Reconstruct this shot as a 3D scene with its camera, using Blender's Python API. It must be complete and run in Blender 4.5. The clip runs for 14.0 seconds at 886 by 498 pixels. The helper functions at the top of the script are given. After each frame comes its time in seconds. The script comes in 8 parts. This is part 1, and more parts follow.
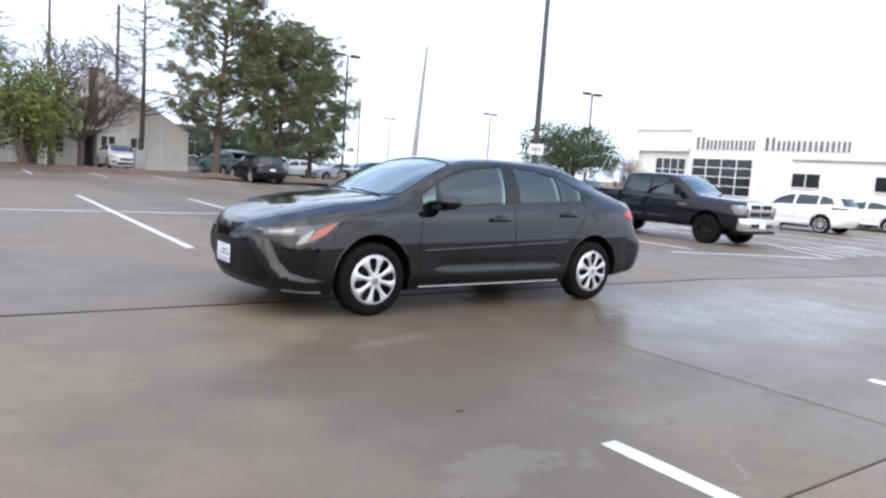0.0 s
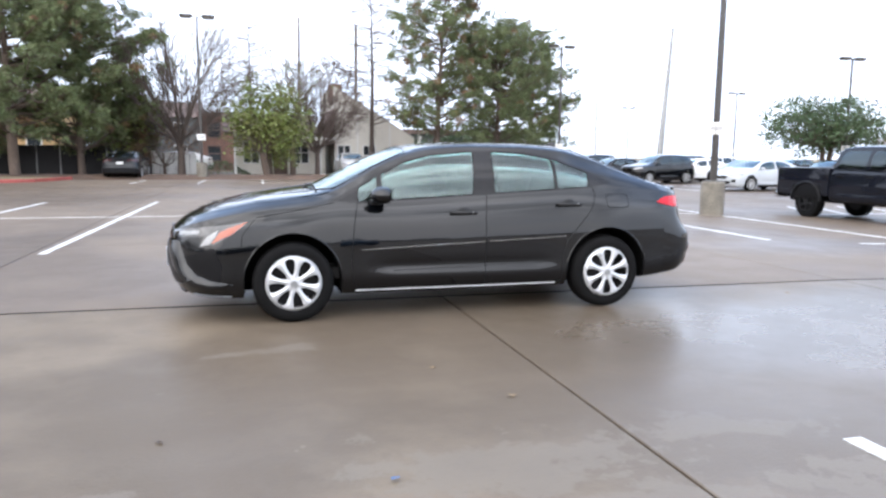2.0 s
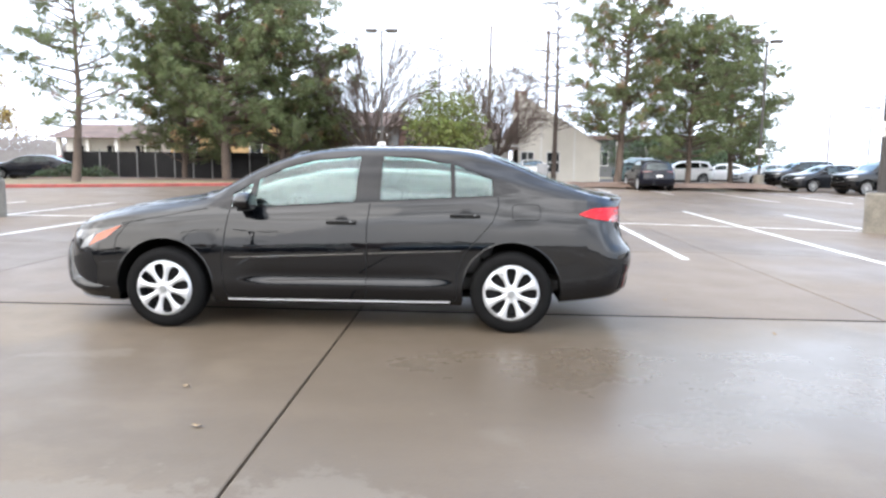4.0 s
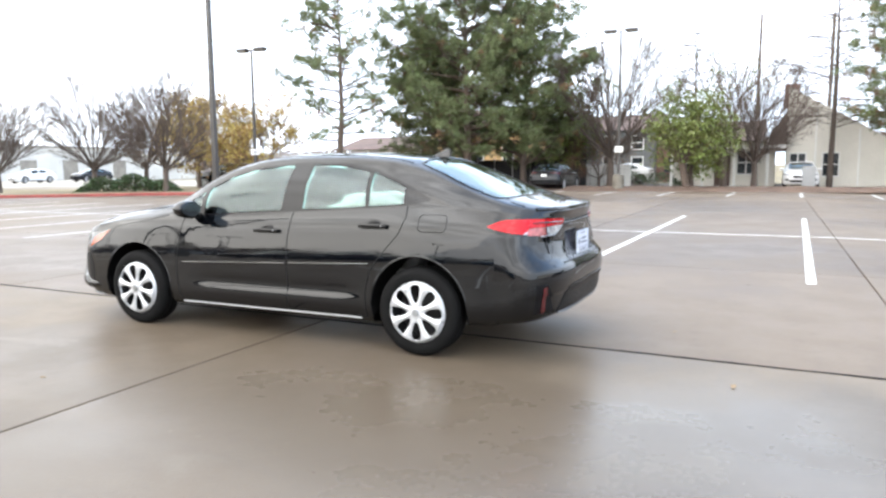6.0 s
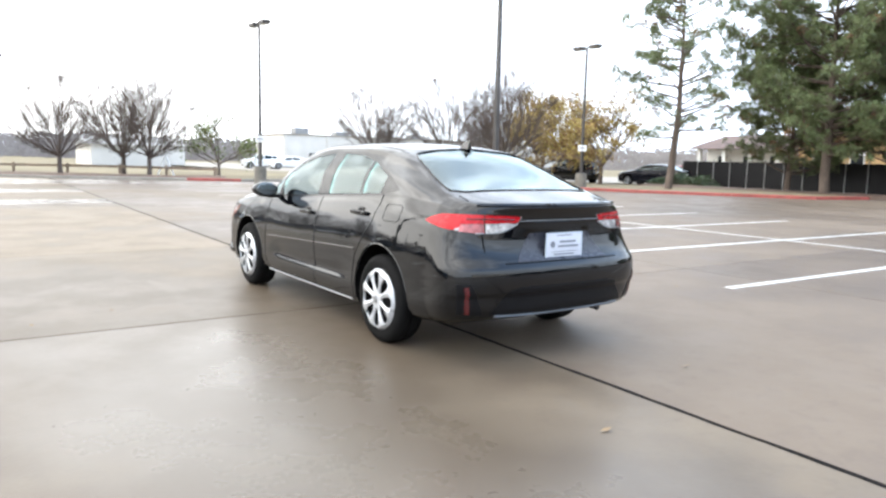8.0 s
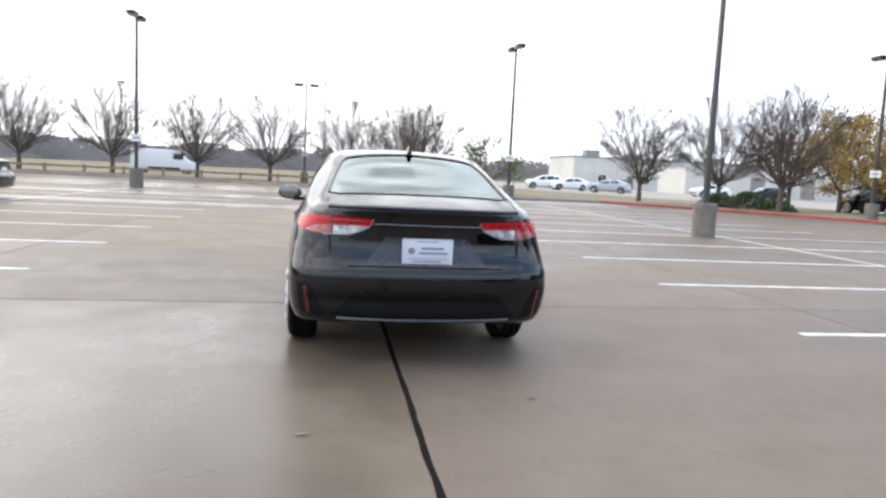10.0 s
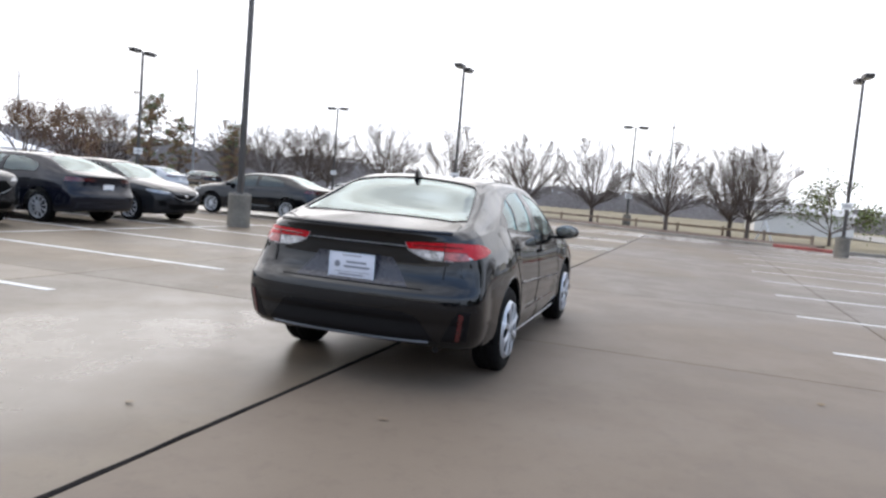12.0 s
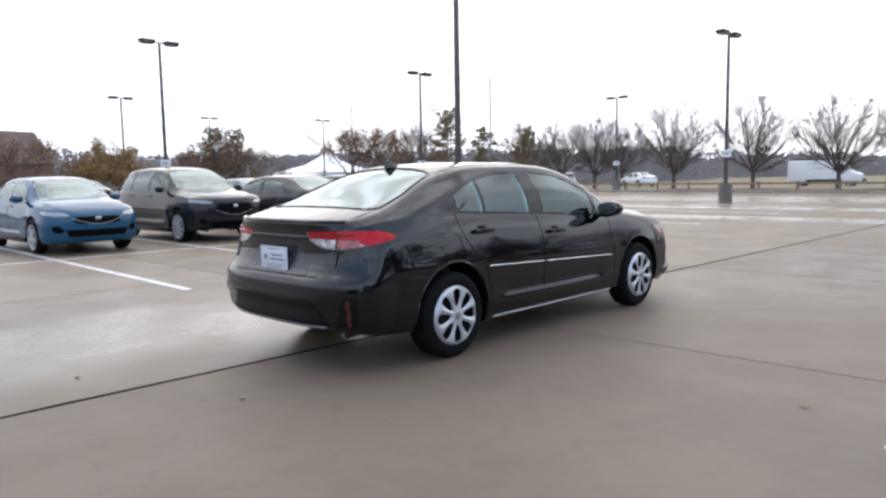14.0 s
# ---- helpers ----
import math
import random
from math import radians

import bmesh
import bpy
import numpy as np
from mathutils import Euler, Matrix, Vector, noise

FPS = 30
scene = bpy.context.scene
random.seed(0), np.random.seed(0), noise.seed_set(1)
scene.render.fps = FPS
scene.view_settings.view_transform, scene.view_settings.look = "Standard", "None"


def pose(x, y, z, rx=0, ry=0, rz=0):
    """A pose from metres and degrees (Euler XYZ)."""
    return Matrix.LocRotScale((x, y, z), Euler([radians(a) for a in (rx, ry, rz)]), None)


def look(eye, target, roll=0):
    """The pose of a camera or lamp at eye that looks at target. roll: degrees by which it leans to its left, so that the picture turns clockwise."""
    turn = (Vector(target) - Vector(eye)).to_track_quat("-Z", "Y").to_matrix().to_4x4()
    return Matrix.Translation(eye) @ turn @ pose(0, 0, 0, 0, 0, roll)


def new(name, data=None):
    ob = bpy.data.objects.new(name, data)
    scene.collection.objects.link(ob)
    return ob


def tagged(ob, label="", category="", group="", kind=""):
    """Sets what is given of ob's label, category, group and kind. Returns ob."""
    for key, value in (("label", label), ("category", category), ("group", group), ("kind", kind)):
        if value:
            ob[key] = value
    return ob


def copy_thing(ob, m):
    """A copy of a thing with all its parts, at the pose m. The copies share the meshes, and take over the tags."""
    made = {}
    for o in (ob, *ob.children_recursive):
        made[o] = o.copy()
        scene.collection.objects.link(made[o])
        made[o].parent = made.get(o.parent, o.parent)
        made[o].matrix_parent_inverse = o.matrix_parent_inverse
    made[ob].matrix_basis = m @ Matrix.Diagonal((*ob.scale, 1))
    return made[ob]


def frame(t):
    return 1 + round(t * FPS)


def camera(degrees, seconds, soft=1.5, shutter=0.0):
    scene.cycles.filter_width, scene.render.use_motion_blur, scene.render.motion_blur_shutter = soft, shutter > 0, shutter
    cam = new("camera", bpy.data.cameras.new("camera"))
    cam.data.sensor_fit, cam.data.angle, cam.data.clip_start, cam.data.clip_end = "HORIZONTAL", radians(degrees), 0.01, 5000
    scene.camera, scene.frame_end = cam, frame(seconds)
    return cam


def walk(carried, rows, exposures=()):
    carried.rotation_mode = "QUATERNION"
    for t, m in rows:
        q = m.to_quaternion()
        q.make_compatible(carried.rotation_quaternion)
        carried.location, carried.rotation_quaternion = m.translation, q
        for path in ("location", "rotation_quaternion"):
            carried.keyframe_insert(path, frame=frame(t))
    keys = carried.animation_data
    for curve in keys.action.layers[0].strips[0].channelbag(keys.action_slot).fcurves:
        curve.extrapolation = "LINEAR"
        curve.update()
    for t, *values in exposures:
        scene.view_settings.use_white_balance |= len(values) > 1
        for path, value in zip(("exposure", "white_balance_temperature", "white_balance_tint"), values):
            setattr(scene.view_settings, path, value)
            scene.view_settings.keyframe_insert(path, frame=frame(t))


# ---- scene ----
cam = camera(64.2, 14.0, 2.6)
PATH = [
    (0, (-4.417, -5.984, 1.289), (-3.236, -4.385, 1.066), 4.0),
    (0.5, (-3.76, -6.169, 1.303), (-2.696, -4.485, 1.122), 5.8),
    (1, (-3.051, -6.268, 1.313), (-2.195, -4.472, 1.111), 6.8),
    (1.5, (-2.396, -6.384, 1.308), (-1.677, -4.53, 1.095), 3.5),
    (2, (-1.677, -6.421, 1.318), (-1.149, -4.51, 1.055), 0.5),
    (2.5, (-1.02, -6.462, 1.327), (-0.621, -4.519, 1.074), -0.9),
    (2.7, (-0.758, -6.443, 1.31), (-0.438, -4.486, 1.049), -0.5),
    (3.2, (-0.052, -6.397, 1.321), (0.121, -4.42, 1.075), 1.4),
    (3.75, (0.7, -6.287, 1.322), (0.7, -4.303, 1.073), 1.0),
    (4.3, (1.441, -6.117, 1.324), (1.256, -4.142, 1.072), 0.6),
    (4.8, (2.108, -5.926, 1.318), (1.732, -3.983, 1.031), 1.0),
    (5, (2.367, -5.805, 1.345), (1.929, -3.875, 1.052), -0.6),
    (5.5, (2.966, -5.547, 1.349), (2.344, -3.662, 1.104), 1.3),
    (6, (3.586, -5.171, 1.324), (2.737, -3.375, 1.092), -0.5),
    (6.5, (4.161, -4.834, 1.313), (3.079, -3.169, 1.071), -0.8),
    (7, (4.744, -4.377, 1.321), (3.443, -2.881, 1.057), -0.1),
    (7.5, (5.246, -3.906, 1.304), (3.751, -2.601, 1.054), -0.3),
    (7.7, (5.424, -3.679, 1.297), (3.87, -2.447, 1.041), 0.8),
    (8.2, (5.824, -3.102, 1.301), (4.15, -2.033, 1.066), 1.3),
    (8.75, (6.192, -2.417, 1.296), (4.405, -1.549, 1.066), 1.9),
    (9.3, (6.473, -1.694, 1.292), (4.597, -1.038, 1.067), 2.6),
    (9.8, (6.642, -1.012, 1.289), (4.706, -0.568, 1.052), 2.0),
    (10, (6.701, -0.729, 1.273), (4.747, -0.362, 1.059), 2.8),
    (10.5, (6.76, -0.075, 1.272), (4.774, 0.03, 1.064), 4.0),
    (11, (6.762, 0.647, 1.285), (4.778, 0.493, 1.091), 7.0),
    (11.5, (6.642, 1.3, 1.284), (4.71, 0.828, 1.081), 4.4),
    (12, (6.489, 1.988, 1.291), (4.593, 1.37, 1.133), 4.8),
    (12.5, (6.201, 2.569, 1.277), (4.424, 1.669, 1.101), 2.8),
    (13, (5.903, 3.231, 1.296), (4.213, 2.176, 1.116), 2.6),
    (13.5, (5.506, 3.762, 1.302), (3.954, 2.514, 1.115), 0.2),
    (14, (5.043, 4.325, 1.314), (3.611, 2.943, 1.112), -1.0),
]
EXPOSURES = [(0.0, 0.46, 6560, 13), (1.0, 0.63, 6600, 13), (2.5, 1.00, 6640, 12), (5.0, 1.21, 6950, 10), (7.5, 1.13, 6900, 8), (10.0, 0.42, 6780, 11), (11.5, 0.12, 6750, 12), (14.0, 0.08, 6700, 12)]
walk(cam, [(t, look(eye, target, roll)) for t, eye, target, roll in PATH], EXPOSURES)

# ---- sky and sun: a bright overcast day, thin cloud towards the low sun ----
SUN_FROM = Vector((-0.60, -0.62, 0.48)).normalized()
world = bpy.data.worlds.new("overcast")
scene.world = world
world.use_nodes = True


def sky_nodes():
    nt = world.node_tree
    nt.nodes.clear()
    N = nt.nodes.new
    out, bg = N("ShaderNodeOutputWorld"), N("ShaderNodeBackground")
    sky = N("ShaderNodeTexSky")
    sky.sky_type, sky.sun_disc = "NISHITA", False
    sky.sun_elevation = math.asin(SUN_FROM.z)
    sky.sun_rotation = math.atan2(SUN_FROM.x, SUN_FROM.y)
    sky.air_density, sky.dust_density = 1.0, 2.0
    dim = N("ShaderNodeVectorMath")
    dim.operation = "SCALE"
    dim.inputs["Scale"].default_value = 0.62
    nt.links.new(sky.outputs[0], dim.inputs[0])
    co = N("ShaderNodeTexCoord")
    noi = N("ShaderNodeTexNoise")
    noi.inputs["Scale"].default_value, noi.inputs["Detail"].default_value, noi.inputs["Roughness"].default_value = 2.2, 6, 0.55
    mp = N("ShaderNodeMapping")
    mp.inputs["Scale"].default_value = (1, 1, 3.0)
    nt.links.new(co.outputs["Generated"], mp.inputs["Vector"])
    nt.links.new(mp.outputs[0], noi.inputs["Vector"])
    cover = N("ShaderNodeValToRGB")
    cover.color_ramp.elements[0].position, cover.color_ramp.elements[1].position = 0.30, 0.68
    cover.color_ramp.elements[0].color = (0.90, 0.95, 1.04, 1)
    cover.color_ramp.elements[1].color = (1.12, 1.13, 1.15, 1)
    nt.links.new(noi.outputs["Fac"], cover.inputs[0])
    # the sheet is brightest overhead and towards the hidden sun, and bluer away from it
    sep = N("ShaderNodeSeparateXYZ")
    nt.links.new(co.outputs["Generated"], sep.inputs[0])
    dot = N("ShaderNodeVectorMath")
    dot.operation = "DOT_PRODUCT"
    dot.inputs[1].default_value = SUN_FROM
    nt.links.new(co.outputs["Generated"], dot.inputs[0])

    def graded(src, a, b, lo, hi, smooth=True):
        m = N("ShaderNodeMapRange")
        m.interpolation_type = "SMOOTHSTEP" if smooth else "LINEAR"
        m.inputs["From Min"].default_value, m.inputs["From Max"].default_value = a, b
        m.inputs["To Min"].default_value, m.inputs["To Max"].default_value = lo, hi
        nt.links.new(src, m.inputs["Value"])
        return m.outputs[0]

    def times(a, b, op="MULTIPLY"):
        m = N("ShaderNodeMath")
        m.operation = op
        nt.links.new(a, m.inputs[0])
        nt.links.new(b, m.inputs[1])
        return m.outputs[0]

    # heaped cloud well above the horizon
    bank = N("ShaderNodeTexNoise")
    bank.inputs["Scale"].default_value, bank.inputs["Detail"].default_value, bank.inputs["Roughness"].default_value = 3.4, 7, 0.6
    nt.links.new(mp.outputs[0], bank.inputs["Vector"])
    heap = graded(bank.outputs["Fac"], 0.36, 0.64, 0.62, 1.34)
    up = graded(sep.outputs["Z"], 0.16, 0.42, 0.0, 1.0)
    heaps = N("ShaderNodeMix")
    nt.links.new(up, heaps.inputs[0])
    heaps.inputs[2].default_value = 1.0
    nt.links.new(heap, heaps.inputs[3])
    rise = graded(sep.outputs["Z"], 0.02, 0.62, 1.20, 1.85)
    warm = graded(dot.outputs["Value"], -0.4, 1.0, 0.93, 1.20)
    away = N("ShaderNodeMapRange")
    away.inputs["From Min"].default_value, away.inputs["From Max"].default_value = 0.55, -0.1
    nt.links.new(dot.outputs["Value"], away.inputs["Value"])
    tint = N("ShaderNodeMix")
    tint.data_type = "RGBA"
    nt.links.new(away.outputs[0], tint.inputs[0])
    tint.inputs[6].default_value, tint.inputs[7].default_value = (0.98, 1.0, 1.03, 1), (0.88, 1.0, 1.17, 1)
    shade = N("ShaderNodeVectorMath")
    shade.operation = "MULTIPLY"
    nt.links.new(cover.outputs[0], shade.inputs[0])
    nt.links.new(tint.outputs[2], shade.inputs[1])
    cloud = N("ShaderNodeVectorMath")
    cloud.operation = "SCALE"
    nt.links.new(shade.outputs[0], cloud.inputs[0])
    nt.links.new(times(times(rise, warm), heaps.outputs[0]), cloud.inputs["Scale"])
    # the cloud sheet thins overhead and lets blue through in ragged gaps
    high = N("ShaderNodeMapRange")
    high.inputs["From Min"].default_value, high.inputs["From Max"].default_value = 0.30, 0.56
    high.inputs["To Min"].default_value, high.inputs["To Max"].default_value = 0.0, 0.95
    nt.links.new(sep.outputs["Z"], high.inputs["Value"])
    noi2 = N("ShaderNodeTexNoise")
    noi2.inputs["Scale"].default_value, noi2.inputs["Detail"].default_value = 1.6, 5
    nt.links.new(mp.outputs[0], noi2.inputs["Vector"])
    gap = N("ShaderNodeMapRange")
    gap.inputs["From Min"].default_value, gap.inputs["From Max"].default_value = 0.28, 0.52
    nt.links.new(noi2.outputs["Fac"], gap.inputs["Value"])
    thin = N("ShaderNodeMath")
    thin.operation = "MULTIPLY"
    nt.links.new(high.outputs[0], thin.inputs[0])
    nt.links.new(gap.outputs[0], thin.inputs[1])
    blue = N("ShaderNodeMath")
    blue.operation = "MULTIPLY"
    nt.links.new(thin.outputs[0], blue.inputs[0])
    nt.links.new(away.outputs[0], blue.inputs[1])
    mix = N("ShaderNodeMix")
    mix.data_type = "RGBA"
    nt.links.new(blue.outputs[0], mix.inputs[0])
    nt.links.new(cloud.outputs[0], mix.inputs[6])
    nt.links.new(dim.outputs[0], mix.inputs[7])
    nt.links.new(mix.outputs[2], bg.inputs[0])
    bg.inputs[1].default_value = 1.0
    nt.links.new(bg.outputs[0], out.inputs[0])


sky_nodes()
sun = new("sun", bpy.data.lights.new("sun", "SUN"))
sun.data.energy, sun.data.angle, sun.data.color = 0.6, radians(60), (1.0, 0.95, 0.88)
sun.matrix_world = look(SUN_FROM * 50, (0, 0, 0))

# ---- materials ----
def nodes_of(name):
    m = bpy.data.materials.new(name)
    m.use_nodes = True
    nt = m.node_tree
    return m, nt, nt.nodes["Principled BSDF"]


def link(nt, a, b):
    nt.links.new(a, b)


def noise_tex(nt, scale, detail=4, rough=0.55, vec=None, stretch=None):
    n = nt.nodes.new("ShaderNodeTexNoise")
    n.inputs["Scale"].default_value, n.inputs["Detail"].default_value, n.inputs["Roughness"].default_value = scale, detail, rough
    if vec is None:
        vec = nt.nodes.new("ShaderNodeNewGeometry").outputs["Position"]
    if stretch:
        mp = nt.nodes.new("ShaderNodeMapping")
        mp.inputs["Scale"].default_value = stretch
        link(nt, vec, mp.inputs["Vector"])
        vec = mp.outputs[0]
    link(nt, vec, n.inputs["Vector"])
    return n.outputs["Fac"]


def rng(nt, v, a, b, lo, hi):
    r = nt.nodes.new("ShaderNodeMapRange")
    r.interpolation_type = "SMOOTHSTEP"
    for k, x in (("From Min", a), ("From Max", b), ("To Min", lo), ("To Max", hi)):
        r.inputs[k].default_value = x
    link(nt, v, r.inputs["Value"])
    return r.outputs[0]


def calc(nt, op, a, b):
    m = nt.nodes.new("ShaderNodeMath")
    m.operation = op
    for i, v in enumerate((a, b)):
        if isinstance(v, (int, float)):
            m.inputs[i].default_value = v
        else:
            link(nt, v, m.inputs[i])
    return m.outputs[0]


def blend(nt, f, a, b):
    m = nt.nodes.new("ShaderNodeMix")
    m.data_type = "RGBA"
    if isinstance(f, (int, float)):
        m.inputs[0].default_value = f
    else:
        link(nt, f, m.inputs[0])
    for i, v in ((6, a), (7, b)):
        if isinstance(v, tuple):
            m.inputs[i].default_value = (*v[:3], 1)
        else:
            link(nt, v, m.inputs[i])
    return m.outputs[2]


def bump(nt, bsdf, h, strength, dist):
    b = nt.nodes.new("ShaderNodeBump")
    b.inputs["Strength"].default_value, b.inputs["Distance"].default_value = strength, dist
    link(nt, h, b.inputs["Height"])
    link(nt, b.outputs[0], bsdf.inputs["Normal"])


def mat(name, col, rough=0.5, metal=0.0, var=0.18, scale=1.2, fine=18.0, relief=0.0, coat=0.0, island=0.0, obj=0.0, stretch=None, spec=0.5):
    """Colour with broad and fine variation, uneven gloss and, if asked, relief; island: variation by loose piece; obj: by object."""
    m, nt, b = nodes_of(name)
    big, small = noise_tex(nt, scale, 5, stretch=stretch), noise_tex(nt, fine, 5, stretch=stretch)
    f = calc(nt, "ADD", calc(nt, "MULTIPLY", big, 0.6), calc(nt, "MULTIPLY", small, 0.4))
    dark, light = tuple(c * (1 - var) for c in col), tuple(min(1, c * (1 + var)) for c in col)
    c = blend(nt, rng(nt, f, 0.3, 0.7, 0, 1), dark, light)
    if island or obj:
        src = nt.nodes.new("ShaderNodeNewGeometry").outputs["Random Per Island"] if island else nt.nodes.new("ShaderNodeObjectInfo").outputs["Random"]
        k = island or obj
        hsv = nt.nodes.new("ShaderNodeHueSaturation")
        link(nt, rng(nt, src, 0, 1, 1 - k, 1 + k), hsv.inputs["Value"])
        if island:
            link(nt, rng(nt, src, 0, 1, 0.47, 0.53), hsv.inputs["Hue"])
        link(nt, c, hsv.inputs["Color"])
        c = hsv.outputs[0]
    link(nt, c, b.inputs["Base Color"])
    link(nt, rng(nt, small, 0.3, 0.7, max(0.02, rough - 0.08), min(1, rough + 0.08)), b.inputs["Roughness"])
    b.inputs["Metallic"].default_value = metal
    b.inputs["Specular IOR Level"].default_value = spec
    b.inputs["Coat Weight"].default_value = coat
    b.inputs["Coat Roughness"].default_value = 0.03
    if relief:
        bump(nt, b, small, 0.5, relief)
    return m


def paint(name, col, flake=0.25, dirt=(0.16, 0.14, 0.12), ior=1.38):
    """Clear-coated car paint with metal flake and road film on the lower panels."""
    m, nt, b = nodes_of(name)
    fl = noise_tex(nt, 900, 2, vec=nt.nodes.new("ShaderNodeTexCoord").outputs["Object"])
    film = noise_tex(nt, 5, 6)
    c = blend(nt, rng(nt, fl, 0.45, 0.7, 0, flake), col, tuple(min(1, x * 1.6 + 0.002) for x in col))
    c = blend(nt, rng(nt, film, 0.5, 0.8, 0, 0.008), c, dirt)
    link(nt, c, b.inputs["Base Color"])
    link(nt, rng(nt, film, 0.3, 0.8, 0.22, 0.40), b.inputs["Roughness"])
    b.inputs["Metallic"].default_value = 0.0
    b.inputs["Specular IOR Level"].default_value = 0.0
    b.inputs["Coat Weight"].default_value = 1.0
    b.inputs["Coat IOR"].default_value = ior
    link(nt, rng(nt, film, 0.40, 0.8, 0.015, 0.11), b.inputs["Coat Roughness"])
    # faint waviness of pressed panels under the lacquer
    w = nt.nodes.new("ShaderNodeBump")
    w.inputs["Strength"].default_value, w.inputs["Distance"].default_value = 0.35, 0.004
    link(nt, noise_tex(nt, 3.5, 3, 0.5), w.inputs["Height"])
    link(nt, w.outputs[0], b.inputs["Coat Normal"])
    return m


def clear_glass(name, tint, gloss=1.0):
    """Thin glass: tinted see-through with mirror gloss by the Fresnel law."""
    m = bpy.data.materials.new(name)
    m.use_nodes = True
    nt = m.node_tree
    nt.nodes.clear()
    out, tr, gl = nt.nodes.new("ShaderNodeOutputMaterial"), nt.nodes.new("ShaderNodeBsdfTransparent"), nt.nodes.new("ShaderNodeBsdfGlossy")
    fr, mx = nt.nodes.new("ShaderNodeFresnel"), nt.nodes.new("ShaderNodeMixShader")
    tr.inputs[0].default_value = (*tint, 1)
    gl.inputs["Color"].default_value = (0.84, 0.95, 0.95, 1)
    gl.inputs["Roughness"].default_value = 0.02
    fr.inputs["IOR"].default_value = 1.5 + 0.45 * gloss
    link(nt, fr.outputs[0], mx.inputs[0])
    link(nt, tr.outputs[0], mx.inputs[1])
    link(nt, gl.outputs[0], mx.inputs[2])
    link(nt, mx.outputs[0], out.inputs[0])
    return m


def concrete_mat(name, dry, damp, patches=True):
    """Rain-damp concrete: wide damp areas, thin standing water in hollows, pale dried blotches, fine grit."""
    m, nt, b = nodes_of(name)
    pos = nt.nodes.new("ShaderNodeNewGeometry").outputs["Position"]
    broad, mid, grit = noise_tex(nt, 0.16, 4, vec=pos), noise_tex(nt, 1.1, 6, 0.6, vec=pos), noise_tex(nt, 55, 3, vec=pos)
    streak = noise_tex(nt, 0.8, 5, 0.6, vec=pos, stretch=(0.25, 1.6, 1))
    wob = nt.nodes.new("ShaderNodeVectorMath")
    wob.operation = "MULTIPLY_ADD"
    ncol = nt.nodes.new("ShaderNodeTexNoise")
    ncol.inputs["Scale"].default_value, ncol.inputs["Detail"].default_value = 1.4, 5
    link(nt, pos, ncol.inputs["Vector"])
    link(nt, ncol.outputs["Color"], wob.inputs[0])
    wob.inputs[1].default_value = (1.1, 1.1, 0)
    link(nt, pos, wob.inputs[2])

    def blot(cx, cy, rx, ry, edge=0.5):
        d = nt.nodes.new("ShaderNodeVectorMath")
        d.operation = "SUBTRACT"
        link(nt, wob.outputs[0], d.inputs[0])
        d.inputs[1].default_value = (cx + 0.55, cy + 0.55, 0)
        s = nt.nodes.new("ShaderNodeVectorMath")
        s.operation = "MULTIPLY"
        link(nt, d.outputs[0], s.inputs[0])
        s.inputs[1].default_value = (1 / rx, 1 / ry, 0)
        ln = nt.nodes.new("ShaderNodeVectorMath")
        ln.operation = "LENGTH"
        link(nt, s.outputs[0], ln.inputs[0])
        return rng(nt, ln.outputs["Value"], 1 - edge, 1 + edge, 1, 0)

    sep = nt.nodes.new("ShaderNodeSeparateXYZ")
    link(nt, pos, sep.inputs[0])
    south = rng(nt, calc(nt, "ADD", sep.outputs["Y"], calc(nt, "MULTIPLY", sep.outputs["X"], 0.022)), -0.06, -0.14, 0, 1)
    wet = rng(nt, calc(nt, "ADD", calc(nt, "MULTIPLY", broad, 0.7), calc(nt, "MULTIPLY", mid, 0.3)), 0.44, 0.56, 0, 1)
    water = rng(nt, calc(nt, "ADD", calc(nt, "MULTIPLY", broad, 0.8), calc(nt, "MULTIPLY", mid, 0.2)), 0.60, 0.68, 0, 0.5)
    if patches:
        for cx, cy, rx, ry in WATER:
            water = calc(nt, "MAXIMUM", water, blot(cx, cy, rx, ry))
    ragged = noise_tex(nt, 4.5, 8, 0.7, vec=pos)
    pale = rng(nt, noise_tex(nt, 0.9, 7, 0.65, vec=pos), 0.60, 0.72, 0, 0.45)
    if patches:
        for cx, cy, rx, ry in PALE:
            pale = calc(nt, "MAXIMUM", pale, calc(nt, "MULTIPLY", rng(nt, calc(nt, "ADD", calc(nt, "MULTIPLY", blot(cx, cy, rx, ry, 0.7), 0.42), calc(nt, "MULTIPLY", ragged, 1.0)), 0.80, 0.88, 0, 1), 0.6))
    c = blend(nt, wet, dry, damp)
    c = blend(nt, rng(nt, streak, 0.45, 0.70, 0, 0.28), c, tuple(x * 1.5 for x in damp))
    # hand-sized mottling, pitted spots and scuffs
    mott = noise_tex(nt, 7, 9, 0.72, vec=pos)
    c = blend(nt, rng(nt, mott, 0.36, 0.50, 0.25, 0), c, tuple(x * 0.72 for x in damp))
    c = blend(nt, rng(nt, mott, 0.58, 0.72, 0, 0.22), c, tuple(x * 1.15 for x in dry))
    pit = nt.nodes.new("ShaderNodeTexVoronoi")
    pit.inputs["Scale"].default_value = 2.3
    link(nt, wob.outputs[0], pit.inputs["Vector"])
    c = blend(nt, rng(nt, pit.outputs["Distance"], 0.025, 0.06, 0.6, 0), c, (0.20, 0.17, 0.135))
    c = blend(nt, pale, c, (0.165, 0.14, 0.112))
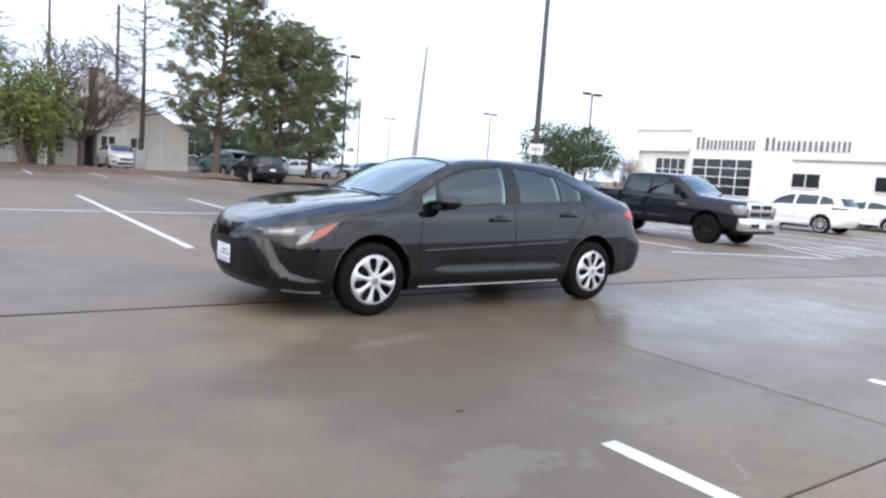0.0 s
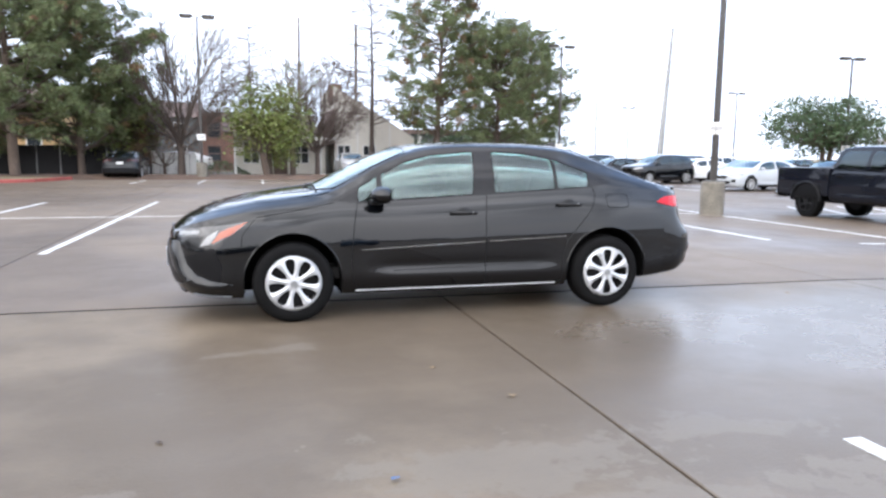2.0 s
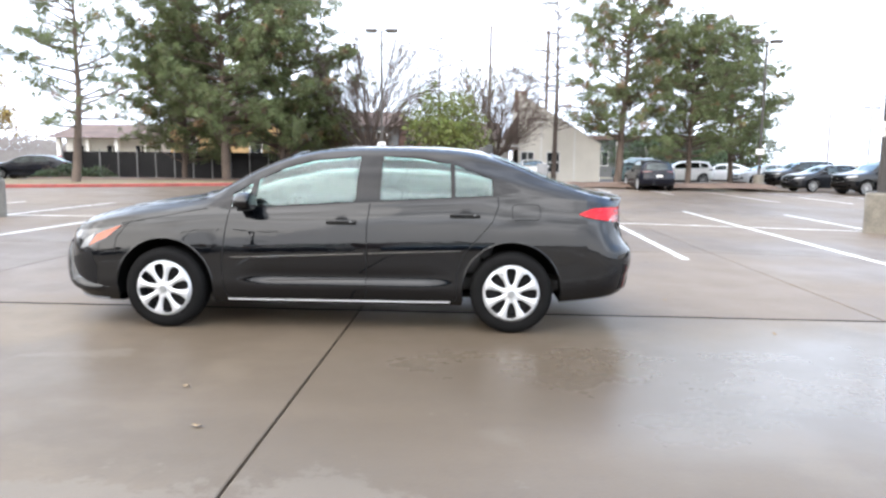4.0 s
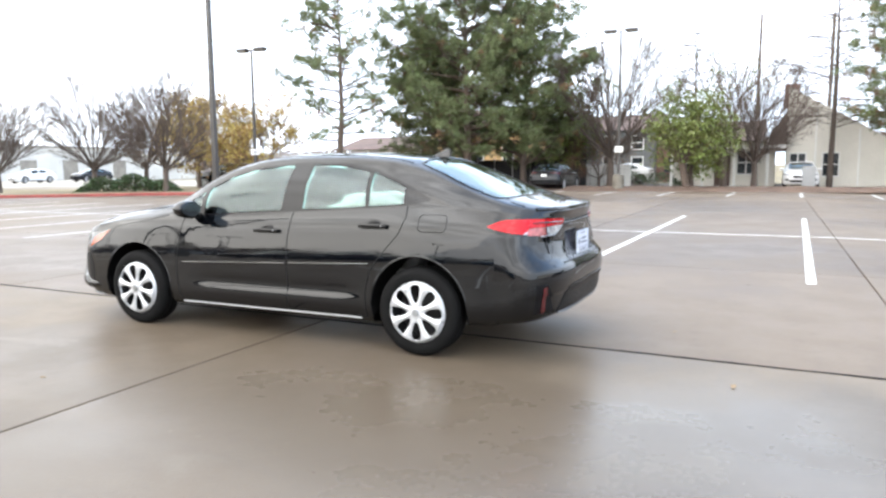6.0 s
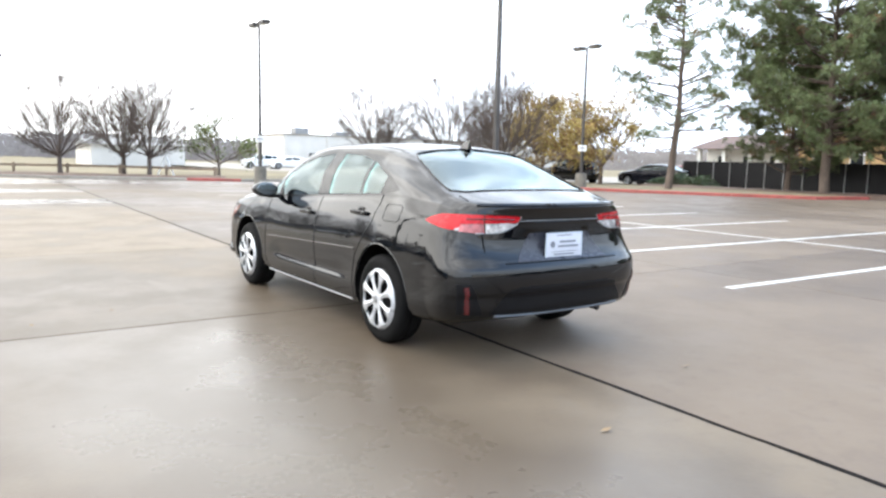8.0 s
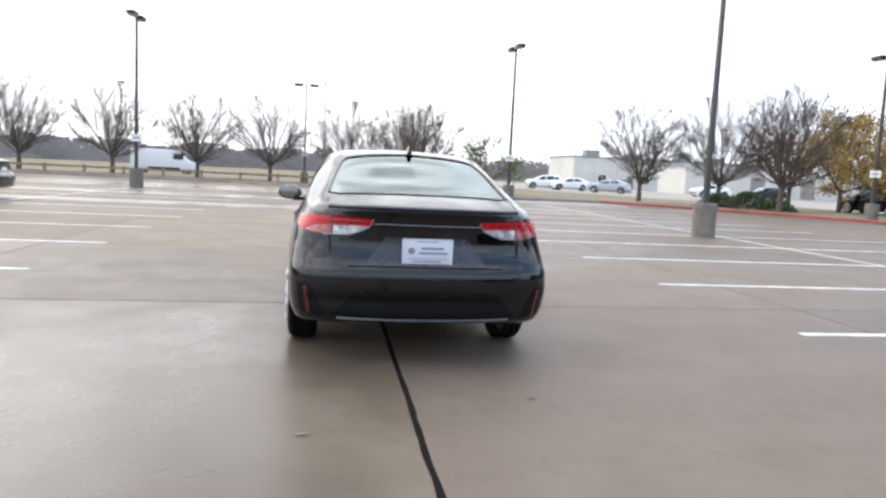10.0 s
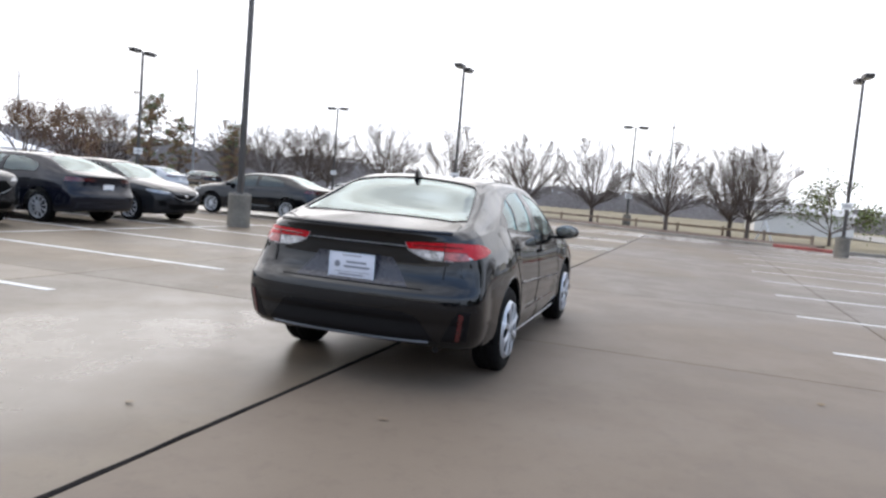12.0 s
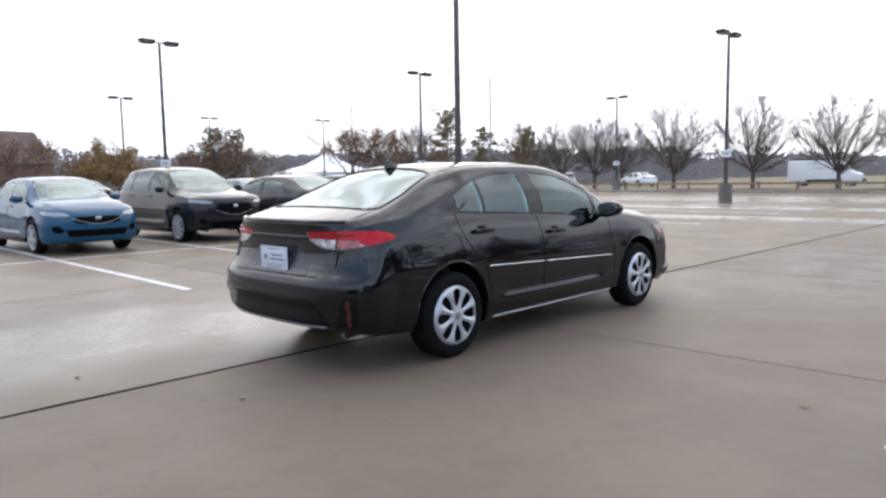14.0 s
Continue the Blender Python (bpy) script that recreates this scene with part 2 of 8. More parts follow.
    c = blend(nt, calc(nt, "MULTIPLY", water, 0.55), c, tuple(x * 0.75 for x in damp))
    c = blend(nt, rng(nt, grit, 0.55, 0.8, 0, 0.22), c, (0.08, 0.07, 0.06))
    oi = nt.nodes.new("ShaderNodeObjectInfo").outputs["Random"]
    hsv = nt.nodes.new("ShaderNodeHueSaturation")
    link(nt, rng(nt, oi, 0, 1, 0.88, 1.12), hsv.inputs["Value"])
    link(nt, c, hsv.inputs["Color"])
    link(nt, blend(nt, calc(nt, "MULTIPLY", calc(nt, "SUBTRACT", 1.0, south), 0.40), hsv.outputs[0], (0.090, 0.066, 0.055)), b.inputs["Base Color"])
    r = rng(nt, wet, 0, 1, 0.54, 0.40)
    r = calc(nt, "ADD", r, rng(nt, south, 0, 1, 0.06, 0.03))
    r = calc(nt, "ADD", r, rng(nt, mid, 0.35, 0.65, -0.04, 0.05))
    r = calc(nt, "ADD", r, rng(nt, mott, 0.35, 0.65, -0.010, 0.012))
    # two rows of slabs hold a closed film of rain, ending at their joints
    film = calc(nt, "ADD", rng(nt, sep.outputs["X"], 0.055, 0.065, 0, 0.045), rng(nt, sep.outputs["X"], -4.445, -4.435, 0, 0.03))
    r = calc(nt, "SUBTRACT", r, calc(nt, "MULTIPLY", film, south))
    # far rows of slabs that still stand under rain: two on the southern half, one all along the kerb
    def band(lo, hi):
        return calc(nt, "MULTIPLY", rng(nt, sep.outputs["X"], lo - 0.1, lo + 0.1, 0, 1), rng(nt, sep.outputs["X"], hi - 0.1, hi + 0.1, 1, 0))
    bands = calc(nt, "MULTIPLY", calc(nt, "MAXIMUM", band(-16.4, -14.7), band(-22.6, -20.6)), south)
    bands = calc(nt, "MAXIMUM", bands, calc(nt, "MULTIPLY", band(-34.0, -27.6), rng(nt, streak, 0.40, 0.55, 0.35, 1)))
    r = calc(nt, "SUBTRACT", r, calc(nt, "MULTIPLY", bands, 0.20))
    r = calc(nt, "SUBTRACT", r, calc(nt, "MULTIPLY", water, 0.10))
    r = calc(nt, "MAXIMUM", r, 0.20)
    r = calc(nt, "MAXIMUM", r, calc(nt, "MULTIPLY", pale, 0.7))
    link(nt, r, b.inputs["Roughness"])
    link(nt, calc(nt, "ADD", rng(nt, south, 0, 1, 0.18, 0.11), calc(nt, "ADD", calc(nt, "MULTIPLY", bands, 0.30), calc(nt, "ADD", calc(nt, "MULTIPLY", calc(nt, "MULTIPLY", film, south), 0.5), calc(nt, "MULTIPLY", water, 0.13)))), b.inputs["Specular IOR Level"])
    h = calc(nt, "MULTIPLY", grit, calc(nt, "SUBTRACT", 1.0, calc(nt, "MULTIPLY", water, 0.9)))
    bump(nt, b, h, 0.25, 0.004)
    return m


WATER = [(2.7, -1.9, 2.1, 1.1), (6.8, 2.6, 2.0, 0.9)]
PALE = [(-1.53, -1.75, 0.4, 0.14), (-0.6, -3.75, 0.9, 0.5), (-2.3, -3.8, 0.55, 0.22), (0.5, -3.6, 0.7, 0.3), (-0.3, -4.4, 0.8, 0.35), (1.1, -4.3, 0.8, 0.3), (-5.2, 1.2, 1.2, .4)]
CONCRETE = concrete_mat("damp_concrete", (0.176, 0.140, 0.102), (0.112, 0.087, 0.063))
JOINT = mat("joint_sealant", (0.010, 0.009, 0.009), 0.95, var=0.3, fine=30, spec=0.05)
LINE_PAINT = mat("worn_white_line_paint", (0.50, 0.495, 0.475), 0.45, var=0.4, scale=3, fine=40, relief=0.002)
CURB_RED = mat("faded_red_kerb_paint", (0.27, 0.058, 0.048), 0.6, var=0.3, scale=1.5, fine=14, relief=0.003)
CURB_GREY = mat("kerb_concrete", (0.25, 0.225, 0.19), 0.8, var=0.25, scale=1, fine=20, relief=0.004)
GRASS = mat("dry_winter_grass", (0.16, 0.128, 0.07), 0.95, var=0.35, scale=0.12, fine=3.0, relief=0.03)
SOIL = mat("leaf_litter_and_soil", (0.105, 0.065, 0.045), 0.95, var=0.4, scale=0.8, fine=9, relief=0.02)
CREAM = mat("cream_render", (0.55, 0.53, 0.49), 0.85, var=0.08, scale=0.4, fine=8)
ASPHALT = mat("asphalt", (0.085, 0.08, 0.075), 0.75, var=0.2, scale=0.3, fine=20, relief=0.003)
BASE_CONC = mat("lamp_base_concrete", (0.16, 0.145, 0.12), 0.85, var=0.35, scale=2.5, fine=22, relief=0.006)
BRONZE = mat("dark_bronze_pole_paint", (0.060, 0.055, 0.052), 0.45, var=0.2, scale=2, fine=30)
LENS = mat("lamp_lens", (0.45, 0.45, 0.42), 0.3, var=0.1)
SIGN_WHITE = mat("sign_white", (0.72, 0.72, 0.70), 0.5, var=0.08)
NOTICE_INK = mat("faded_notice_print", (0.38, 0.38, 0.38), 0.6, var=0.1)
SIGN_INK = mat("sign_ink", (0.16, 0.17, 0.2), 0.6, var=0.1)
BODY_BLACK = paint("black_metallic_paint", (0.0018, 0.0022, 0.0030), ior=1.50)
TRIM_BLACK = mat("black_trim_plastic", (0.005, 0.005, 0.0058), 0.42, var=0.2, fine=60, spec=0.16)
GLOSS_BLACK = mat("gloss_black", (0.004, 0.004, 0.005), 0.16, var=0.1, spec=0.32)
RUBBER = mat("tyre_rubber", (0.0055, 0.0055, 0.0057), 0.75, var=0.3, scale=8, fine=60, relief=0.001, spec=0.10)
SILVER = mat("silver_wheel_cover", (0.50, 0.51, 0.525), 0.34, metal=0.35, var=0.03, scale=3, fine=9)
STEEL_DARK = mat("dark_wheel_steel", (0.012, 0.012, 0.013), 0.5, metal=0.2, var=0.2, spec=0.3)
CHROME = mat("chrome", (0.72, 0.73, 0.75), 0.10, metal=1.0, var=0.04)
GLASS = clear_glass("window_glass", (0.60, 0.69, 0.67), 0.45)
MIRROR = mat("dark_mirror_glass", (0.23, 0.25, 0.26), 0.06, metal=1.0, var=0.05)
SCREEN = clear_glass("wet_screen_glass", (0.66, 0.75, 0.76), 1.5)
DULL_STRIP = mat("dull_bumper_strip", (0.10, 0.105, 0.115), 0.4, metal=0.3, var=0.15)
WELL = mat("wheel_well_liner", (0.004, 0.004, 0.004), 0.9, var=0.2, spec=0.05)
SIGN_DARK = mat("dark_sign_metal", (0.09, 0.09, 0.10), 0.5, var=0.1)
RECESS = mat("grey_recess_paint", (0.030, 0.031, 0.040), 0.3, var=0.1, spec=0.4)
PLATE_WHITE = mat("dealer_plate_white", (0.52, 0.54, 0.60), 0.4, var=0.05)
LAMP_DARK = mat("dark_lamp_housing", (0.02, 0.021, 0.023), 0.15, var=0.2, coat=1.0)
GLASS_DARK = clear_glass("tinted_glass", (0.09, 0.10, 0.11), 0.35)
TAIL_CLEAR = mat("clear_tail_lens", (0.42, 0.41, 0.41), 0.15, metal=0.3, var=0.7, scale=22, fine=60, coat=1.0)
TAIL_PINK = mat("red_tinted_tail_lens", (0.26, 0.05, 0.05), 0.15, metal=0.2, var=0.6, scale=22, fine=60, coat=0.8)
LAMP_RED = mat("red_lamp_plastic", (0.42, 0.004, 0.010), 0.25, var=0.15, spec=0.15, coat=0.3)
LAMP_DARKRED = mat("red_reflector", (0.062, 0.004, 0.006), 0.2, var=0.15, coat=0.6)
LAMP_BRIGHT = mat("bright_lamp_reflector", (0.26, 0.265, 0.265), 0.2, metal=0.3, var=0.25, scale=14, fine=40, coat=1.0)
LAMP_WHITE = mat("clear_lamp_reflector", (0.20, 0.205, 0.21), 0.2, metal=0.3, var=0.15, scale=20, fine=60, coat=1.0)
AMBER = mat("amber_marker", (0.30, 0.045, 0.006), 0.18, var=0.1, coat=1.0)
HEADLINER = mat("pale_headliner_cloth", (0.42, 0.41, 0.39), 0.9, var=0.08, fine=60)
CLOTH = mat("grey_seat_cloth", (0.12, 0.12, 0.122), 0.9, var=0.15, fine=80)
DASH = mat("dark_dashboard", (0.02, 0.02, 0.021), 0.7, var=0.1)
BARK = mat("grey_brown_bark", (0.105, 0.078, 0.062), 0.9, var=0.35, scale=2, fine=16, relief=0.02, stretch=(1, 1, 0.3))
TWIG = mat("bare_twigs", (0.095, 0.073, 0.061), 0.9, var=0.25, fine=10)
NEEDLE = mat("pine_needles", (0.115, 0.140, 0.058), 0.7, var=0.3, scale=0.5, fine=5, island=0.35)
NEEDLE_BROWN = mat("browning_needles", (0.19, 0.115, 0.065), 0.8, var=0.3, scale=0.5, fine=5, island=0.35)
LEAF_GREEN = mat("yellow_green_leaves", (0.115, 0.135, 0.030), 0.6, var=0.3, scale=0.6, fine=5, island=0.4)
LEAF_OAK = mat("oak_leaves", (0.045, 0.075, 0.028), 0.6, var=0.3, scale=0.6, fine=5, island=0.4)
LEAF_GOLD = mat("golden_leaves", (0.31, 0.205, 0.065), 0.65, var=0.3, scale=0.6, fine=5, island=0.4)
LEAF_OCHRE = mat("ochre_leaves", (0.24, 0.135, 0.052), 0.7, var=0.35, scale=0.6, fine=5, island=0.4)
LEAF_RUST = mat("rusty_leaves", (0.15, 0.082, 0.048), 0.75, var=0.35, scale=0.6, fine=5, island=0.4)
# paler than the near twigs: distance haze is put into this colour
FAR_WOOD = mat("far_bare_woods", (0.20, 0.182, 0.172), 1.0, var=0.18, scale=0.03, fine=0.3, island=0.06, spec=0.0)
WOOD = mat("weathered_rail_wood", (0.22, 0.165, 0.12), 0.85, var=0.3, scale=2, fine=20, relief=0.004)
STUCCO = mat("white_stucco", (0.70, 0.69, 0.66), 0.85, var=0.06, scale=0.5, fine=12, relief=0.004)
BEIGE = mat("beige_stucco", (0.66, 0.63, 0.57), 0.85, var=0.08, scale=0.5, fine=12, relief=0.004)
BRICK_RED = mat("red_brown_brick", (0.15, 0.085, 0.068), 0.9, var=0.3, scale=1, fine=9, relief=0.006)
ROOF = mat("brown_shingles", (0.11, 0.075, 0.065), 0.9, var=0.3, scale=1, fine=9, relief=0.01)
SLATE_SIDING = mat("dark_grey_siding", (0.12, 0.125, 0.13), 0.8, var=0.15, scale=1, fine=9)
TAN = mat("orange_tan_siding", (0.48, 0.31, 0.15), 0.8, var=0.1)
PANE = mat("dark_window_pane", (0.02, 0.024, 0.028), 0.08, var=0.2, scale=0.8)
GREY_METAL = mat("galvanised_metal", (0.25, 0.255, 0.26), 0.5, metal=0.5, var=0.15)
TENT = mat("white_tent_fabric", (0.80, 0.80, 0.80), 0.7, var=0.04)
PLATE_BLUE = mat("plate_pale_blue", (0.55, 0.62, 0.70), 0.4, var=0.08)

# ---- building tools ----
def part(name, bm, material, parent=None, label="", smooth=True, angle=35):
    """Links a bmesh as one mesh object under a thing or part."""
    me = bpy.data.meshes.new(name)
    bm.to_mesh(me)
    bm.free()
    for p in me.polygons:
        p.use_smooth = smooth
    if smooth:
        me.set_sharp_from_angle(angle=radians(angle))
    for mm in material if isinstance(material, (list, tuple)) else [material]:
        me.materials.append(mm)
    ob = new(name, me)
    if parent:
        ob.parent = parent
    if label:
        ob["label"] = label
    return ob


def mesh_part(name, verts, faces, material, parent=None, label="", smooth=False):
    me = bpy.data.meshes.new(name)
    me.from_pydata([tuple(v) for v in verts], [], faces)
    me.update()
    if smooth:
        for p in me.polygons:
            p.use_smooth = True
    me.materials.append(material)
    ob = new(name, me)
    if parent:
        ob.parent = parent
    if label:
        ob["label"] = label
    return ob


def empty(name, m=None, **tags):
    ob = new(name)
    ob.empty_display_size = 0.2
    if m is not None:
        ob.matrix_basis = m
    return tagged(ob, **tags)


def box(bm, x0, x1, y0, y1, z0, z1, bev=0.0, m=None):
    r = bmesh.ops.create_cube(bm, size=1)
    vs = r["verts"]
    bmesh.ops.scale(bm, vec=(x1 - x0, y1 - y0, z1 - z0), verts=vs)
    bmesh.ops.translate(bm, vec=((x0 + x1) / 2, (y0 + y1) / 2, (z0 + z1) / 2), verts=vs)
    if bev:
        es = list({e for v in vs for e in v.link_edges})
        g = bmesh.ops.bevel(bm, geom=es, offset=bev, segments=2, affect="EDGES", profile=0.6)
        vs = list({v for f in g["faces"] for v in f.verts} | {v for v in vs if v.is_valid})
    if m is not None:
        bmesh.ops.transform(bm, matrix=m, verts=vs)
    return vs


def boxed(x0, x1, y0, y1, z0, z1, bev=0.0, m=None):
    bm = bmesh.new()
    box(bm, x0, x1, y0, y1, z0, z1, bev, m)
    return bm


def rod(bm, a, b, r0, r1=None, n=8):
    """A tapered rod with closed ends."""
    a, b = Vector(a), Vector(b)
    r1 = r0 if r1 is None else r1
    q = (b - a).to_track_quat("Z", "Y")
    rings = []
    for p, r in ((a, r0), (b, r1)):
        rings.append([bm.verts.new(p + q @ Vector((r * math.cos(2 * math.pi * i / n), r * math.sin(2 * math.pi * i / n), 0))) for i in range(n)])
    for i in range(n):
        bm.faces.new((rings[0][i], rings[0][(i + 1) % n], rings[1][(i + 1) % n], rings[1][i]))
    bm.faces.new(rings[0][::-1])
    bm.faces.new(rings[1])


def turned(profile, n=32, axis="Y"):
    """A closed turned body from (radius, along) pairs."""
    bm = bmesh.new()
    rings = []
    for r, a in profile:
        ring = []
        for i in range(n):
            t = 2 * math.pi * i / n
            c, s = r * math.cos(t), r * math.sin(t)
            ring.append(bm.verts.new((c, a, s) if axis == "Y" else (c, s, a)))
        rings.append(ring)
    for p, q in zip(rings, rings[1:]):
        for i in range(n):
            bm.faces.new((p[i], p[(i + 1) % n], q[(i + 1) % n], q[i]))
    bmesh.ops.recalc_face_normals(bm, faces=bm.faces)
    return bm


def curve_of(pairs):
    """A smooth height curve through (x, value) pairs with no overshoot."""
    xs, ys = [p[0] for p in pairs], [p[1] for p in pairs]
    n = len(xs)
    d = [(ys[i + 1] - ys[i]) / (xs[i + 1] - xs[i]) for i in range(n - 1)]
    m = [d[0]] + [0 if d[i - 1] * d[i] <= 0 else 2 * d[i - 1] * d[i] / (d[i - 1] + d[i]) for i in range(1, n - 1)] + [d[-1]]

    def at(x):
        if x <= xs[0]:
            return ys[0]
        if x >= xs[-1]:
            return ys[-1]
        i = max(k for k in range(n - 1) if xs[k] <= x)
        h = xs[i + 1] - xs[i]
        t = (x - xs[i]) / h
        return (2 * t**3 - 3 * t**2 + 1) * ys[i] + (t**3 - 2 * t**2 + t) * h * m[i] + (-2 * t**3 + 3 * t**2) * ys[i + 1] + (t**3 - t**2) * h * m[i + 1]

    return at


def inside(p, poly):
    x, y = p
    hit = False
    for (x0, y0), (x1, y1) in zip(poly, poly[1:] + poly[:1]):
        if (y0 > y) != (y1 > y) and x < (x1 - x0) * (y - y0) / (y1 - y0) + x0:
            hit = not hit
    return hit


def cut_out(bm, poly, axes, ok, remove=True):
    """Cuts the outline poly, seen along the axis that axes leaves out, into the faces that pass ok; returns them as a new bmesh."""
    i, j = axes
    k = 3 - i - j
    lo = [min(p[n] for p in poly) - 0.09 for n in (0, 1)]
    hi = [max(p[n] for p in poly) + 0.09 for n in (0, 1)]

    def near():
        out = []
        for f in bm.faces:
            c = f.calc_center_median()
            if lo[0] < c[i] < hi[0] and lo[1] < c[j] < hi[1] and ok(c, f.normal):
                out.append(f)
        return out

    for a, b in zip(poly, poly[1:] + poly[:1]):
        fs = near()
        no = Vector((0, 0, 0))
        no[i], no[j] = b[1] - a[1], a[0] - b[0]
        if no.length < 1e-6:
            continue
        co = Vector((0, 0, 0))
        co[i], co[j] = a[0], a[1]
        geom = list({e for f in fs for e in f.edges}) + list({v for f in fs for v in f.verts}) + fs
        bmesh.ops.bisect_plane(bm, geom=geom, dist=1e-5, plane_co=co, plane_no=no.normalized())
    bm.normal_update()
    got = [f for f in near() if inside((f.calc_center_median()[i], f.calc_center_median()[j]), poly)]
    nb = bmesh.new()
    seen = {}
    for f in got:
        vs = []
        for v in f.verts:
            if v not in seen:
                seen[v] = nb.verts.new(v.co)
            vs.append(seen[v])
        nb.faces.new(vs)
    nb.normal_update()
    if remove:
        bmesh.ops.delete(bm, geom=got, context="FACES")
    return nb


def puff(bm, d, thick=0.0):
    """Moves a sheet out along its normals and gives it thickness inwards."""
    bm.normal_update()
    moves = [(v, v.normal.copy()) for v in bm.verts]
    for v, n in moves:
        v.co += n * d
    if thick:
        bmesh.ops.solidify(bm, geom=list(bm.faces), thickness=thick)
    return bm


def merged(*bms):
    out = bmesh.new()
    for b in bms:
        seen = {v: out.verts.new(v.co) for v in b.verts}
        for f in b.faces:
            out.faces.new([seen[v] for v in f.verts])
        b.free()
    out.normal_update()
    return out

# ---- cars: front towards -x, standing on z = 0 ----
def chaikin(p, times=2):
    for _ in range(times):
        q = [p[0]]
        for a, b in zip(p, p[1:]):
            q.append((a[0] * 0.75 + b[0] * 0.25, a[1] * 0.75 + b[1] * 0.25))
            q.append((a[0] * 0.25 + b[0] * 0.75, a[1] * 0.25 + b[1] * 0.75))
        q.append(p[-1])
        p = q
    return p


def shell(T, stations, smooth=2):
    """A closed body lofted through cross sections given by the curves of T."""
    c = {k: curve_of(v) for k, v in T.items()}
    bm = bmesh.new()
    rings = []
    for x in stations:
        half = half_ring(c, x, smooth)
        ring = [(x, -y, z) for y, z in half] + [(x, y, z) for y, z in half[-2:0:-1]]
        rings.append([bm.verts.new(p) for p in ring])
    n = len(rings[0])
    for p, q in zip(rings, rings[1:]):
        for i in range(n):
            bm.faces.new((p[i], p[(i + 1) % n], q[(i + 1) % n], q[i]))
    for ring in (rings[0], rings[-1]):
        k = (n + 2) // 2
        left, right = ring[:k], [ring[0]] + ring[:k - 2:-1]
        for i in range(k - 1):
            vs = [left[i], left[i + 1], right[i + 1], right[i]]
            uni = []
            for v in vs:
                if v not in uni:
                    uni.append(v)
            if len(uni) > 2:
                bm.faces.new(uni)
    bmesh.ops.recalc_face_normals(bm, faces=bm.faces)
    bm.normal_update()
    return bm


def half_ring(c, x, smooth):
    """The right half of a cross section, from the middle of the floor over the side to the middle of the roof."""
    w, wb, wr = c["wide"](x), c["wbelt"](x), c["wrail"](x)
    z0, zb, zr, zt = c["low"](x), c["belt"](x), c["rail"](x), c["top"](x)
    zr = max(zr, zb + 0.012)
    zt = max(zt, zr + 0.008)
    zm, h = z0 + 0.5 * (zb - z0), zr - zb
    bulge = 0.035 * min(1, h / 0.3) * max(0.0, min(1.0, (1.95 - x) / 0.3))
    sc = max(0.0, min(1.0, (0.85 - abs(x - 0.08)) / 0.22)) if zb > 0.85 else 0.0
    half = [(0, z0), (w * 0.82, z0), (w - 0.05, z0 + 0.012), (w - 0.014, z0 + 0.09), (w + 0.004 * sc, z0 + 0.165), (w - 0.022 * sc, z0 + 0.232), (w - 0.006 * sc, z0 + 0.30), (w, zm + 0.01), (w - 0.002, zm + 0.07),
            (w - 0.14 * (w - wb), zm * 0.60 + zb * 0.40), (w - 0.42 * (w - wb), zm * 0.30 + zb * 0.70), (wb + 0.020, zb - 0.040), (wb - 0.002, zb + 0.0 * h), (wb - 0.008, zb + 0.10 * h),
            (wb * 0.52 + wr * 0.48 + bulge, zb + 0.52 * h), (wr + 0.016, zr - 0.10 * h), (wr - 0.015, zr + 0.20 * (zt - zr)),
            (wr * 0.80, zr + 0.62 * (zt - zr)), (wr * 0.45, zr + 0.90 * (zt - zr)), (0, zt)]
    return chaikin(half, smooth)


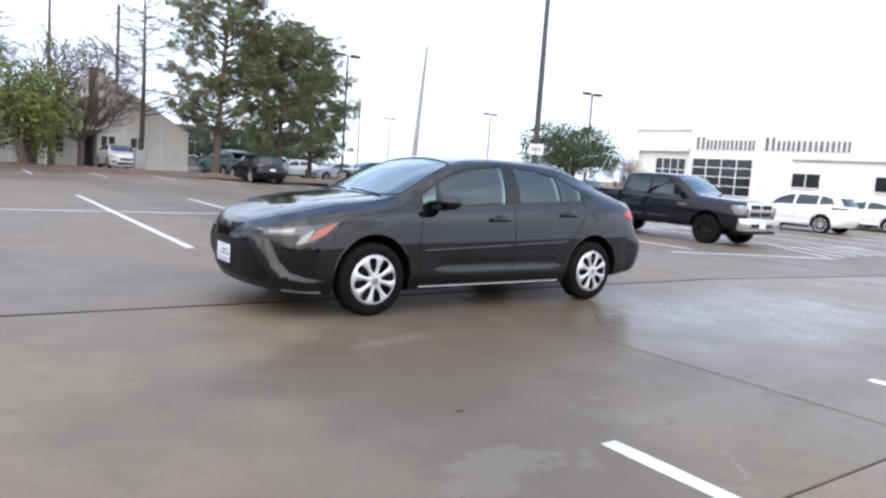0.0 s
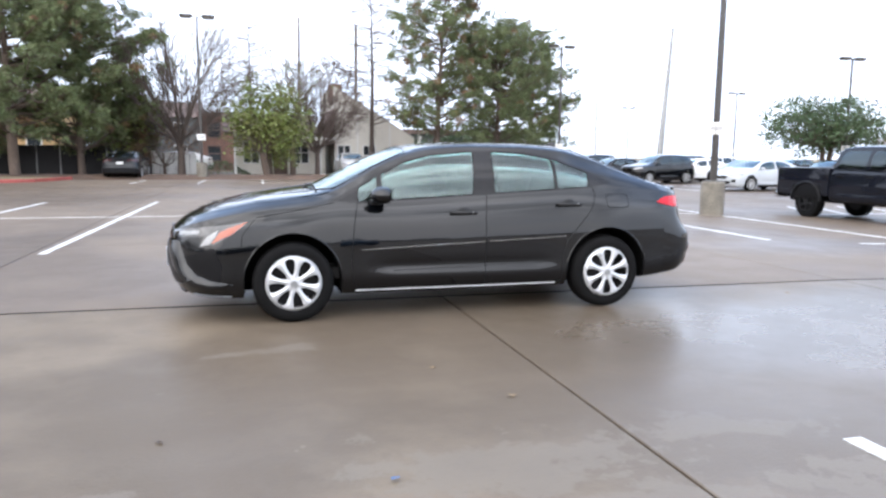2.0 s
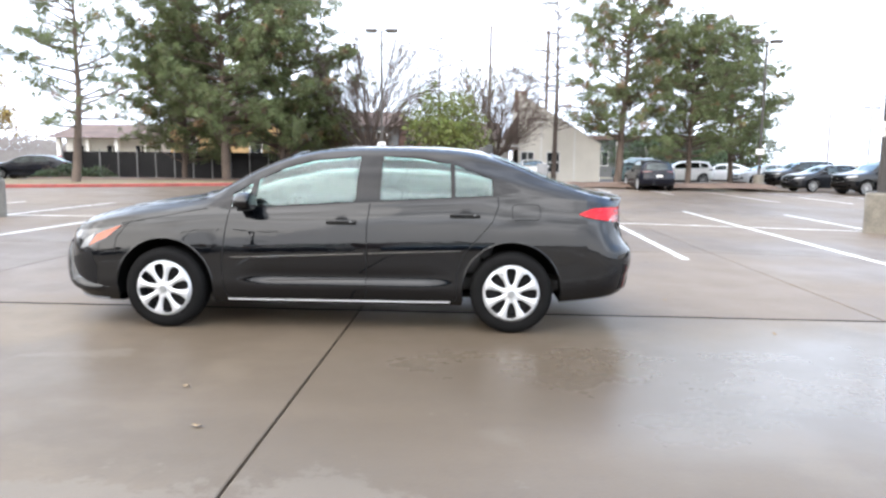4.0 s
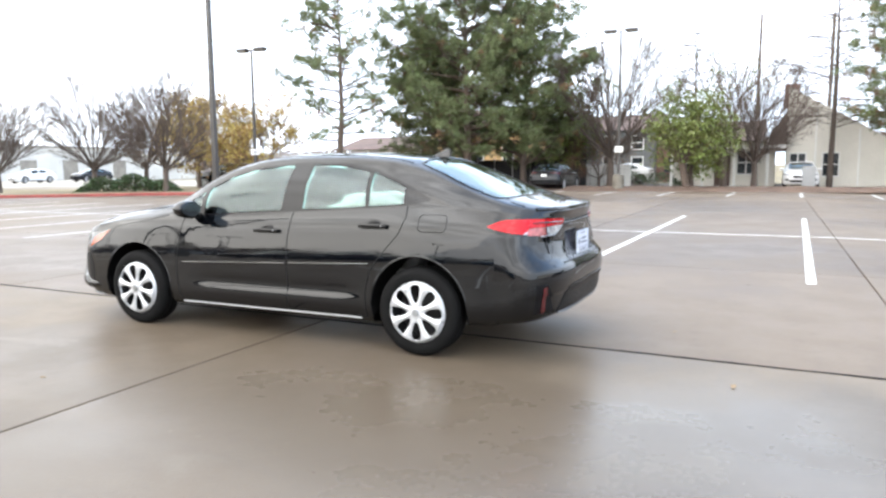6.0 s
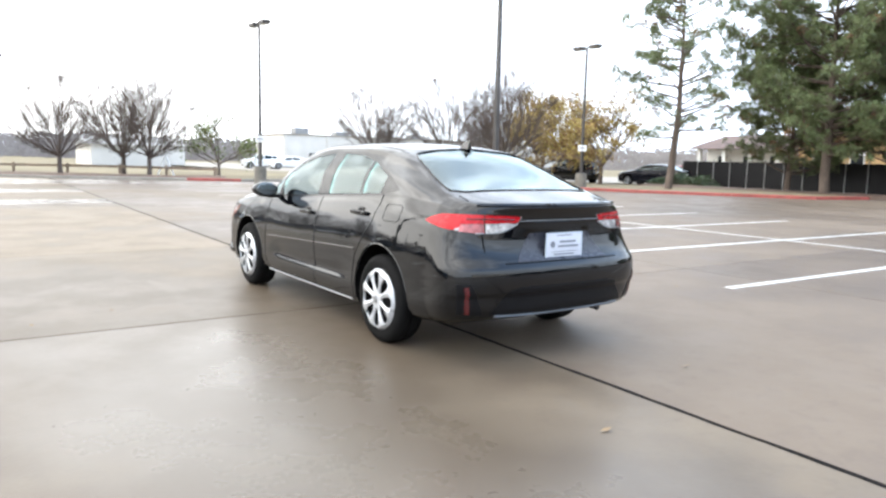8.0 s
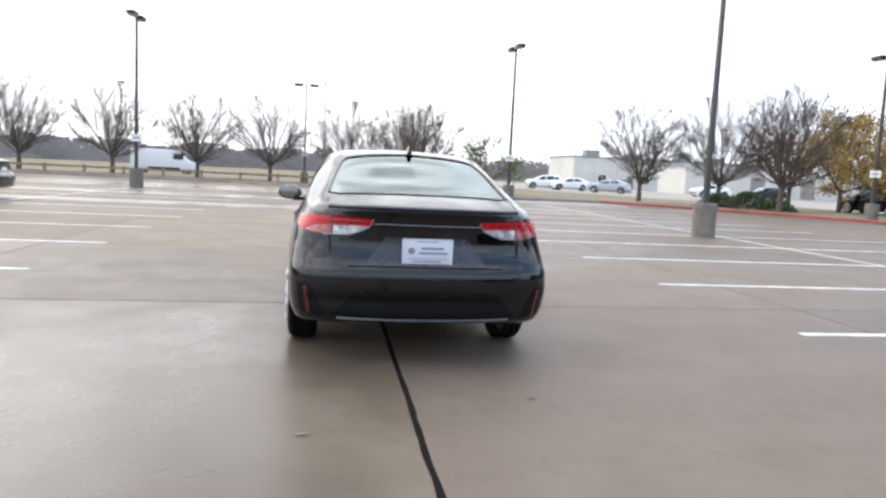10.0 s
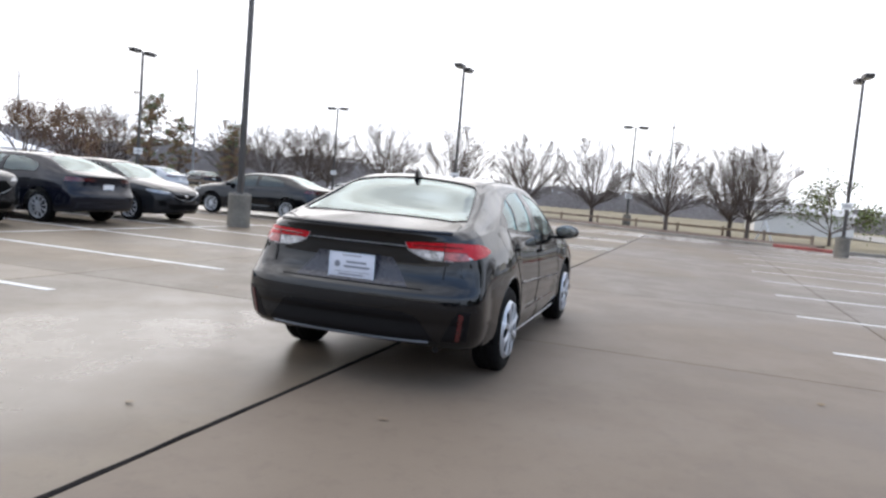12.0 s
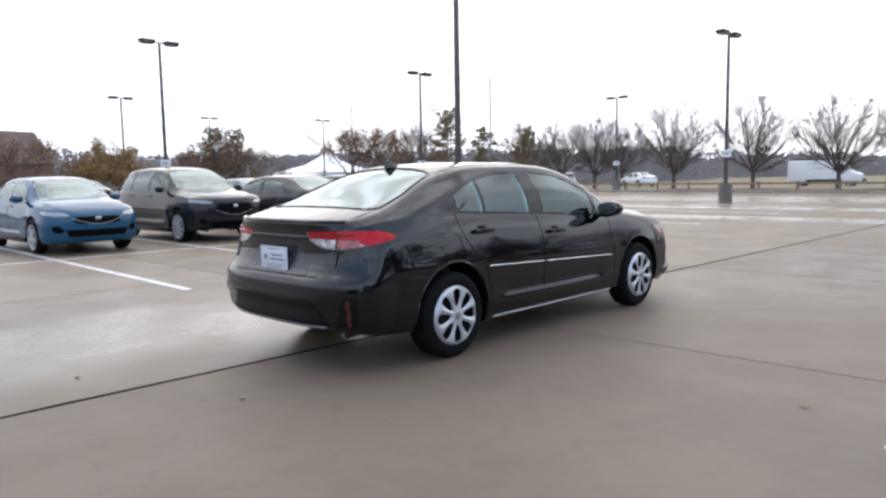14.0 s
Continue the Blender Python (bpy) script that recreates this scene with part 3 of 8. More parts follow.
def rounded_shell(T, x0, x1, step, nose, tail, n_nose, n_tail, smooth=3, steps=22):
    """A body lofted from x0 to x1 and closed by rounded ends whose reach follows the height."""
    c = {k: curve_of(v) for k, v in T.items()}
    bm = bmesh.new()
    count = int(round((x1 - x0) / step))
    rings = []
    for i in range(count + 1):
        x = x0 + (x1 - x0) * i / count
        half = half_ring(c, x, smooth)
        ring = [(x, -y, z) for y, z in half] + [(x, y, z) for y, z in half[-2:0:-1]]
        rings.append([bm.verts.new(p) for p in ring])
    n = len(rings[0])
    for p, q in zip(rings, rings[1:]):
        for i in range(n):
            bm.faces.new((p[i], p[(i + 1) % n], q[(i + 1) % n], q[i]))
    for xe, sgn, reach, power in ((x0, -1, nose, n_nose), (x1, 1, tail, n_tail)):
        half = half_ring(c, xe, smooth)
        zl0, zt0 = c["low"](xe), c["top"](xe)
        end = curve_of(reach["reach"])
        top, low = curve_of(reach["top"]), curve_of(reach["low"])
        wide = curve_of(reach["swell"])
        edge_top, edge_low = c["wrail"](xe) - 0.02, c["wide"](xe) * 0.82
        xe_far = reach["far"]
        for s in (-1, 1):
            grid = []
            for y, z in half:
                ratio = (z - zl0) / (zt0 - zl0)
                zend = low(xe_far) + ratio * (top(xe_far) - low(xe_far))
                a = end(zend) - abs(xe)
                if ratio > 0.5:
                    a *= min(1.0, y / edge_top)
                else:
                    a *= min(1.0, y / edge_low)
                row = []
                for k in range(steps + 1):
                    t = radians(90) * k / steps
                    ax = math.sin(t) ** (2 / power) if k else 0.0
                    ay = math.cos(t) ** (2 / power) if k < steps else 0.0
                    x = xe + sgn * a * ax
                    f = min(1.0, ax * 1.6)
                    zz = low(x) + ratio * (top(x) - low(x))
                    row.append(bm.verts.new((x, s * y * ay * (1 + (wide(zend) - 1) * f), zz)))
                grid.append(row)
            for p, q in zip(grid, grid[1:]):
                for k in range(steps):
                    bm.faces.new((p[k], p[k + 1], q[k + 1], q[k]))
    bmesh.ops.remove_doubles(bm, verts=bm.verts, dist=2e-5)
    bmesh.ops.dissolve_degenerate(bm, edges=bm.edges, dist=1e-6)
    bmesh.ops.recalc_face_normals(bm, faces=bm.faces)
    bm.normal_update()
    return bm


def smooth_from(ob, bm):
    """Takes an object's shading normals from the uncut body."""
    from mathutils.bvhtree import BVHTree
    tree = BVHTree.FromBMesh(bm)
    bm.faces.ensure_lookup_table()
    out = []
    for v in ob.data.vertices:
        co, _, i, _ = tree.find_nearest(v.co)
        f = bm.faces[i]
        acc = Vector((0, 0, 0))
        for w in f.verts:
            acc += w.normal / ((w.co - co).length + 1e-4)
        acc.normalize()
        out.append(acc)
    # the inner skin faces the other way; rims don't vote
    vote = [0.0] * len(out)
    for p in ob.data.polygons:
        for k in p.vertices:
            c = p.normal.dot(out[k])
            vote[k] += c * (p.area + 1e-5) if abs(c) > 0.6 else 0.0
    out = [n if q >= 0 else -n for n, q in zip(out, vote)]
    ob.data.normals_split_custom_set_from_vertices(out)


class Skin:
    """Where the body's surface lies, to seat small parts on it."""

    def __init__(self, bm):
        from mathutils.bvhtree import BVHTree
        self.tree = BVHTree.FromBMesh(bm)

    def side(self, x, z, s):
        hit = self.tree.ray_cast(Vector((x, 3 * s, z)), Vector((0, -s, 0)))
        return hit[0] if hit[0] else Vector((x, 0.85 * s, z))

    def rear(self, y, z):
        hit = self.tree.ray_cast(Vector((4, y, z)), Vector((-1, 0, 0)))
        return hit[0] if hit[0] else Vector((2.3, y, z))

    def front(self, y, z):
        hit = self.tree.ray_cast(Vector((-4, y, z)), Vector((1, 0, 0)))
        return hit[0] if hit[0] else Vector((-2.3, y, z))

    def top(self, x, y):
        hit = self.tree.ray_cast(Vector((x, y, 4)), Vector((0, 0, -1)))
        return hit[0] if hit[0] else Vector((x, y, 1))


def dense(pts, step=0.04):
    out = []
    for a, b in zip(pts, pts[1:]):
        n = max(1, int(math.hypot(b[0] - a[0], b[1] - a[1]) / step))
        out += [(a[0] + (b[0] - a[0]) * i / n, a[1] + (b[1] - a[1]) * i / n) for i in range(n)]
    return out + [pts[-1]]


def bead(points, r, n=5):
    """A thin round bead along points."""
    bm = bmesh.new()
    pts = [Vector(p) for p in points]
    rings = []
    for i, p in enumerate(pts):
        d = pts[min(i + 1, len(pts) - 1)] - pts[max(i - 1, 0)]
        q = d.to_track_quat("Z", "Y")
        rings.append([bm.verts.new(p + q @ Vector((r * math.cos(2 * math.pi * k / n), r * math.sin(2 * math.pi * k / n), 0))) for k in range(n)])
    for a, b in zip(rings, rings[1:]):
        off = min(range(n), key=lambda o: sum((a[k].co - b[(k + o) % n].co).length for k in range(n)))
        for k in range(n):
            bm.faces.new((a[k], a[(k + 1) % n], b[(k + 1 + off) % n], b[(k + off) % n]))
    bm.faces.new(rings[0][::-1])
    bm.faces.new(rings[-1])
    return bm


def wheel_cover_bm(r=0.245, spokes=8):
    """A dished eight-spoke cover with smooth teardrop openings between the spokes."""
    bm = bmesh.new()
    rr = [0.034, 0.056, 0.074, 0.088, 0.110, 0.140, 0.170, 0.198, 0.215, 0.224, 0.234, 0.245]
    dome = [0.030, 0.024, 0.021, 0.020, 0.020, 0.022, 0.024, 0.024, 0.022, 0.019, 0.013, 0.0]
    half = [0.05, 0.05, 0.07, 0.20, 0.285, 0.305, 0.295, 0.265, 0.205, 0.10, 0.05, 0.05]
    rr = [q * r / 0.245 for q in rr]
    first, last, w = 2, 9, (0, .25, .5, .75, 1)
    grid = []
    for k, q in enumerate(rr):
        row = []
        for s in range(spokes):
            for u, lift in [(s + half[k] + (1 - 2 * half[k]) * f, 0.011 * (1 - abs(2 * f - 1)) if first <= k <= last else 0) for f in w] + [(s + 1, 0)]:
                t = 2 * math.pi * u / spokes
                row.append(bm.verts.new((q * math.cos(t), -dome[k] - lift, q * math.sin(t))))
        grid.append(row)
    mid = bm.verts.new((0, -0.032, 0))
    n = len(grid[0])
    for i in range(n):
        bm.faces.new((mid, grid[0][i], grid[0][(i + 1) % n]))
    for k in range(len(rr) - 1):
        for i in range(n):
            if i % 6 in (4, 5) and first <= k < last:
                continue
            bm.faces.new((grid[k][i], grid[k][(i + 1) % n], grid[k + 1][(i + 1) % n], grid[k + 1][i]))
    loose = [v for v in bm.verts if not v.link_faces]
    bmesh.ops.delete(bm, geom=loose, context="VERTS")
    bmesh.ops.recalc_face_normals(bm, faces=bm.faces)
    if sum(f.normal.y for f in bm.faces) > 0:
        bmesh.ops.reverse_faces(bm, faces=bm.faces)
    bmesh.ops.solidify(bm, geom=list(bm.faces), thickness=0.012)
    return bm


def hub_bm():
    bm = bmesh.new()
    rod(bm, (0, -0.026, 0), (0, -0.037, 0), 0.030, 0.024, 20)
    return bm


def tyre_bm(R, rim, width):
    h = width / 2
    prof = [(rim - 0.012, -h + 0.012), (rim + 0.004, -h + 0.004), (rim + (R - rim) * 0.45, -h - 0.004), (R - 0.022, -h + 0.006), (R - 0.006, -h + 0.022)]
    tread = []
    for i, yy in enumerate((-0.062, -0.054, -0.046, -0.018, -0.010, 0.010, 0.018, 0.046, 0.054, 0.062)):
        tread.append((R - (0.007 if i in (1, 4, 5, 8) else 0.0), yy * width / 0.2))
    back = [(r, -a) for r, a in prof[::-1]]
    return turned(prof + tread + back, 36)


WHEEL_MESH = {}


def wheel(parent, x, y, z, side, R=0.316, rim=0.218, width=0.205, cover=None, key="cover", turn=0.0):
    """A wheel with its tyre, its cover or rim and dark steel behind; side -1 shows towards -y."""
    cover = cover or SILVER
    kk = (R, rim, width, key)
    if kk not in WHEEL_MESH:
        w = part("wheel", turned([(0.001, 0.02), (rim - 0.02, 0.02), (rim - 0.014, -width / 2 + 0.01), (rim - 0.012, width / 2 - 0.02), (0.05, width / 2 - 0.03), (0.001, width / 2 - 0.03)], 32), STEEL_DARK)
        t = part("tyre", tyre_bm(R, rim, width), RUBBER, w, "black rubber tyre", angle=50)
        cb = wheel_cover_bm(rim) if key == "cover" else spoke_rim_bm(rim, key)
        c = part("wheel_cover" if key == "cover" else "rim", cb, cover, w, "silver eight-spoke wheel cover" if key == "cover" else "")
        c.location.y = -width / 2 + 0.006
        l = part("hub_cap", hub_bm(), GREY_METAL, c)
        WHEEL_MESH[kk] = (w.data, t.data, c.data, l.data)
        for o in (l, c, t, w):
            bpy.data.objects.remove(o)
    wd, td, cd, ld = WHEEL_MESH[kk]
    w = new("wheel", wd)
    w.parent = parent
    w.matrix_basis = pose(x, y, z, 0, 0, 0 if side < 0 else 180) @ pose(0, 0, 0, 0, turn, 0)
    t = tagged(new("tyre", td), label="black rubber tyre")
    c = new("wheel_cover" if key == "cover" else "rim", cd)
    if cover is not None and cd.materials[0] != cover:
        cd.materials[0] = cover
    for o in (t, c):
        o.parent = w
    if key == "cover":
        hub = new("hub_cap", ld)
        hub.parent = w
        hub.location.y = -width / 2 + 0.006
    c.location.y = -width / 2 + 0.006
    return w


def spoke_rim_bm(rim, key):
    """An open five- or ten-spoke rim."""
    n = 10 if key == "ten" else 5
    bm = turned([(rim, 0.0), (rim, -0.012), (rim - 0.018, -0.010), (rim - 0.022, 0.05)], 40)
    for i in range(n):
        t = 2 * math.pi * i / n
        w0 = 0.026 if n == 10 else 0.05
        vs = box(bm, 0.03, rim - 0.012, -0.018, 0.016, -w0 / 2, w0 / 2)
        for v in vs:
            if v.co.x > 0.1:
                v.co.z *= 0.75
                v.co.y += 0.008
        bmesh.ops.rotate(bm, verts=vs, cent=(0, 0, 0), matrix=Matrix.Rotation(t, 3, "Y"))
    rod(bm, (0, 0.02, 0), (0, -0.02, 0), 0.05, 0.045, 16)
    return bm


def seat_set(parent, x, y, z):
    s = part("seat", boxed(x - 0.26, x + 0.24, y - 0.25, y + 0.25, z, z + 0.16, 0.05), CLOTH, parent, "dark grey cloth seat")
    m = pose(x + 0.24, y, z + 0.12, 0, 16, 0)
    part("backrest", boxed(-0.07, 0.07, -0.24, 0.24, 0.0, 0.58, 0.05, m), CLOTH, s)
    part("headrest", boxed(-0.05, 0.05, -0.13, 0.13, 0.62, 0.80, 0.045, m), CLOTH, s)


def rounded_rect(cx, cy, w, h, r, n=4):
    out = []
    for sx, sy, a0 in ((1, 1, 0), (-1, 1, 90), (-1, -1, 180), (1, -1, 270)):
        for i in range(n + 1):
            a = radians(a0 + 90 * i / n)
            out.append((cx + sx * (w / 2 - r) + r * math.cos(a), cy + sy * (h / 2 - r) + r * math.sin(a)))
    return out


SEDAN = dict(
    top=[(-2.335, .60), (-2.31, .68), (-2.26, .755), (-2.18, .815), (-2.0, .885), (-1.8, .938), (-1.55, .985), (-1.3, 1.018), (-1.17, 1.033), (-1.05, 1.085), (-.89, 1.165), (-.64, 1.295), (-.38, 1.39), (-.12, 1.43), (.2, 1.445), (.6, 1.445), (.95, 1.43), (1.18, 1.40), (1.4, 1.325), (1.62, 1.22), (1.84, 1.140), (1.92, 1.118), (1.98, 1.095), (2.15, 1.07), (2.25, 1.068), (2.283, 1.05), (2.288, .97), (2.294, .84), (2.302, .70), (2.325, .64), (2.35, .52)],
    belt=[(-2.335, .55), (-2.2, .70), (-2.0, .80), (-1.7, .865), (-1.35, .90), (-1.0, .925), (-.5, .942), (.2, .985), (.9, 1.022), (1.4, 1.045), (1.8, 1.03), (2.08, 1.012), (2.15, .99), (2.19, .93), (2.215, .82), (2.235, .68), (2.27, .60), (2.32, .56), (2.35, .47)],
    wbelt=[(-2.335, .40), (-2.25, .60), (-2.1, .725), (-1.8, .795), (-1.35, .815), (-.9, .80), (0, .79), (.9, .785), (1.4, .785), (1.8, .765), (2.08, .735), (2.16, .715), (2.22, .70), (2.26, .69), (2.30, .64), (2.335, .56), (2.35, .45)],
    wide=[(-2.335, .46), (-2.28, .62), (-2.15, .76), (-2.0, .83), (-1.8, .865), (-1.35, .888), (-.9, .868), (0, .872), (.9, .872), (1.35, .892), (1.8, .875), (2.05, .84), (2.15, .81), (2.22, .775), (2.27, .735), (2.31, .67), (2.335, .60), (2.35, .50)],
    wrail=[(-2.335, .3), (-2.2, .52), (-2.0, .62), (-1.6, .68), (-1.2, .70), (-1.0, .70), (-.8, .685), (-.5, .642), (-.2, .610), (.3, .598), (.8, .593), (1.1, .598), (1.4, .618), (1.7, .655), (1.95, .68), (2.25, .645), (2.29, .64), (2.325, .55), (2.35, .42)],
    rail=[(-2.335, .585), (-2.2, .77), (-2.0, .845), (-1.6, .935), (-1.2, .975), (-1.05, 1.0), (-.89, 1.08), (-.64, 1.215), (-.38, 1.315), (-.12, 1.372), (.2, 1.39), (.6, 1.388), (.95, 1.362), (1.2, 1.305), (1.4, 1.245), (1.62, 1.165), (1.84, 1.095), (1.98, 1.058), (2.15, 1.045), (2.225, 1.04), (2.252, 1.012), (2.264, .94), (2.274, .82), (2.286, .68), (2.31, .62), (2.35, .50)],
    low=[(-2.335, .27), (-2.2, .215), (-1.9, .19), (-.9, .19), (.9, .19), (1.75, .235), (2.2, .285), (2.35, .36)],
)


SEDAN_NOSE = dict(far=-2.33, reach=[(.22, 2.20), (.27, 2.28), (.34, 2.315), (.45, 2.335), (.56, 2.34), (.64, 2.325), (.68, 2.30), (.72, 2.24)],
            top=[(-2.36, .70), (-2.30, .735), (-2.22, .795), (-2.1, .852), (-1.95, .902), (-1.8, .938)], low=[(-2.36, .245), (-2.1, .205), (-1.8, .19)], swell=[(.2, 1.0), (.8, 1.0)])
SEDAN_TAIL = dict(far=2.26, reach=[(.30, 2.24), (.335, 2.30), (.38, 2.316), (.455, 2.320), (.485, 2.338), (.56, 2.347), (.600, 2.346), (.632, 2.340), (.662, 2.318), (.70, 2.282), (.76, 2.254), (.82, 2.242), (.88, 2.242), (.94, 2.248), (.975, 2.256), (1.0, 2.268), (1.025, 2.276), (1.045, 2.255)],
            top=[(1.92, 1.118), (2.0, 1.099), (2.12, 1.074), (2.26, 1.050)], low=[(1.92, .252), (2.1, .272), (2.26, .30)], swell=[(.30, .985), (.40, 1.008), (.55, 1.022), (.62, 1.016), (.70, .992), (.80, .968), (.95, .960), (1.1, .968)])


def mirrored(poly):
    return [(-a, b) for a, b in poly[::-1]]


def black_sedan():
    """The compact saloon in the middle of the lot, in full detail."""
    car = empty("sedan_car", label="glossy black compact sedan with silver eight-spoke wheel covers", category="car")
    bm = rounded_shell(SEDAN, -1.8, 1.92, 0.06, SEDAN_NOSE, SEDAN_TAIL, 2.35, 3.3)
    # fair the screens, so that they mirror the sky without ripples
    for x0, x1 in ((-1.12, -.40), (1.20, 1.90)):
        vs = [v for v in bm.verts if x0 < v.co.x < x1 and abs(v.co.y) < .56 and v.normal.z > .3]
        for _ in range(14):
            bmesh.ops.smooth_vert(bm, verts=vs, factor=.5, use_axis_x=False, use_axis_y=False, use_axis_z=True)
    bm.normal_update()
    whole = bm.copy()
    skin = Skin(bm)
    # wheel arches
    for ax in (-1.35, 1.35):
        arch = [(ax + 0.378 * math.cos(radians(a)), 0.330 + 0.378 * math.sin(radians(a))) for a in range(0, 181, 12)] + [(ax - 0.378, 0.02), (ax + 0.378, 0.02)]
        cut_out(bm, arch, (0, 2), lambda c, n: abs(c.y) > 0.42).free()
        for s in (-1, 1):
            ring = [skin.side(ax + 0.381 * math.cos(radians(a)), 0.330 + 0.381 * math.sin(radians(a)), s) - Vector((0, s * 0.004, 0)) for a in range(-12, 193, 6)]
            part("arch_lip", bead(ring, 0.007, 6), BODY_BLACK, car)
            well = bmesh.new()
            prev = None
            for a in range(-10, 191, 10):
                p = [well.verts.new((ax + 0.380 * math.cos(radians(a)), s * yy, 0.330 + 0.380 * math.sin(radians(a)))) for yy in (0.862, 0.42)]
                if prev:
                    well.faces.new((prev[0], prev[1], p[1], p[0]))
                prev = p
            box(well, ax - 0.38, ax + 0.38, min(s * 0.40, s * 0.42), max(s * 0.40, s * 0.42), 0.26, 0.72)
            part("wheel_well", well, WELL, car, smooth=False)
    # side windows
    trim = [(-1.03, .958), (-.84, .930), (-.5, .950), (.2, .992), (.9, 1.03), (1.22, 1.052), (1.41, 1.088), (1.40, 1.106), (1.2, 1.198), (.91, 1.310), (.65, 1.352), (.35, 1.366), (.15, 1.364), (-.21, 1.330), (-.44, 1.270), (-.65, 1.172), (-.84, 1.062)]
    panes = [[(-.83, .950), (-.70, .957), (-.67, 1.135), (-.82, 1.055)], [(-.64, .960), (.135, 1.003), (.165, 1.345), (-.20, 1.312), (-.43, 1.252), (-.625, 1.160)],
             [(.335, 1.014), (.885, 1.042), (.868, 1.290), (.63, 1.332), (.345, 1.346)], [(.915, 1.045), (1.195, 1.062), (1.195, 1.180), (.905, 1.288)]]
    for s in (-1, 1):
        ok = (lambda s: lambda c, n: c.y * s > 0.4 and n.y * s > 0.3)(s)
        sheet = cut_out(bm, trim, (0, 2), ok)
        for pane in panes:
            glass = cut_out(sheet, pane, (0, 2), lambda c, n: True)
            g = part("window", puff(glass, -0.004, 0.004), GLASS, car, "clear side window reflecting the sky")
            g.visible_shadow = False
            smooth_from(g, whole)
        part("window_trim", puff(sheet, 0.001, 0.006), GLOSS_BLACK, car, "gloss black window surround")
    # windscreen and rear window
    ws = [(-1.185, -.30), (-1.20, 0), (-1.185, .30), (-1.13, .50), (-1.01, .645), (-.82, .640), (-.58, .595), (-.40, .555), (-.375, .30), (-.365, 0), (-.375, -.30), (-.40, -.555), (-.58, -.595), (-.82, -.640), (-1.01, -.645), (-1.13, -.50)]
    rw = [(1.19, .30), (1.18, 0), (1.19, -.30), (1.215, -.49), (1.30, -.525), (1.60, -.590), (1.84, -.625), (1.905, -.55), (1.925, -.3), (1.935, 0), (1.925, .3), (1.905, .55), (1.84, .625), (1.60, .590), (1.30, .525), (1.215, .49)]
    for name, poly in (("windscreen", ws), ("rear_window", rw)):
        g = cut_out(bm, poly, (0, 1), lambda c, n: n.z > 0.25 and c.z > 0.9)
        band = part(name, puff(g, -0.003, 0.005), SCREEN, car, "sloping glass reflecting pale sky")
        band.visible_shadow = False
        smooth_from(band, whole)
        edge = [skin.top(x, y) for x, y in dense(poly + poly[:1], 0.05)]
        part("glass_seal", bead(edge, 0.008, 5), GLOSS_BLACK, car)
    spare = whole.copy()
    # tail lamps: clear lower lens, red upper lens
    for s in (-1, 1):
        side = (lambda s: lambda c, n: c.y * s > 0.5 and c.x > 1.7 and n.y * s > n.x and c.z > .8)(s)
        back = (lambda s: lambda c, n: c.y * s > 0.2 and c.x > 2.0 and n.x >= n.y * s)(s)
        fl = (lambda p: p) if s > 0 else mirrored
        clear = cut_out(spare, fl([(.375, .912), (.43, .884), (.50, .862), (.60, .858), (.60, .914), (.44, .918)]), (1, 2), back)
        part("tail_lamp_lens", puff(clear, 0.004, 0.008), TAIL_CLEAR, car, "clear reversing lamp lens")
        corner = cut_out(spare, [(2.085, .874), (2.34, .852), (2.34, .918), (2.14, .914)], (0, 2), side)
        part("tail_lamp_lens", puff(corner, 0.004, 0.008), TAIL_CLEAR, car, "clear lower lens wrapping round the corner")
        tinted = (cut_out(spare, fl([(.60, .858), (.66, .858), (.80, .870), (.80, .905), (.66, .913), (.60, .914)]), (1, 2), back))
        part("tail_lamp_lens", puff(tinted, 0.004, 0.008), TAIL_PINK, car, "red-tinted clear turn lamp lens")
        red = merged(cut_out(spare, [(1.852, .921), (1.90, .945), (1.97, .965), (2.15, .972), (2.34, .972), (2.34, .920), (2.14, .916), (2.085, .872), (1.98, .888), (1.90, .905)], (0, 2), side),
                     cut_out(spare, fl([(.345, .955), (.40, .962), (.60, .970), (.82, .972), (.82, .907), (.66, .915), (.44, .920), (.365, .918)]), (1, 2), back))
        part("tail_lamp", puff(red, 0.006, 0.010), LAMP_RED, car, "bright red tail lamp")
        part("lamp_gap", bead([skin.rear(s * 0.60, z) + Vector((0.005, 0, 0)) for z in (.850, .87, .91, .95, .970)], 0.004, 5), GLOSS_BLACK, car)
        outline = [skin.rear(s * y, z) + Vector((0.002, 0, 0)) for y, z in dense([(.345, .957), (.372, .908), (.43, .880), (.50, .857), (.66, .853)], 0.03)]
        part("lamp_edge", bead(outline, 0.005, 5), GREY_METAL, car)
        pocket = cut_out(spare, fl([(.640, .345), (.705, .345), (.785, .350), (.812, .548), (.742, .548), (.700, .480)]), (1, 2), lambda c, n: c.x > 1.9 and c.y * s > 0.5, False)
        part("corner_pocket", puff(pocket, 0.002, 0.003), TRIM_BLACK, car, "black corner pocket in the bumper")
        part("light_bar", bead([skin.rear(s * y, z) + Vector((0.010, 0, 0)) for y, z in dense([(.40, .940), (.50, .944), (.60, .946), (.70, .944)], .03)], 0.0045, 5), LAMP_DARKRED, car)
        # upright red reflector in the bumper corner
        refl = cut_out(spare, fl([(.722, .352), (.748, .356), (.772, .528), (.748, .532)]), (1, 2), lambda c, n: c.x > 1.9 and c.y * s > 0.5)
        part("reflector", puff(refl, 0.007, 0.006), LAMP_DARKRED, car, "dark red upright reflector")
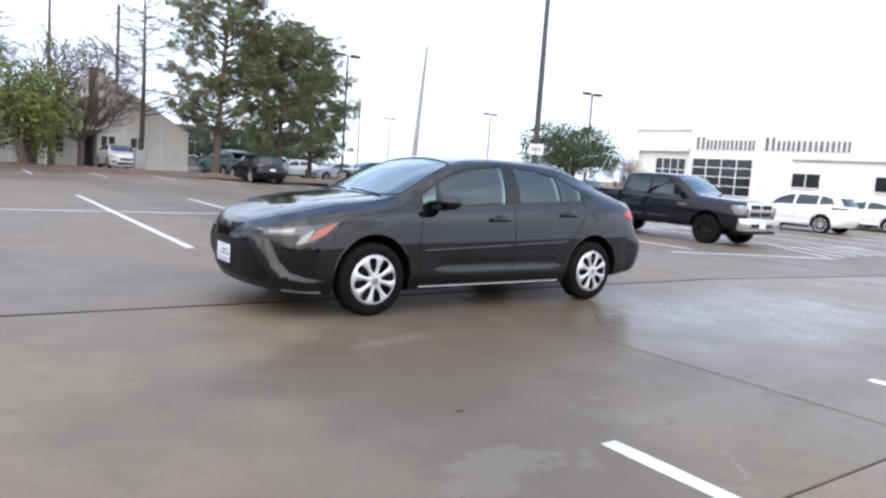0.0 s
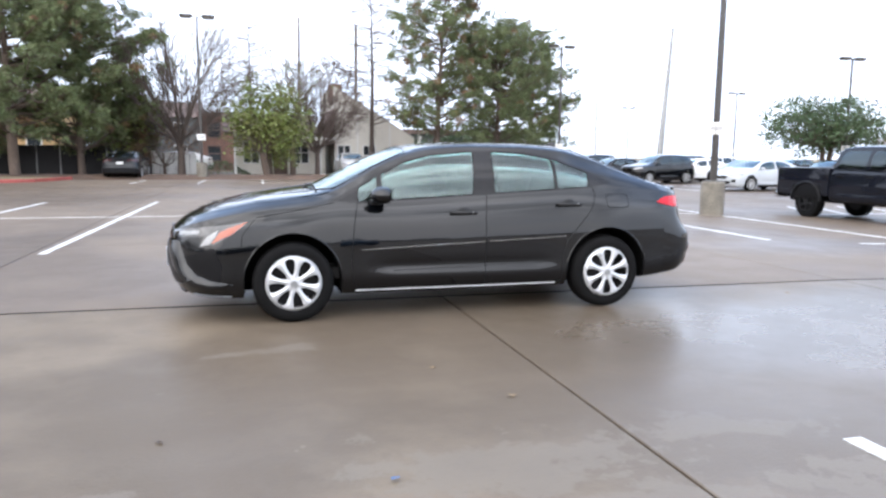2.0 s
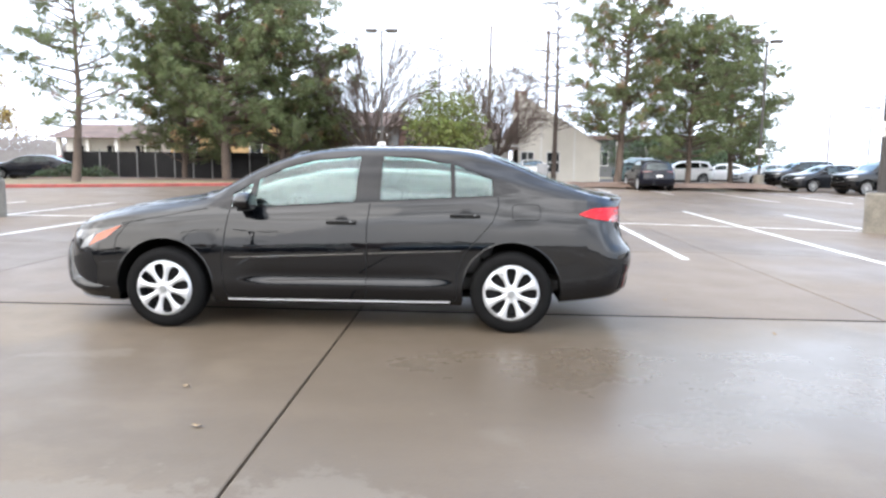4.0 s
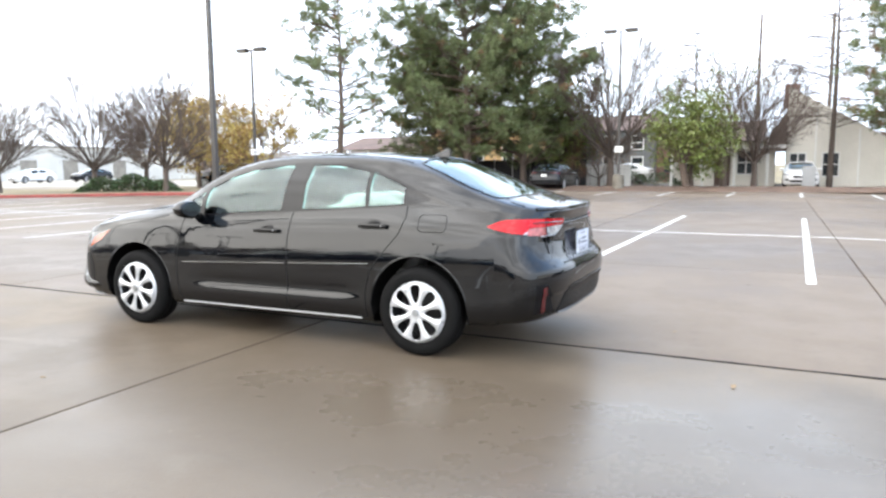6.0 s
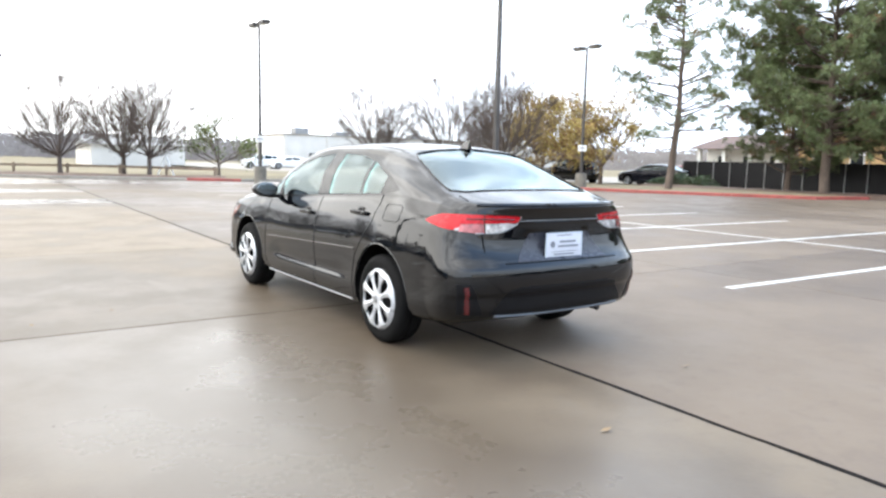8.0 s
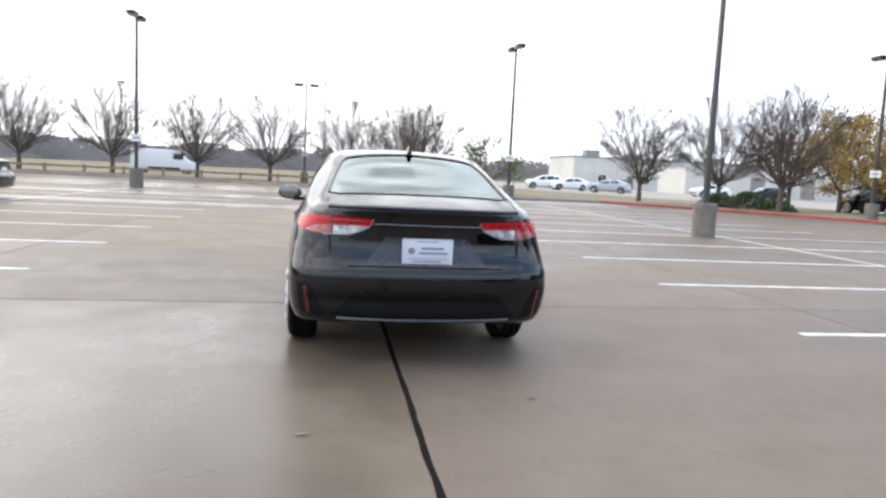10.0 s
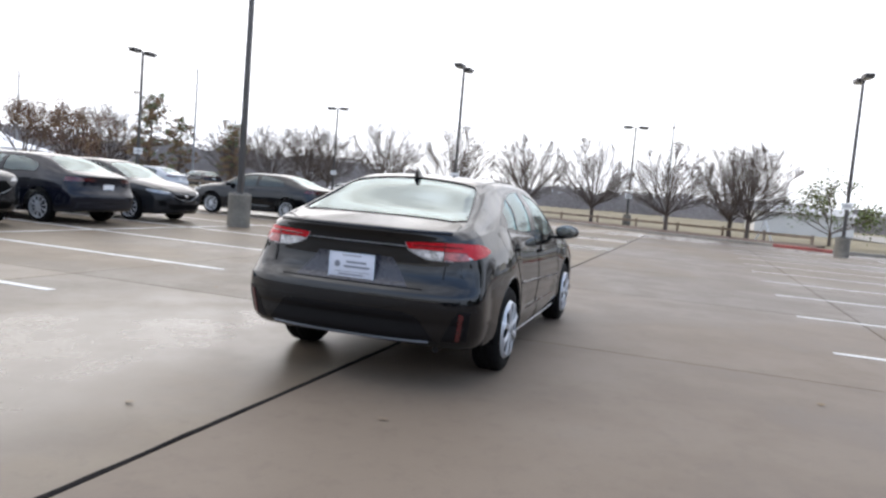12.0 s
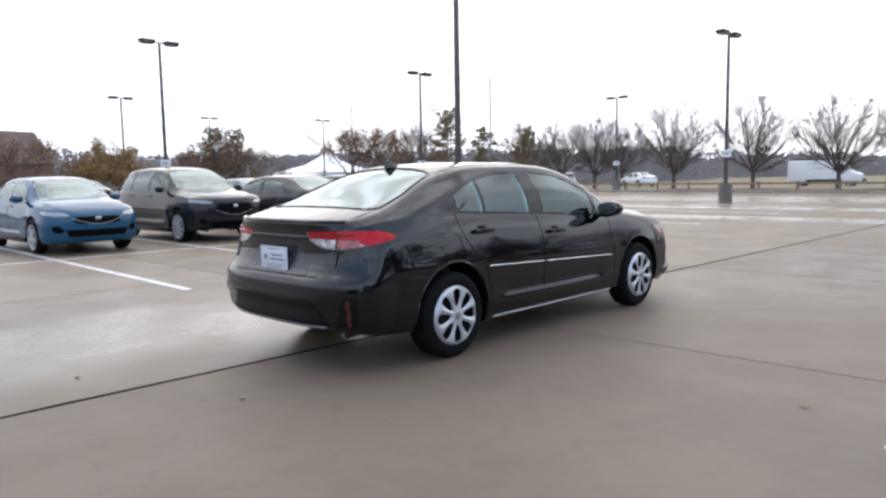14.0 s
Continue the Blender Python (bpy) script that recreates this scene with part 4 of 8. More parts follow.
    # rear fascia
    insert = cut_out(spare, [(-.60, .345), (-.30, .340), (.30, .340), (.60, .345), (.47, .500), (.40, .515), (-.40, .515), (-.47, .500)], (1, 2), lambda c, n: c.x > 2.1 and n.x > 0.2)
    part("bumper_insert", puff(insert, 0.004, 0.008), TRIM_BLACK, car, "dull black lower bumper panel")
    part("shelf_edge", bead([skin.rear(y, .512) + Vector((0.004, 0, 0)) for y in [-.40 + .08 * i for i in range(11)]], 0.004, 5), GLOSS_BLACK, car)
    part("boot_lip", bead([skin.rear(y, 1.02) + Vector((-0.012, 0, 0.010)) for y in [-.62 + .062 * i for i in range(21)]], 0.016, 8), BODY_BLACK, car)
    for y in (-.625, .625):
        part("boot_seam", bead([skin.top(x, y * k) for x, k in ((1.95, 1.0), (2.05, 1.01), (2.16, 1.0), (2.22, .98))], 0.004), TRIM_BLACK, car)
    rec = cut_out(spare, [(-.40, .672), (.40, .672), (.265, .848), (-.265, .848)], (1, 2), lambda c, n: c.x > 2.1 and n.x > 0.3)
    part("plate_recess", puff(rec, 0.002, 0.004), RECESS, car, "dark grey plate recess")
    strip = [skin.rear(y, .322 + 0.012 * (abs(y) / 0.6) ** 2) + Vector((0.004, 0, 0)) for y in [-.56 + .08 * i for i in range(15)]]
    part("bumper_strip", bead(strip, 0.010, 6), DULL_STRIP, car, "dull silver strip under the rear bumper")
    bar = [skin.rear(y, .925) + Vector((0.003, 0, 0)) for y in [-.36 + .08 * i for i in range(10)]]
    part("boot_garnish", bead(bar, 0.011, 6), GLOSS_BLACK, car, "gloss black bar between the tail lamps")
    part("garnish_edge", bead([p + Vector((0.010, 0, 0.006)) for p in bar], 0.003, 5), GREY_METAL, car)
    part("boot_gap", bead([skin.rear(y, z) + Vector((0.001, 0, 0)) for y, z in dense([(-.50, .668), (.50, .668)], 0.06)], 0.004, 5), TRIM_BLACK, car)
    px = skin.rear(0, .69).x - 0.004
    plate = part("number_plate", boxed(px, px + 0.006, -.158, .158, .686, .844, 0.002), PLATE_WHITE, car, "white dealer plate with dark printing")
    pr = bmesh.new()
    rod(pr, (px + 0.004, -.103, .772), (px + 0.0072, -.103, .772), 0.022, 0.022, 14)
    for y0, y1, z0, z1 in ((-.04, .105, .782, .796), (-.055, .13, .752, .766), (-.12, .13, .722, .726), (-.09, .09, .702, .711), (-.07, .07, .829, .835)):
        box(pr, px + 0.0062, px + 0.0072, y0, y1, z0, z1)
    part("plate_print", pr, SIGN_INK, plate, smooth=False)
    fr = bmesh.new()
    for y0, y1, z0, z1 in ((-.161, .161, .844, .850), (-.161, .161, .680, .686), (-.163, -.157, .680, .850), (.157, .163, .680, .850)):
        box(fr, px, px + 0.009, y0, y1, z0, z1)
    part("plate_frame", fr, PLATE_BLUE, plate, smooth=False)
    # exhaust under the right rear corner
    ex = bmesh.new()
    rod(ex, (1.9, .56, .262), (2.10, .56, .252), 0.020, 0.022, 14)
    part("exhaust_pipe", ex, STEEL_DARK, car)
    # head lamps: a dark slit housing that widens into a clear lens with an amber edge
    for s in (-1, 1):
        side = (lambda s: lambda c, n: c.y * s > 0.40 and c.x < -1.5 and n.y * s > 0.12 and c.z < .86)(s)
        fl = (lambda p: p) if s > 0 else mirrored
        house = cut_out(spare, [(-2.30, .690), (-2.23, .722), (-2.03, .757), (-1.845, .776), (-1.675, .806), (-1.80, .704), (-1.93, .630), (-2.05, .608), (-2.005, .690), (-2.225, .672)], (0, 2), side, False)
        lamp = part("headlamp", puff(house, 0.002, 0.004), LAMP_DARK, car, "slim head lamp in a dark housing with a clear lens")
        lens = cut_out(spare, [(-2.04, .614), (-1.985, .690), (-1.90, .738), (-1.925, .690), (-1.965, .634)], (0, 2), side, False)
        part("lamp_lens", puff(lens, 0.004, 0.004), LAMP_WHITE, lamp, "clear turn lamp lens")
        beam = cut_out(spare, [(-2.20, .690), (-2.19, .712), (-2.04, .738), (-2.045, .705)], (0, 2), side, False)
        part("lamp_lens", puff(beam, 0.004, 0.004), LAMP_WHITE, lamp, "narrow bright projector lens")
        amber = cut_out(spare, [(-1.892, .722), (-1.83, .752), (-1.685, .800), (-1.80, .708), (-1.955, .636), (-1.92, .682)], (0, 2), side, False)
        part("marker_lamp", puff(amber, 0.005, 0.004), AMBER, lamp, "amber side marker in the head lamp")
        dark = cut_out(spare, [(-2.172, .524), (-2.06, .565), (-1.938, .600), (-1.884, .474), (-1.898, .322), (-2.052, .384), (-2.139, .436)], (0, 2), side)
        part("side_intake", puff(dark, 0.002, 0.004), TRIM_BLACK, car, "black intake in the bumper corner")
        # the blade that sweeps from under the lamp round the corner to the wheel
        fore = dense([(-2.285, .645), (-2.272, .54), (-2.24, .43), (-2.17, .345), (-2.06, .295), (-1.88, .262)], .03)
        aft = dense([(-2.195, .640), (-2.165, .55), (-2.135, .47), (-2.075, .405), (-1.97, .36), (-1.80, .322)], .03)
        bl = bmesh.new()
        rows = []
        count = 24
        for i in range(count + 1):
            p = fore[round(i * (len(fore) - 1) / count)]
            q = aft[round(i * (len(aft) - 1) / count)]
            ease = math.sin(math.pi * min(1.0, .12 + i / count * .88)) ** .5
            row = []
            for f, out in ((0, -.012), (.05, .046), (.3, .046), (.7, .024), (.95, .000), (1, -.014)):
                x, z = p[0] + (q[0] - p[0]) * f, p[1] + (q[1] - p[1]) * f
                c = skin.side(x, z, s)
                row.append(bl.verts.new(c + Vector((-.5 * out, s * out, 0)) * ease))
            rows.append(row)
        for p, q in zip(rows, rows[1:]):
            for k in range(5):
                bl.faces.new((p[k], p[k + 1], q[k + 1], q[k]))
        bmesh.ops.recalc_face_normals(bl, faces=bl.faces)
        part("bumper_blade", bl, BODY_BLACK, car, "black blade sweeping round the bumper corner", angle=50)
    gr = cut_out(spare, [(-.30, .605), (.30, .605), (.42, .585), (.58, .49), (.63, .31), (.3, .272), (-.3, .272), (-.63, .31), (-.58, .49), (-.42, .585)], (1, 2), lambda c, n: c.x < -2.0 and n.x < -0.2)
    part("grille", puff(gr, 0.002, 0.004), TRIM_BLACK, car, "black lower grille")
    for z in (.32, .36, .40, .44, .48, .52, .56):
        part("grille_slat", bead([skin.front(y, z) + Vector((0.001, 0, 0)) for y in (-.45, -.3, -.15, 0, .15, .3, .45)], 0.006, 5), TRIM_BLACK, car)
    ug = cut_out(spare, [(-.56, .668), (.56, .668), (.56, .700), (.30, .722), (-.30, .722), (-.56, .700)], (1, 2), lambda c, n: c.x < -2.0)
    part("upper_grille", puff(ug, 0.003, 0.004), GLOSS_BLACK, car, "black slit between the head lamps")
    badge = bmesh.new()
    bmesh.ops.create_uvsphere(badge, u_segments=16, v_segments=8, radius=1)
    bmesh.ops.scale(badge, vec=(0.010, 0.050, 0.030), verts=badge.verts)
    bmesh.ops.translate(badge, vec=skin.front(0, .70) + Vector((-0.004, 0, 0)), verts=badge.verts)
    part("badge", badge, DULL_STRIP, car)
    fx = skin.front(0, .45).x - 0.014
    fp = part("front_plate", boxed(fx, fx + 0.006, -.155, .155, .38, .535, 0.002), PLATE_WHITE, car, "white dealer plate on the front bumper")
    fpr = bmesh.new()
    for y0, y1, z0, z1 in ((-.11, .04, .475, .490), (-.13, .055, .445, .460), (-.12, .11, .40, .407), (-.06, .06, .52, .524)):
        box(fpr, fx - 0.0012, fx - 0.0002, y0, y1, z0, z1)
    part("plate_print", fpr, SIGN_INK, fp, smooth=False)
    lipf = [skin.front(y, .235) for y in [-.56 + .08 * i for i in range(15)]]
    part("front_lip", bead(lipf, 0.012, 6), TRIM_BLACK, car)
    for s in (-1, 1):
        part("chin_strip", bead([skin.side(x, z, s) + Vector((0, s * .004, 0)) for x, z in dense([(-2.10, .232), (-1.98, .224), (-1.82, .218)], .04)], 0.009, 6), DULL_STRIP, car, "dull strip under the bumper corner")
    # shut lines, handles, mouldings
    for s in (-1, 1):
        def on(pts, r=0.004, out=0.0, step=0.05):
            return bead([skin.side(x, z, s) + Vector((0, s * out, 0)) for x, z in dense(pts, step)], r)
        part("door_gap", on([(-.84, .93), (-.87, .75), (-.895, .50), (-.88, .30), (-.84, .245)]), TRIM_BLACK, car)
        part("door_gap", on([(.255, .99), (.235, .80), (.235, .50), (.225, .25)]), TRIM_BLACK, car)
        part("door_gap", on([(1.24, 1.05), (1.245, .98), (1.20, .86), (1.09, .735), (.975, .60), (.93, .45), (.93, .25)]), TRIM_BLACK, car)
        part("sill_gap", on([(-.84, .245), (.93, .245)]), TRIM_BLACK, car)
        part("fender_gap", on([(-1.02, .94), (-1.30, .885), (-1.62, .83)], 0.003), TRIM_BLACK, car)
        part("bumper_gap", on([(-1.64, .81), (-1.73, .70), (-1.74, .60)], 0.003), TRIM_BLACK, car)
        part("side_moulding", on([(-.82, .560), (.215, .603)], 0.011, -0.003), BODY_BLACK, car)
        part("moulding_edge", on([(-.82, .566), (.215, .609)], 0.0022, 0.006), CHROME, car, "thin bright edge along the door moulding")
        part("side_moulding", on([(.25, .605), (.955, .633)], 0.011, -0.003), BODY_BLACK, car)
        part("moulding_edge", on([(.25, .611), (.955, .639)], 0.0022, 0.006), CHROME, car, "thin bright edge along the door moulding")
        part("sill_strip", on([(-.86, .232), (.88, .232)], 0.009, -0.002), SILVER, car, "pale strip along the sill")
        part("door_crease", on([(-.55, .385), (-.2, .395), (.4, .405), (.76, .41)], 0.008, -0.0065), BODY_BLACK, car)
        for hx, hz in ((.04, .852), (.99, .912)):
            c = skin.side(hx, hz, s)
            cup = bmesh.new()
            bmesh.ops.create_uvsphere(cup, u_segments=16, v_segments=8, radius=1)
            bmesh.ops.scale(cup, vec=(0.052, 0.006, 0.034), verts=cup.verts)
            bmesh.ops.translate(cup, vec=c + Vector((0.0, 0, 0.010)), verts=cup.verts)
            h = part("door_handle", boxed(c.x - .115, c.x + .115, min(c.y + s * .012, c.y + s * .034), max(c.y + s * .012, c.y + s * .034), c.z - .020, c.z + .014, 0.010), BODY_BLACK, car)
            part("handle_recess", cup, GLOSS_BLACK, h)
            part("handle_key", bead([c + Vector((.075, s * .0335, -.001)), c + Vector((.075, s * .0365, -.001))], 0.006, 8), GREY_METAL, h)
        # mirror
        base = skin.side(-.70, .955, s)
        mir = bmesh.new()
        bmesh.ops.create_uvsphere(mir, u_segments=20, v_segments=12, radius=1)
        bmesh.ops.scale(mir, vec=(0.105, 0.120, 0.070), verts=mir.verts)
        for v in mir.verts:
            if v.co.x > 0.035:
                v.co.x = 0.035 + (v.co.x - 0.035) * 0.15
        ctr = Vector((-.655, base.y + s * .165, 1.005))
        bmesh.ops.translate(mir, vec=ctr, verts=mir.verts)
        mo = part("wing_mirror", mir, BODY_BLACK, car, "black wing mirror")
        part("mirror_stalk", boxed(-.745, -.655, min(base.y - s * .03, base.y + s * .14), max(base.y - s * .03, base.y + s * .14), .925, .962, 0.015), TRIM_BLACK, mo)
        mg = bmesh.new()
        bmesh.ops.create_uvsphere(mg, u_segments=20, v_segments=8, radius=1)
        bmesh.ops.scale(mg, vec=(0.003, 0.098, 0.058), verts=mg.verts)
        bmesh.ops.translate(mg, vec=ctr + Vector((0.048, 0, 0)), verts=mg.verts)
        part("mirror_glass", mg, MIRROR, mo, "mirror glass reflecting the sky")
        # roof drip line
        part("roof_gap", bead([skin.top(x, s * (curve_of(SEDAN["wrail"])(x) - 0.075)) for x in [-.34 + .1 * i for i in range(16)]], 0.004), TRIM_BLACK, car)
    fd = rounded_rect(1.455, .935, .21, .115, .03)
    part("fuel_flap_gap", bead([skin.side(x, z, -1) for x, z in fd + fd[:1]], 0.003), TRIM_BLACK, car)
    for y in (-.62, .62):
        part("bonnet_gap", bead([skin.top(x, y * k) for x, k in ((-2.1, .78), (-1.9, .93), (-1.6, 1.03), (-1.3, 1.08), (-1.05, 1.10))], 0.004), TRIM_BLACK, car)
        part("bonnet_crease", bead([skin.top(x, y * k) - Vector((0, 0, .006)) for x, k in ((-2.0, .55), (-1.7, .66), (-1.4, .72), (-1.16, .76))], 0.011), BODY_BLACK, car)
    # shark-fin aerial
    ft = skin.top(1.13, 0)
    fin = bmesh.new()
    r = [fin.verts.new(ft + Vector(p)) for p in ((-.09, 0, -.005), (-.02, -.024, -.006), (.085, -.022, -.012), (.085, .022, -.012), (-.02, .024, -.006), (.055, -.005, .058), (.085, -.004, .055), (.085, .004, .055), (.055, .005, .058))]
    for f in ((0, 1, 5), (1, 2, 6, 5), (2, 3, 7, 6), (3, 4, 8, 7), (4, 0, 8), (0, 5, 8), (5, 6, 7, 8)):
        fin.faces.new([r[i] for i in f])
    bmesh.ops.recalc_face_normals(fin, faces=fin.faces)
    part("aerial", fin, BODY_BLACK, car, "black shark-fin aerial")
    for y0, y1 in ((-.55, -.02), (.05, .55)):
        part("wiper", bead([skin.top(-1.165 + .04 * abs(y0), y0) + Vector((0, 0, .012)), skin.top(-1.145, (y0 + y1) / 2) + Vector((0, 0, .012)), skin.top(-1.15, y1) + Vector((0, 0, .012))], 0.008), TRIM_BLACK, car)
    # cabin
    hl = bmesh.new()
    rows = []
    for x in [-.30 + .15 * i for i in range(11)]:
        zz = skin.top(x, 0).z
        rows.append([hl.verts.new((x, y, zz - .035 - .10 * (y / .5) ** 2 * .6)) for y in (-.52, -.3, 0, .3, .52)])
    for p, q in zip(rows, rows[1:]):
        for i in range(4):
            hl.faces.new((p[i], p[i + 1], q[i + 1], q[i]))
    part("headliner", hl, HEADLINER, car, "pale cloth headliner")
    part("cabin_floor", boxed(-1.1, 1.75, -.66, .66, .30, .40, 0.02), DASH, car)
    part("dashboard", boxed(-1.05, -.70, -.66, .66, .62, .90, 0.06), DASH, car, "dark dashboard")
    part("parcel_shelf", boxed(1.45, 1.90, -.60, .60, .92, .95, 0.01), DASH, car)
    ringp = [Vector((-.50 + .17 * math.sin(radians(a)) * .35, -.36 + .18 * math.cos(radians(a)), .86 + .17 * math.sin(radians(a)))) for a in range(0, 361, 15)]
    part("steering_wheel", bead(ringp, 0.014, 6), DASH, car)
    for y in (-.36, .36):
        seat_set(car, -.02, y, .40)
        seat_set(car, .88, y * .95, .42)
    smooth_from(part("body", bm, BODY_BLACK, car, "glossy black metallic bodywork with beads of rain film", angle=40), whole)
    for x in (-1.35, 1.35):
        for s in (-1, 1):
            wheel(car, x, s * .775, .316, s, turn=17 + 20 * x)
    return car


black_sedan()

# ---- ground ----
TILT = 0.022  # the lot lies a little askew to the black car


def fall(x):
    return -0.02 * max(0.0, min(9.0, x - 4.5))


def lot(x, y, z=0.0):
    """From the lot's own grid to the world; the lot falls gently towards the showroom."""
    return Vector((x + TILT * y, y - TILT * x - 0.10, z + fall(x + TILT * y - 0.06)))


def sheet(name, pts, material, parent=None, **tags):
    return tagged(mesh_part(name, pts, [tuple(range(len(pts)))], material, parent), **tags)


sheet("ground", [(-1500, -1500, -0.5), (1500, -1500, -0.5), (1500, 1500, -0.5), (-1500, 1500, -0.5)], GRASS, label="dry winter grass reaching to the horizon", category="ground", kind="structure")
PAVE = tagged(mesh_part("pavement", [lot(x, y, -0.02) for x in (-47, 4.5, 13.5, 75) for y in (-70, 31.5)], [(0, 2, 3, 1), (2, 4, 5, 3), (4, 6, 7, 5)], JOINT), label="rain-damp concrete parking lot with dark sealed joints", category="parking lot", kind="structure")

# white parking lines, thin coats of paint on the slabs
def stall_line(a, b, w=0.105):
    a, b = Vector(a), Vector(b)
    d = (b - a).normalized()
    n = Vector((-d.y, d.x, 0)) * w / 2
    vs = [a - n, b - n, b + n, a + n]
    lows = [v + Vector((0, 0, 0.0005)) for v in vs]
    vs = [v + Vector((0, 0, 0.0045)) for v in vs]
    return mesh_part("parking_line", vs + lows, [(0, 1, 2, 3), (0, 4, 5, 1), (1, 5, 6, 2), (2, 6, 7, 3), (3, 7, 4, 0)], LINE_PAINT, PAVE)


def lines():
    for k in range(-11, 4):
        x = 1.14 + 2.75 * k
        if x > -27.5:
            stall_line(lot(x, 3.70), lot(x, 14.1))
        if x > -29:
            stall_line(lot(x, -3.72), lot(x, -14.1))
    stall_line(lot(-26, 9.35), lot(4.5, 9.35), 0.09)
    stall_line(lot(4.5, 9.35), lot(9.4, 9.35), 0.09)
    stall_line(lot(-29, -8.85), lot(4.5, -8.85), 0.09)
    stall_line(lot(4.5, -8.85), lot(9.4, -8.85), 0.09)
    for k in range(-3, 6):
        stall_line(lot(1.14 + 2.75 * k, 26.2), lot(1.14 + 2.75 * k, 30.6))
    for k in range(-12, 4):
        x = 1.14 + 2.75 * k
        stall_line(lot(x, -21.2), lot(x, -31.2))
    stall_line(lot(-32, -26.2), lot(4.5, -26.2), 0.09)
    for k in range(4, 14):
        x = 1.14 + 2.75 * k
        stall_line(lot(x, 21.5), lot(x, 31.0))
        if k > 4:
            stall_line(lot(x, 3.86), lot(x, 9.3))
    # hatched corner beside the pick-up
    for i in range(6):
        stall_line(lot(12.9 + 0.9 * i, 9.6), lot(14.3 + 0.9 * i, 12.4))
        stall_line(lot(13.2 + 0.75 * i, 2.6), lot(14.4 + 0.75 * i, 4.6))
    stall_line(lot(12.9, 9.5), lot(19.4, 9.5))
    stall_line(lot(8.0, 3.2), lot(13.0, 2.3))


# the verge: raised ground outside a kerb that bends round the lot
EDGE = [(-44, -70), (-41.5, -20), (-40.0, -6), (-34.6, 0.6), (-31.8, 6.6), (-30.5, 9.0), (-31.0, 15.2), (-25, 20.6), (-16.5, 24.4), (-10.6, 28.0), (-9.8, 31.2)]


def verge():
    vs, fs = [], []
    for x, y in EDGE:
        vs += [(x - 0.15, y + 0.05, 0.13), (x - 12, y + 2, 0.10), (x - 90, y + 14, -0.47)]
    for i in range(len(EDGE) - 1):
        a = 3 * i
        fs += [(a, a + 3, a + 4, a + 1), (a + 1, a + 4, a + 5, a + 2)]
    tagged(mesh_part("grass_verge", vs, fs, GRASS), label="strip of dry grass beyond the kerb", category="grass", kind="structure")
    for i, (a, b) in enumerate(zip(EDGE, EDGE[1:])):
        a, b = Vector((*a, 0)), Vector((*b, 0))
        d = (b - a).normalized()
        n = Vector((-d.y, d.x, 0))
        count = max(1, int((b - a).length / 3.0))
        kerb = empty("kerb", label="faded red painted concrete kerb" if i == 4 or i >= 6 else "low grey concrete kerb", category="kerb", kind="structure")
        for k in range(count):
            p, q = a + (b - a) * (k / count) + d * 0.008, a + (b - a) * ((k + 1) / count) - d * 0.008
            bm = bmesh.new()
            prof = [(0.0, -0.02), (0.0, 0.12), (0.02, 0.145), (0.15, 0.15), (0.17, 0.10), (0.17, -0.02)]
            ends = [[bm.verts.new(e + n * u + Vector((0, 0, z))) for u, z in prof] for e in (p, q)]
            for j in range(len(prof) - 1):
                bm.faces.new((ends[0][j], ends[1][j], ends[1][j + 1], ends[0][j + 1]))
            bm.faces.new(ends[0][::-1])
            bm.faces.new(ends[1])
            bmesh.ops.recalc_face_normals(bm, faces=bm.faces)
            part("kerb_stone", bm, CURB_RED if i == 4 or i >= 6 else CURB_GREY, kerb, smooth=False)


def mulch_bed():
    """The dark bed between the kerb and the grass, heaped a little along its middle."""
    rnd = random.Random(14)
    rows = []
    for (x0, y0), (x1, y1) in zip(EDGE[1:5], EDGE[2:6]):
        n = max(2, int(math.hypot(x1 - x0, y1 - y0) / .8))
        rows += [(x0 + (x1 - x0) * k / n, y0 + (y1 - y0) * k / n) for k in range(n)]
    vs, fs = [], []
    for x, y in rows:
        w = 3.3 + rnd.uniform(-.35, .35)
        for f, z in ((0, .135), (.15, .19), (.45, .22), (.75, .20), (1, .11)):
            vs.append((x - .19 - w * f, y + .12 + .35 * w * f, z + (rnd.uniform(-.02, .03) if 0 < f < 1 else 0)))
    for k in range(len(rows) - 1):
        for j in range(4):
            q = 5 * k + j
            fs.append((q, q + 1, q + 6, q + 5))
    tagged(mesh_part("mulch_bed", vs, fs, SOIL, smooth=True), label="dark brown mulch bed along the kerb", category="soil", kind="structure")


